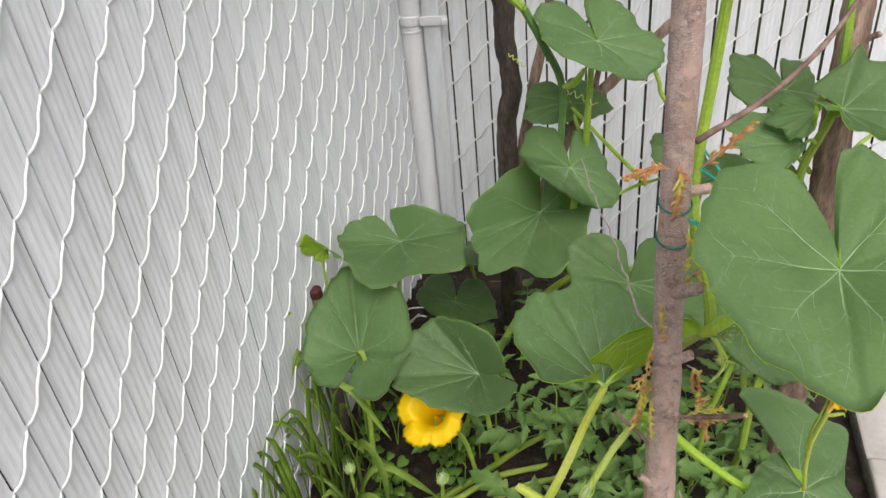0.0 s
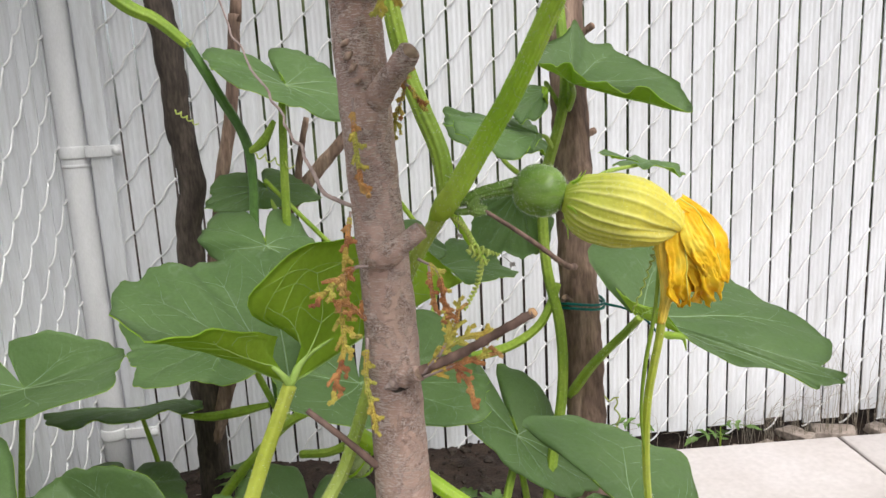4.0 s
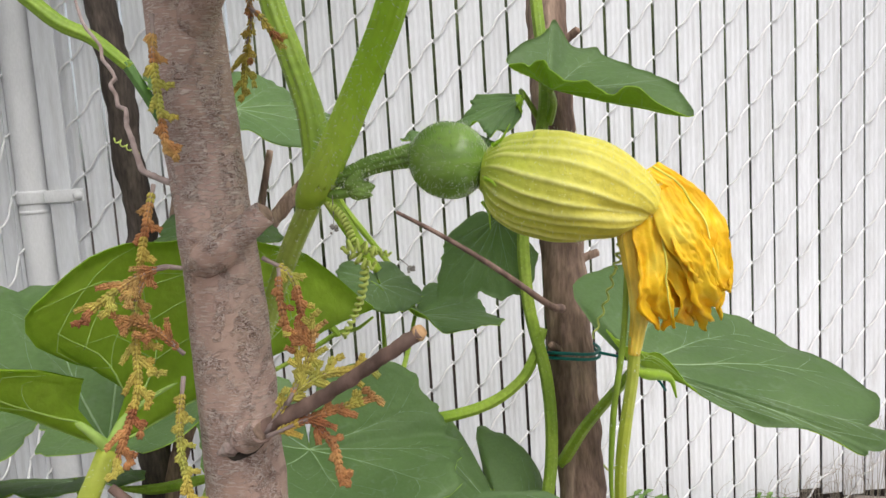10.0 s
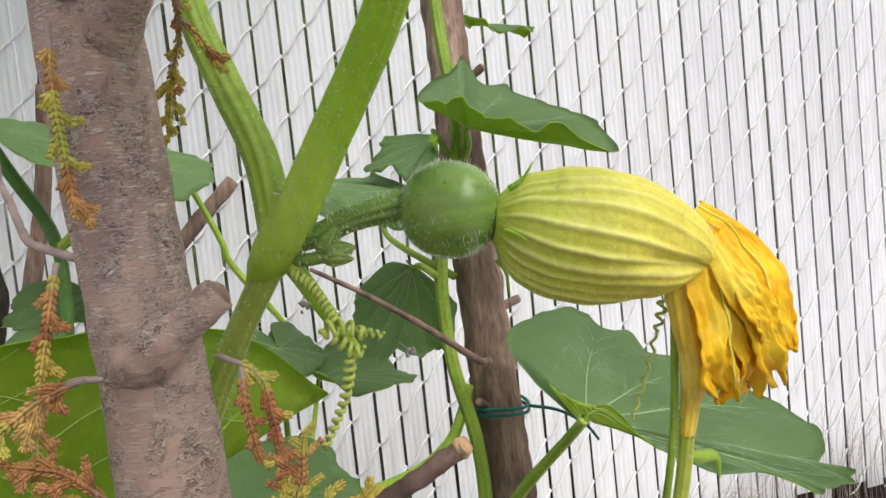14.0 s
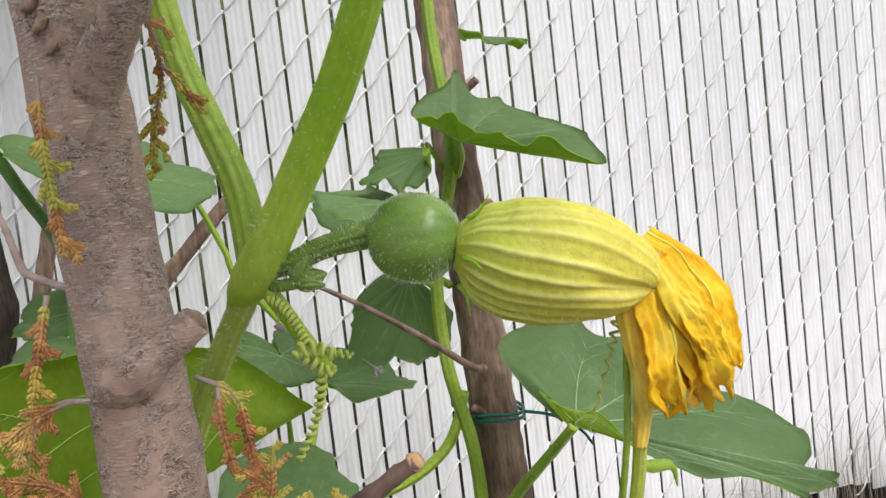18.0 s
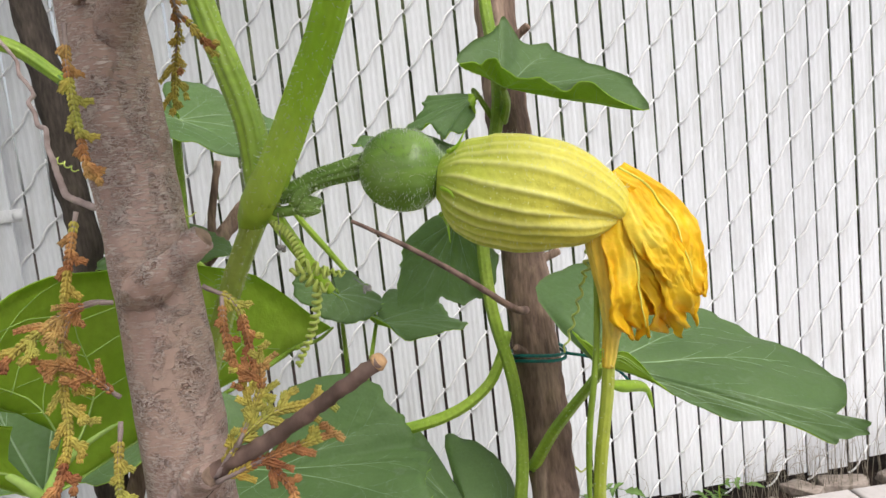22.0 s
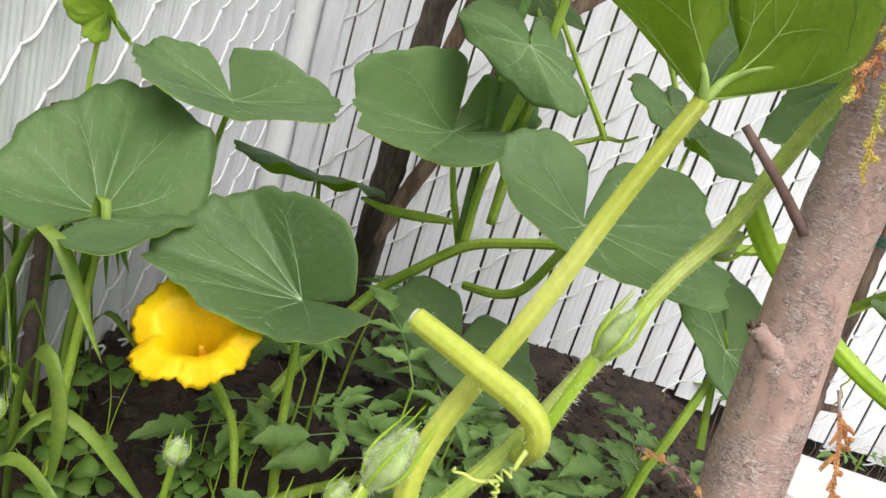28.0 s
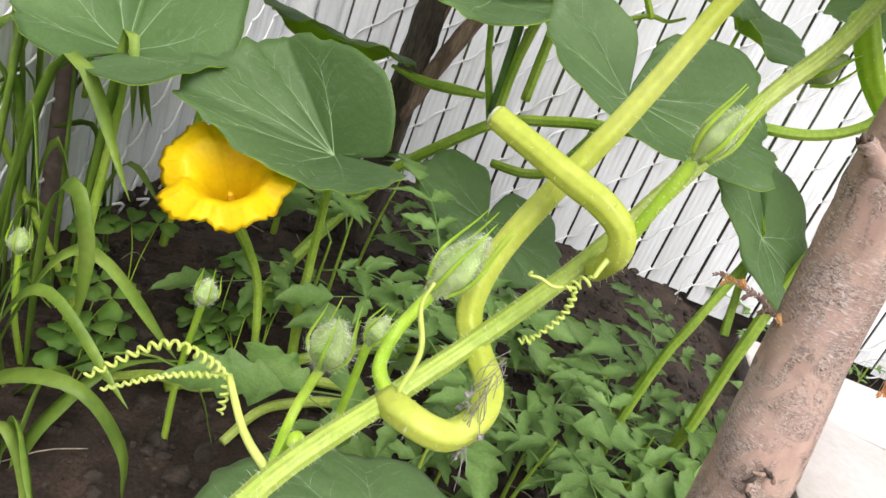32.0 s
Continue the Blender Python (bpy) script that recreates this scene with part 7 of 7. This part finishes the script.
def blade(pts, width, twist, seed, n=22):
    """Grass blade: a narrow folded ribbon with two skins."""
    P = spline(pts, n)
    T, N, B = frames_along(P)
    V = []
    for k in range(2):
        for i in range(n):
            u = i / (n - 1)
            w = width * 0.5 * min(1, 4 * (1 - u) ** 0.8) * (0.55 + 0.45 * math.sin(math.pi * min(u * 1.3 + 0.15, 1) * 0.9))
            a = twist * u
            b = B[i] * math.cos(a) + N[i] * math.sin(a)
            m = np.cross(T[i], b)
            V += [P[i] - b * w + m * w * 0.22 - m * k * 0.0004, P[i] - m * k * 0.0004, P[i] + b * w + m * w * 0.22 - m * k * 0.0004]
    o = 3 * n
    F = []
    for i in range(n - 1):
        for j in range(2):
            q = (3 * i + j, 3 * i + j + 1, 3 * i + j + 4, 3 * i + j + 3)
            F += [q, tuple(x + o for x in q[::-1])]
        F += [(3 * i, 3 * i + 3, 3 * i + 3 + o, 3 * i + o), (3 * i + 2, 3 * i + 2 + o, 3 * i + 5 + o, 3 * i + 5)]
    return np.array(V), F


def grass_clump(x, y, seed, blades, height, spread, label="clump of broad green grass blades beside the fence"):
    rs = np.random.RandomState(seed)
    z = ground_height(x, y)
    th = thing("grass_clump", (x, y, z), label, "grass", "grass along the fence")
    for k in range(blades):
        a = rs.rand() * 6.28
        h = height * rs.uniform(0.55, 1.1)
        r = spread * rs.uniform(0.3, 1.1)
        p0 = np.array((x, y, z - 0.01)) + rs.normal(0, 0.012, 3) * np.array((1, 1, 0))
        d = np.array((math.cos(a), math.sin(a), 0))
        part("blade", blade([p0, p0 + d * r * 0.15 + np.array((0, 0, h * 0.55)), p0 + d * r * 0.5 + np.array((0, 0, h)), p0 + d * r * 1.15 + np.array((0, 0, h * rs.uniform(0.45, 0.95)))], rs.uniform(0.011, 0.020), rs.normal(0, 0.5), seed + k), GRASS, th)


for i, (x, y, n, h, sp) in enumerate(((-0.16, 1.12, 9, 0.30, 0.12), (-0.14, 1.20, 8, 0.34, 0.10), (-0.19, 1.02, 8, 0.30, 0.12), (-0.12, 1.05, 9, 0.17, 0.16), (-0.09, 0.97, 8, 0.13, 0.15), (-0.11, 1.28, 6, 0.26, 0.10), (-0.22, 0.94, 7, 0.26, 0.10), (-0.14, 0.92, 7, 0.14, 0.13))):
    grass_clump(x, y, 300 + i, n, h, sp)
arch = thing("grass_clump", (-0.09, 1.10, 0.0), "broad arching green grass blades", "grass", "grass along the fence")
part("blade", blade([(-0.105, 1.10, 0.0), (-0.10, 1.085, 0.17), (-0.075, 1.05, 0.225), (-0.055, 1.035, 0.18), (-0.055, 1.03, 0.10)], 0.019, 0.3, 5), GRASS, arch)
part("blade", blade([(-0.10, 1.06, 0.0), (-0.06, 1.02, 0.07), (0.0, 1.0, 0.12), (0.05, 0.985, 0.115), (0.075, 0.98, 0.06)], 0.014, 0.2, 6), GRASS, arch)
part("blade", blade([(-0.12, 1.0, 0.0), (-0.09, 0.97, 0.09), (-0.03, 0.95, 0.115), (0.01, 0.945, 0.07), (0.02, 0.94, 0.02)], 0.015, 0.2, 7), GRASS, arch)
part("blade", blade([(-0.11, 0.98, 0.0), (-0.07, 0.93, 0.09), (-0.045, 0.91, 0.06), (-0.035, 0.90, 0.005)], 0.016, 0.3, 8), GRASS, arch)

# dry wisps and stones at the foot of the back fence
wisps = []
rnd = random.Random(21)
for i in range(170):
    u = rnd.uniform(0.12, 0.62) + (0.0 if i % 3 else rnd.uniform(-0.5, 0.3))
    x, y = 1.167 + math.cos(R_ANG) * u - 0.02, 1.601 + math.sin(R_ANG) * u - rnd.uniform(0.012, 0.05)
    h = rnd.uniform(0.02, 0.15) * (1.4 if 0.25 < u < 0.6 else 0.6)
    wisps.append(tube([(x, y, -0.04), (x + rnd.uniform(-0.02, 0.02), y, h * 0.6), (x + rnd.uniform(-0.06, 0.06), y - rnd.uniform(-0.01, 0.02), h)], [0.0007, 0.0003], n=8, seg=4))
tagged(part("dry_wisps", cat(*wisps), LITTER), "thin dry grass wisps along the fence foot", "dry grass", kind="stuff")
def boulder(c, r, seed):
    """A worn piece of stone: a rounded block with dents."""
    V, F = box((0, 0, 0), (2.6 * r, 1.6 * r, 0.75 * r), seed * 0.7, 0.22 * r)
    bm = bmesh.new()
    vs = [bm.verts.new(v) for v in V]
    for f in F:
        bm.faces.new([vs[i] for i in f])
    bmesh.ops.subdivide_edges(bm, edges=list(bm.edges), cuts=3, use_grid_fill=True)
    W = np.array([tuple(v.co) for v in bm.verts])
    bm.verts.index_update()
    F = [tuple(v.index for v in f.verts) for f in bm.faces]
    bm.free()
    k = np.array([noise.noise(Vector(tuple(w / r * 1.3 + seed))) * 0.22 + noise.noise(Vector(tuple(w / r * 4 + seed))) * 0.07 for w in W])
    return W * (1 + k[:, None]) + np.array(c), F


for i, (x, y, r) in enumerate(((1.388, 1.520, 0.026), (1.470, 1.500, 0.034), (1.313, 1.530, 0.014), (1.251, 1.545, 0.011), (1.575, 1.470, 0.026))):
    tagged(part("stone", boulder((x, y, ground_height(x, y) + 0.30 * r), r, 70 + i), STONE), "small brownish edging stone at the fence foot", "stone", "edging stones")
straw = []
for i in range(34):
    x, y = rnd.uniform(-0.13, 0.55), rnd.uniform(0.95, 1.75)
    a = rnd.uniform(0, 6.28)
    L = rnd.uniform(0.02, 0.07)
    z = ground_height(x, y) + 0.004
    straw.append(tube([(x, y, z), (x + math.cos(a) * L / 2, y + math.sin(a) * L / 2, z + rnd.uniform(0, 0.012)), (x + math.cos(a) * L, y + math.sin(a) * L, z)], 0.0007, n=6, seg=4))
tagged(part("straw_litter", cat(*straw), LITTER), "dry straw and stalk litter on the soil", "litter", kind="stuff")
scrap = thing("wire_scraps", (-0.10, 1.47, 0.0), "bent white wire ends at the fence foot", "wire")
for i in range(9):
    x, y = -0.12 + 0.012 * i, 1.42 + 0.03 * i
    part("wire_end", tube([(x, y, -0.01), (x + rnd.uniform(-0.01, 0.03), y - 0.01, 0.03), (x + rnd.uniform(0, 0.05), y - 0.02, rnd.uniform(0.03, 0.07))], 0.0019, n=10, seg=6), WIRE, scrap)

pole = thing("garden_pole", (-0.160, 1.299, 0.0), "thin grey pole with a dark maroon cap", "pole")
part("shaft", tube([(-0.160, 1.299, -0.04), (-0.160, 1.299, 0.347)], 0.0105, n=6, seg=18), PIPE, pole)
part("cap", tube([(-0.160, 1.299, 0.347), (-0.160, 1.299, 0.361), (-0.160, 1.299, 0.3625)], [0.0122, 0.0122, 0.0112], n=6, seg=20), MAROON, pole, "dark maroon plastic cap")
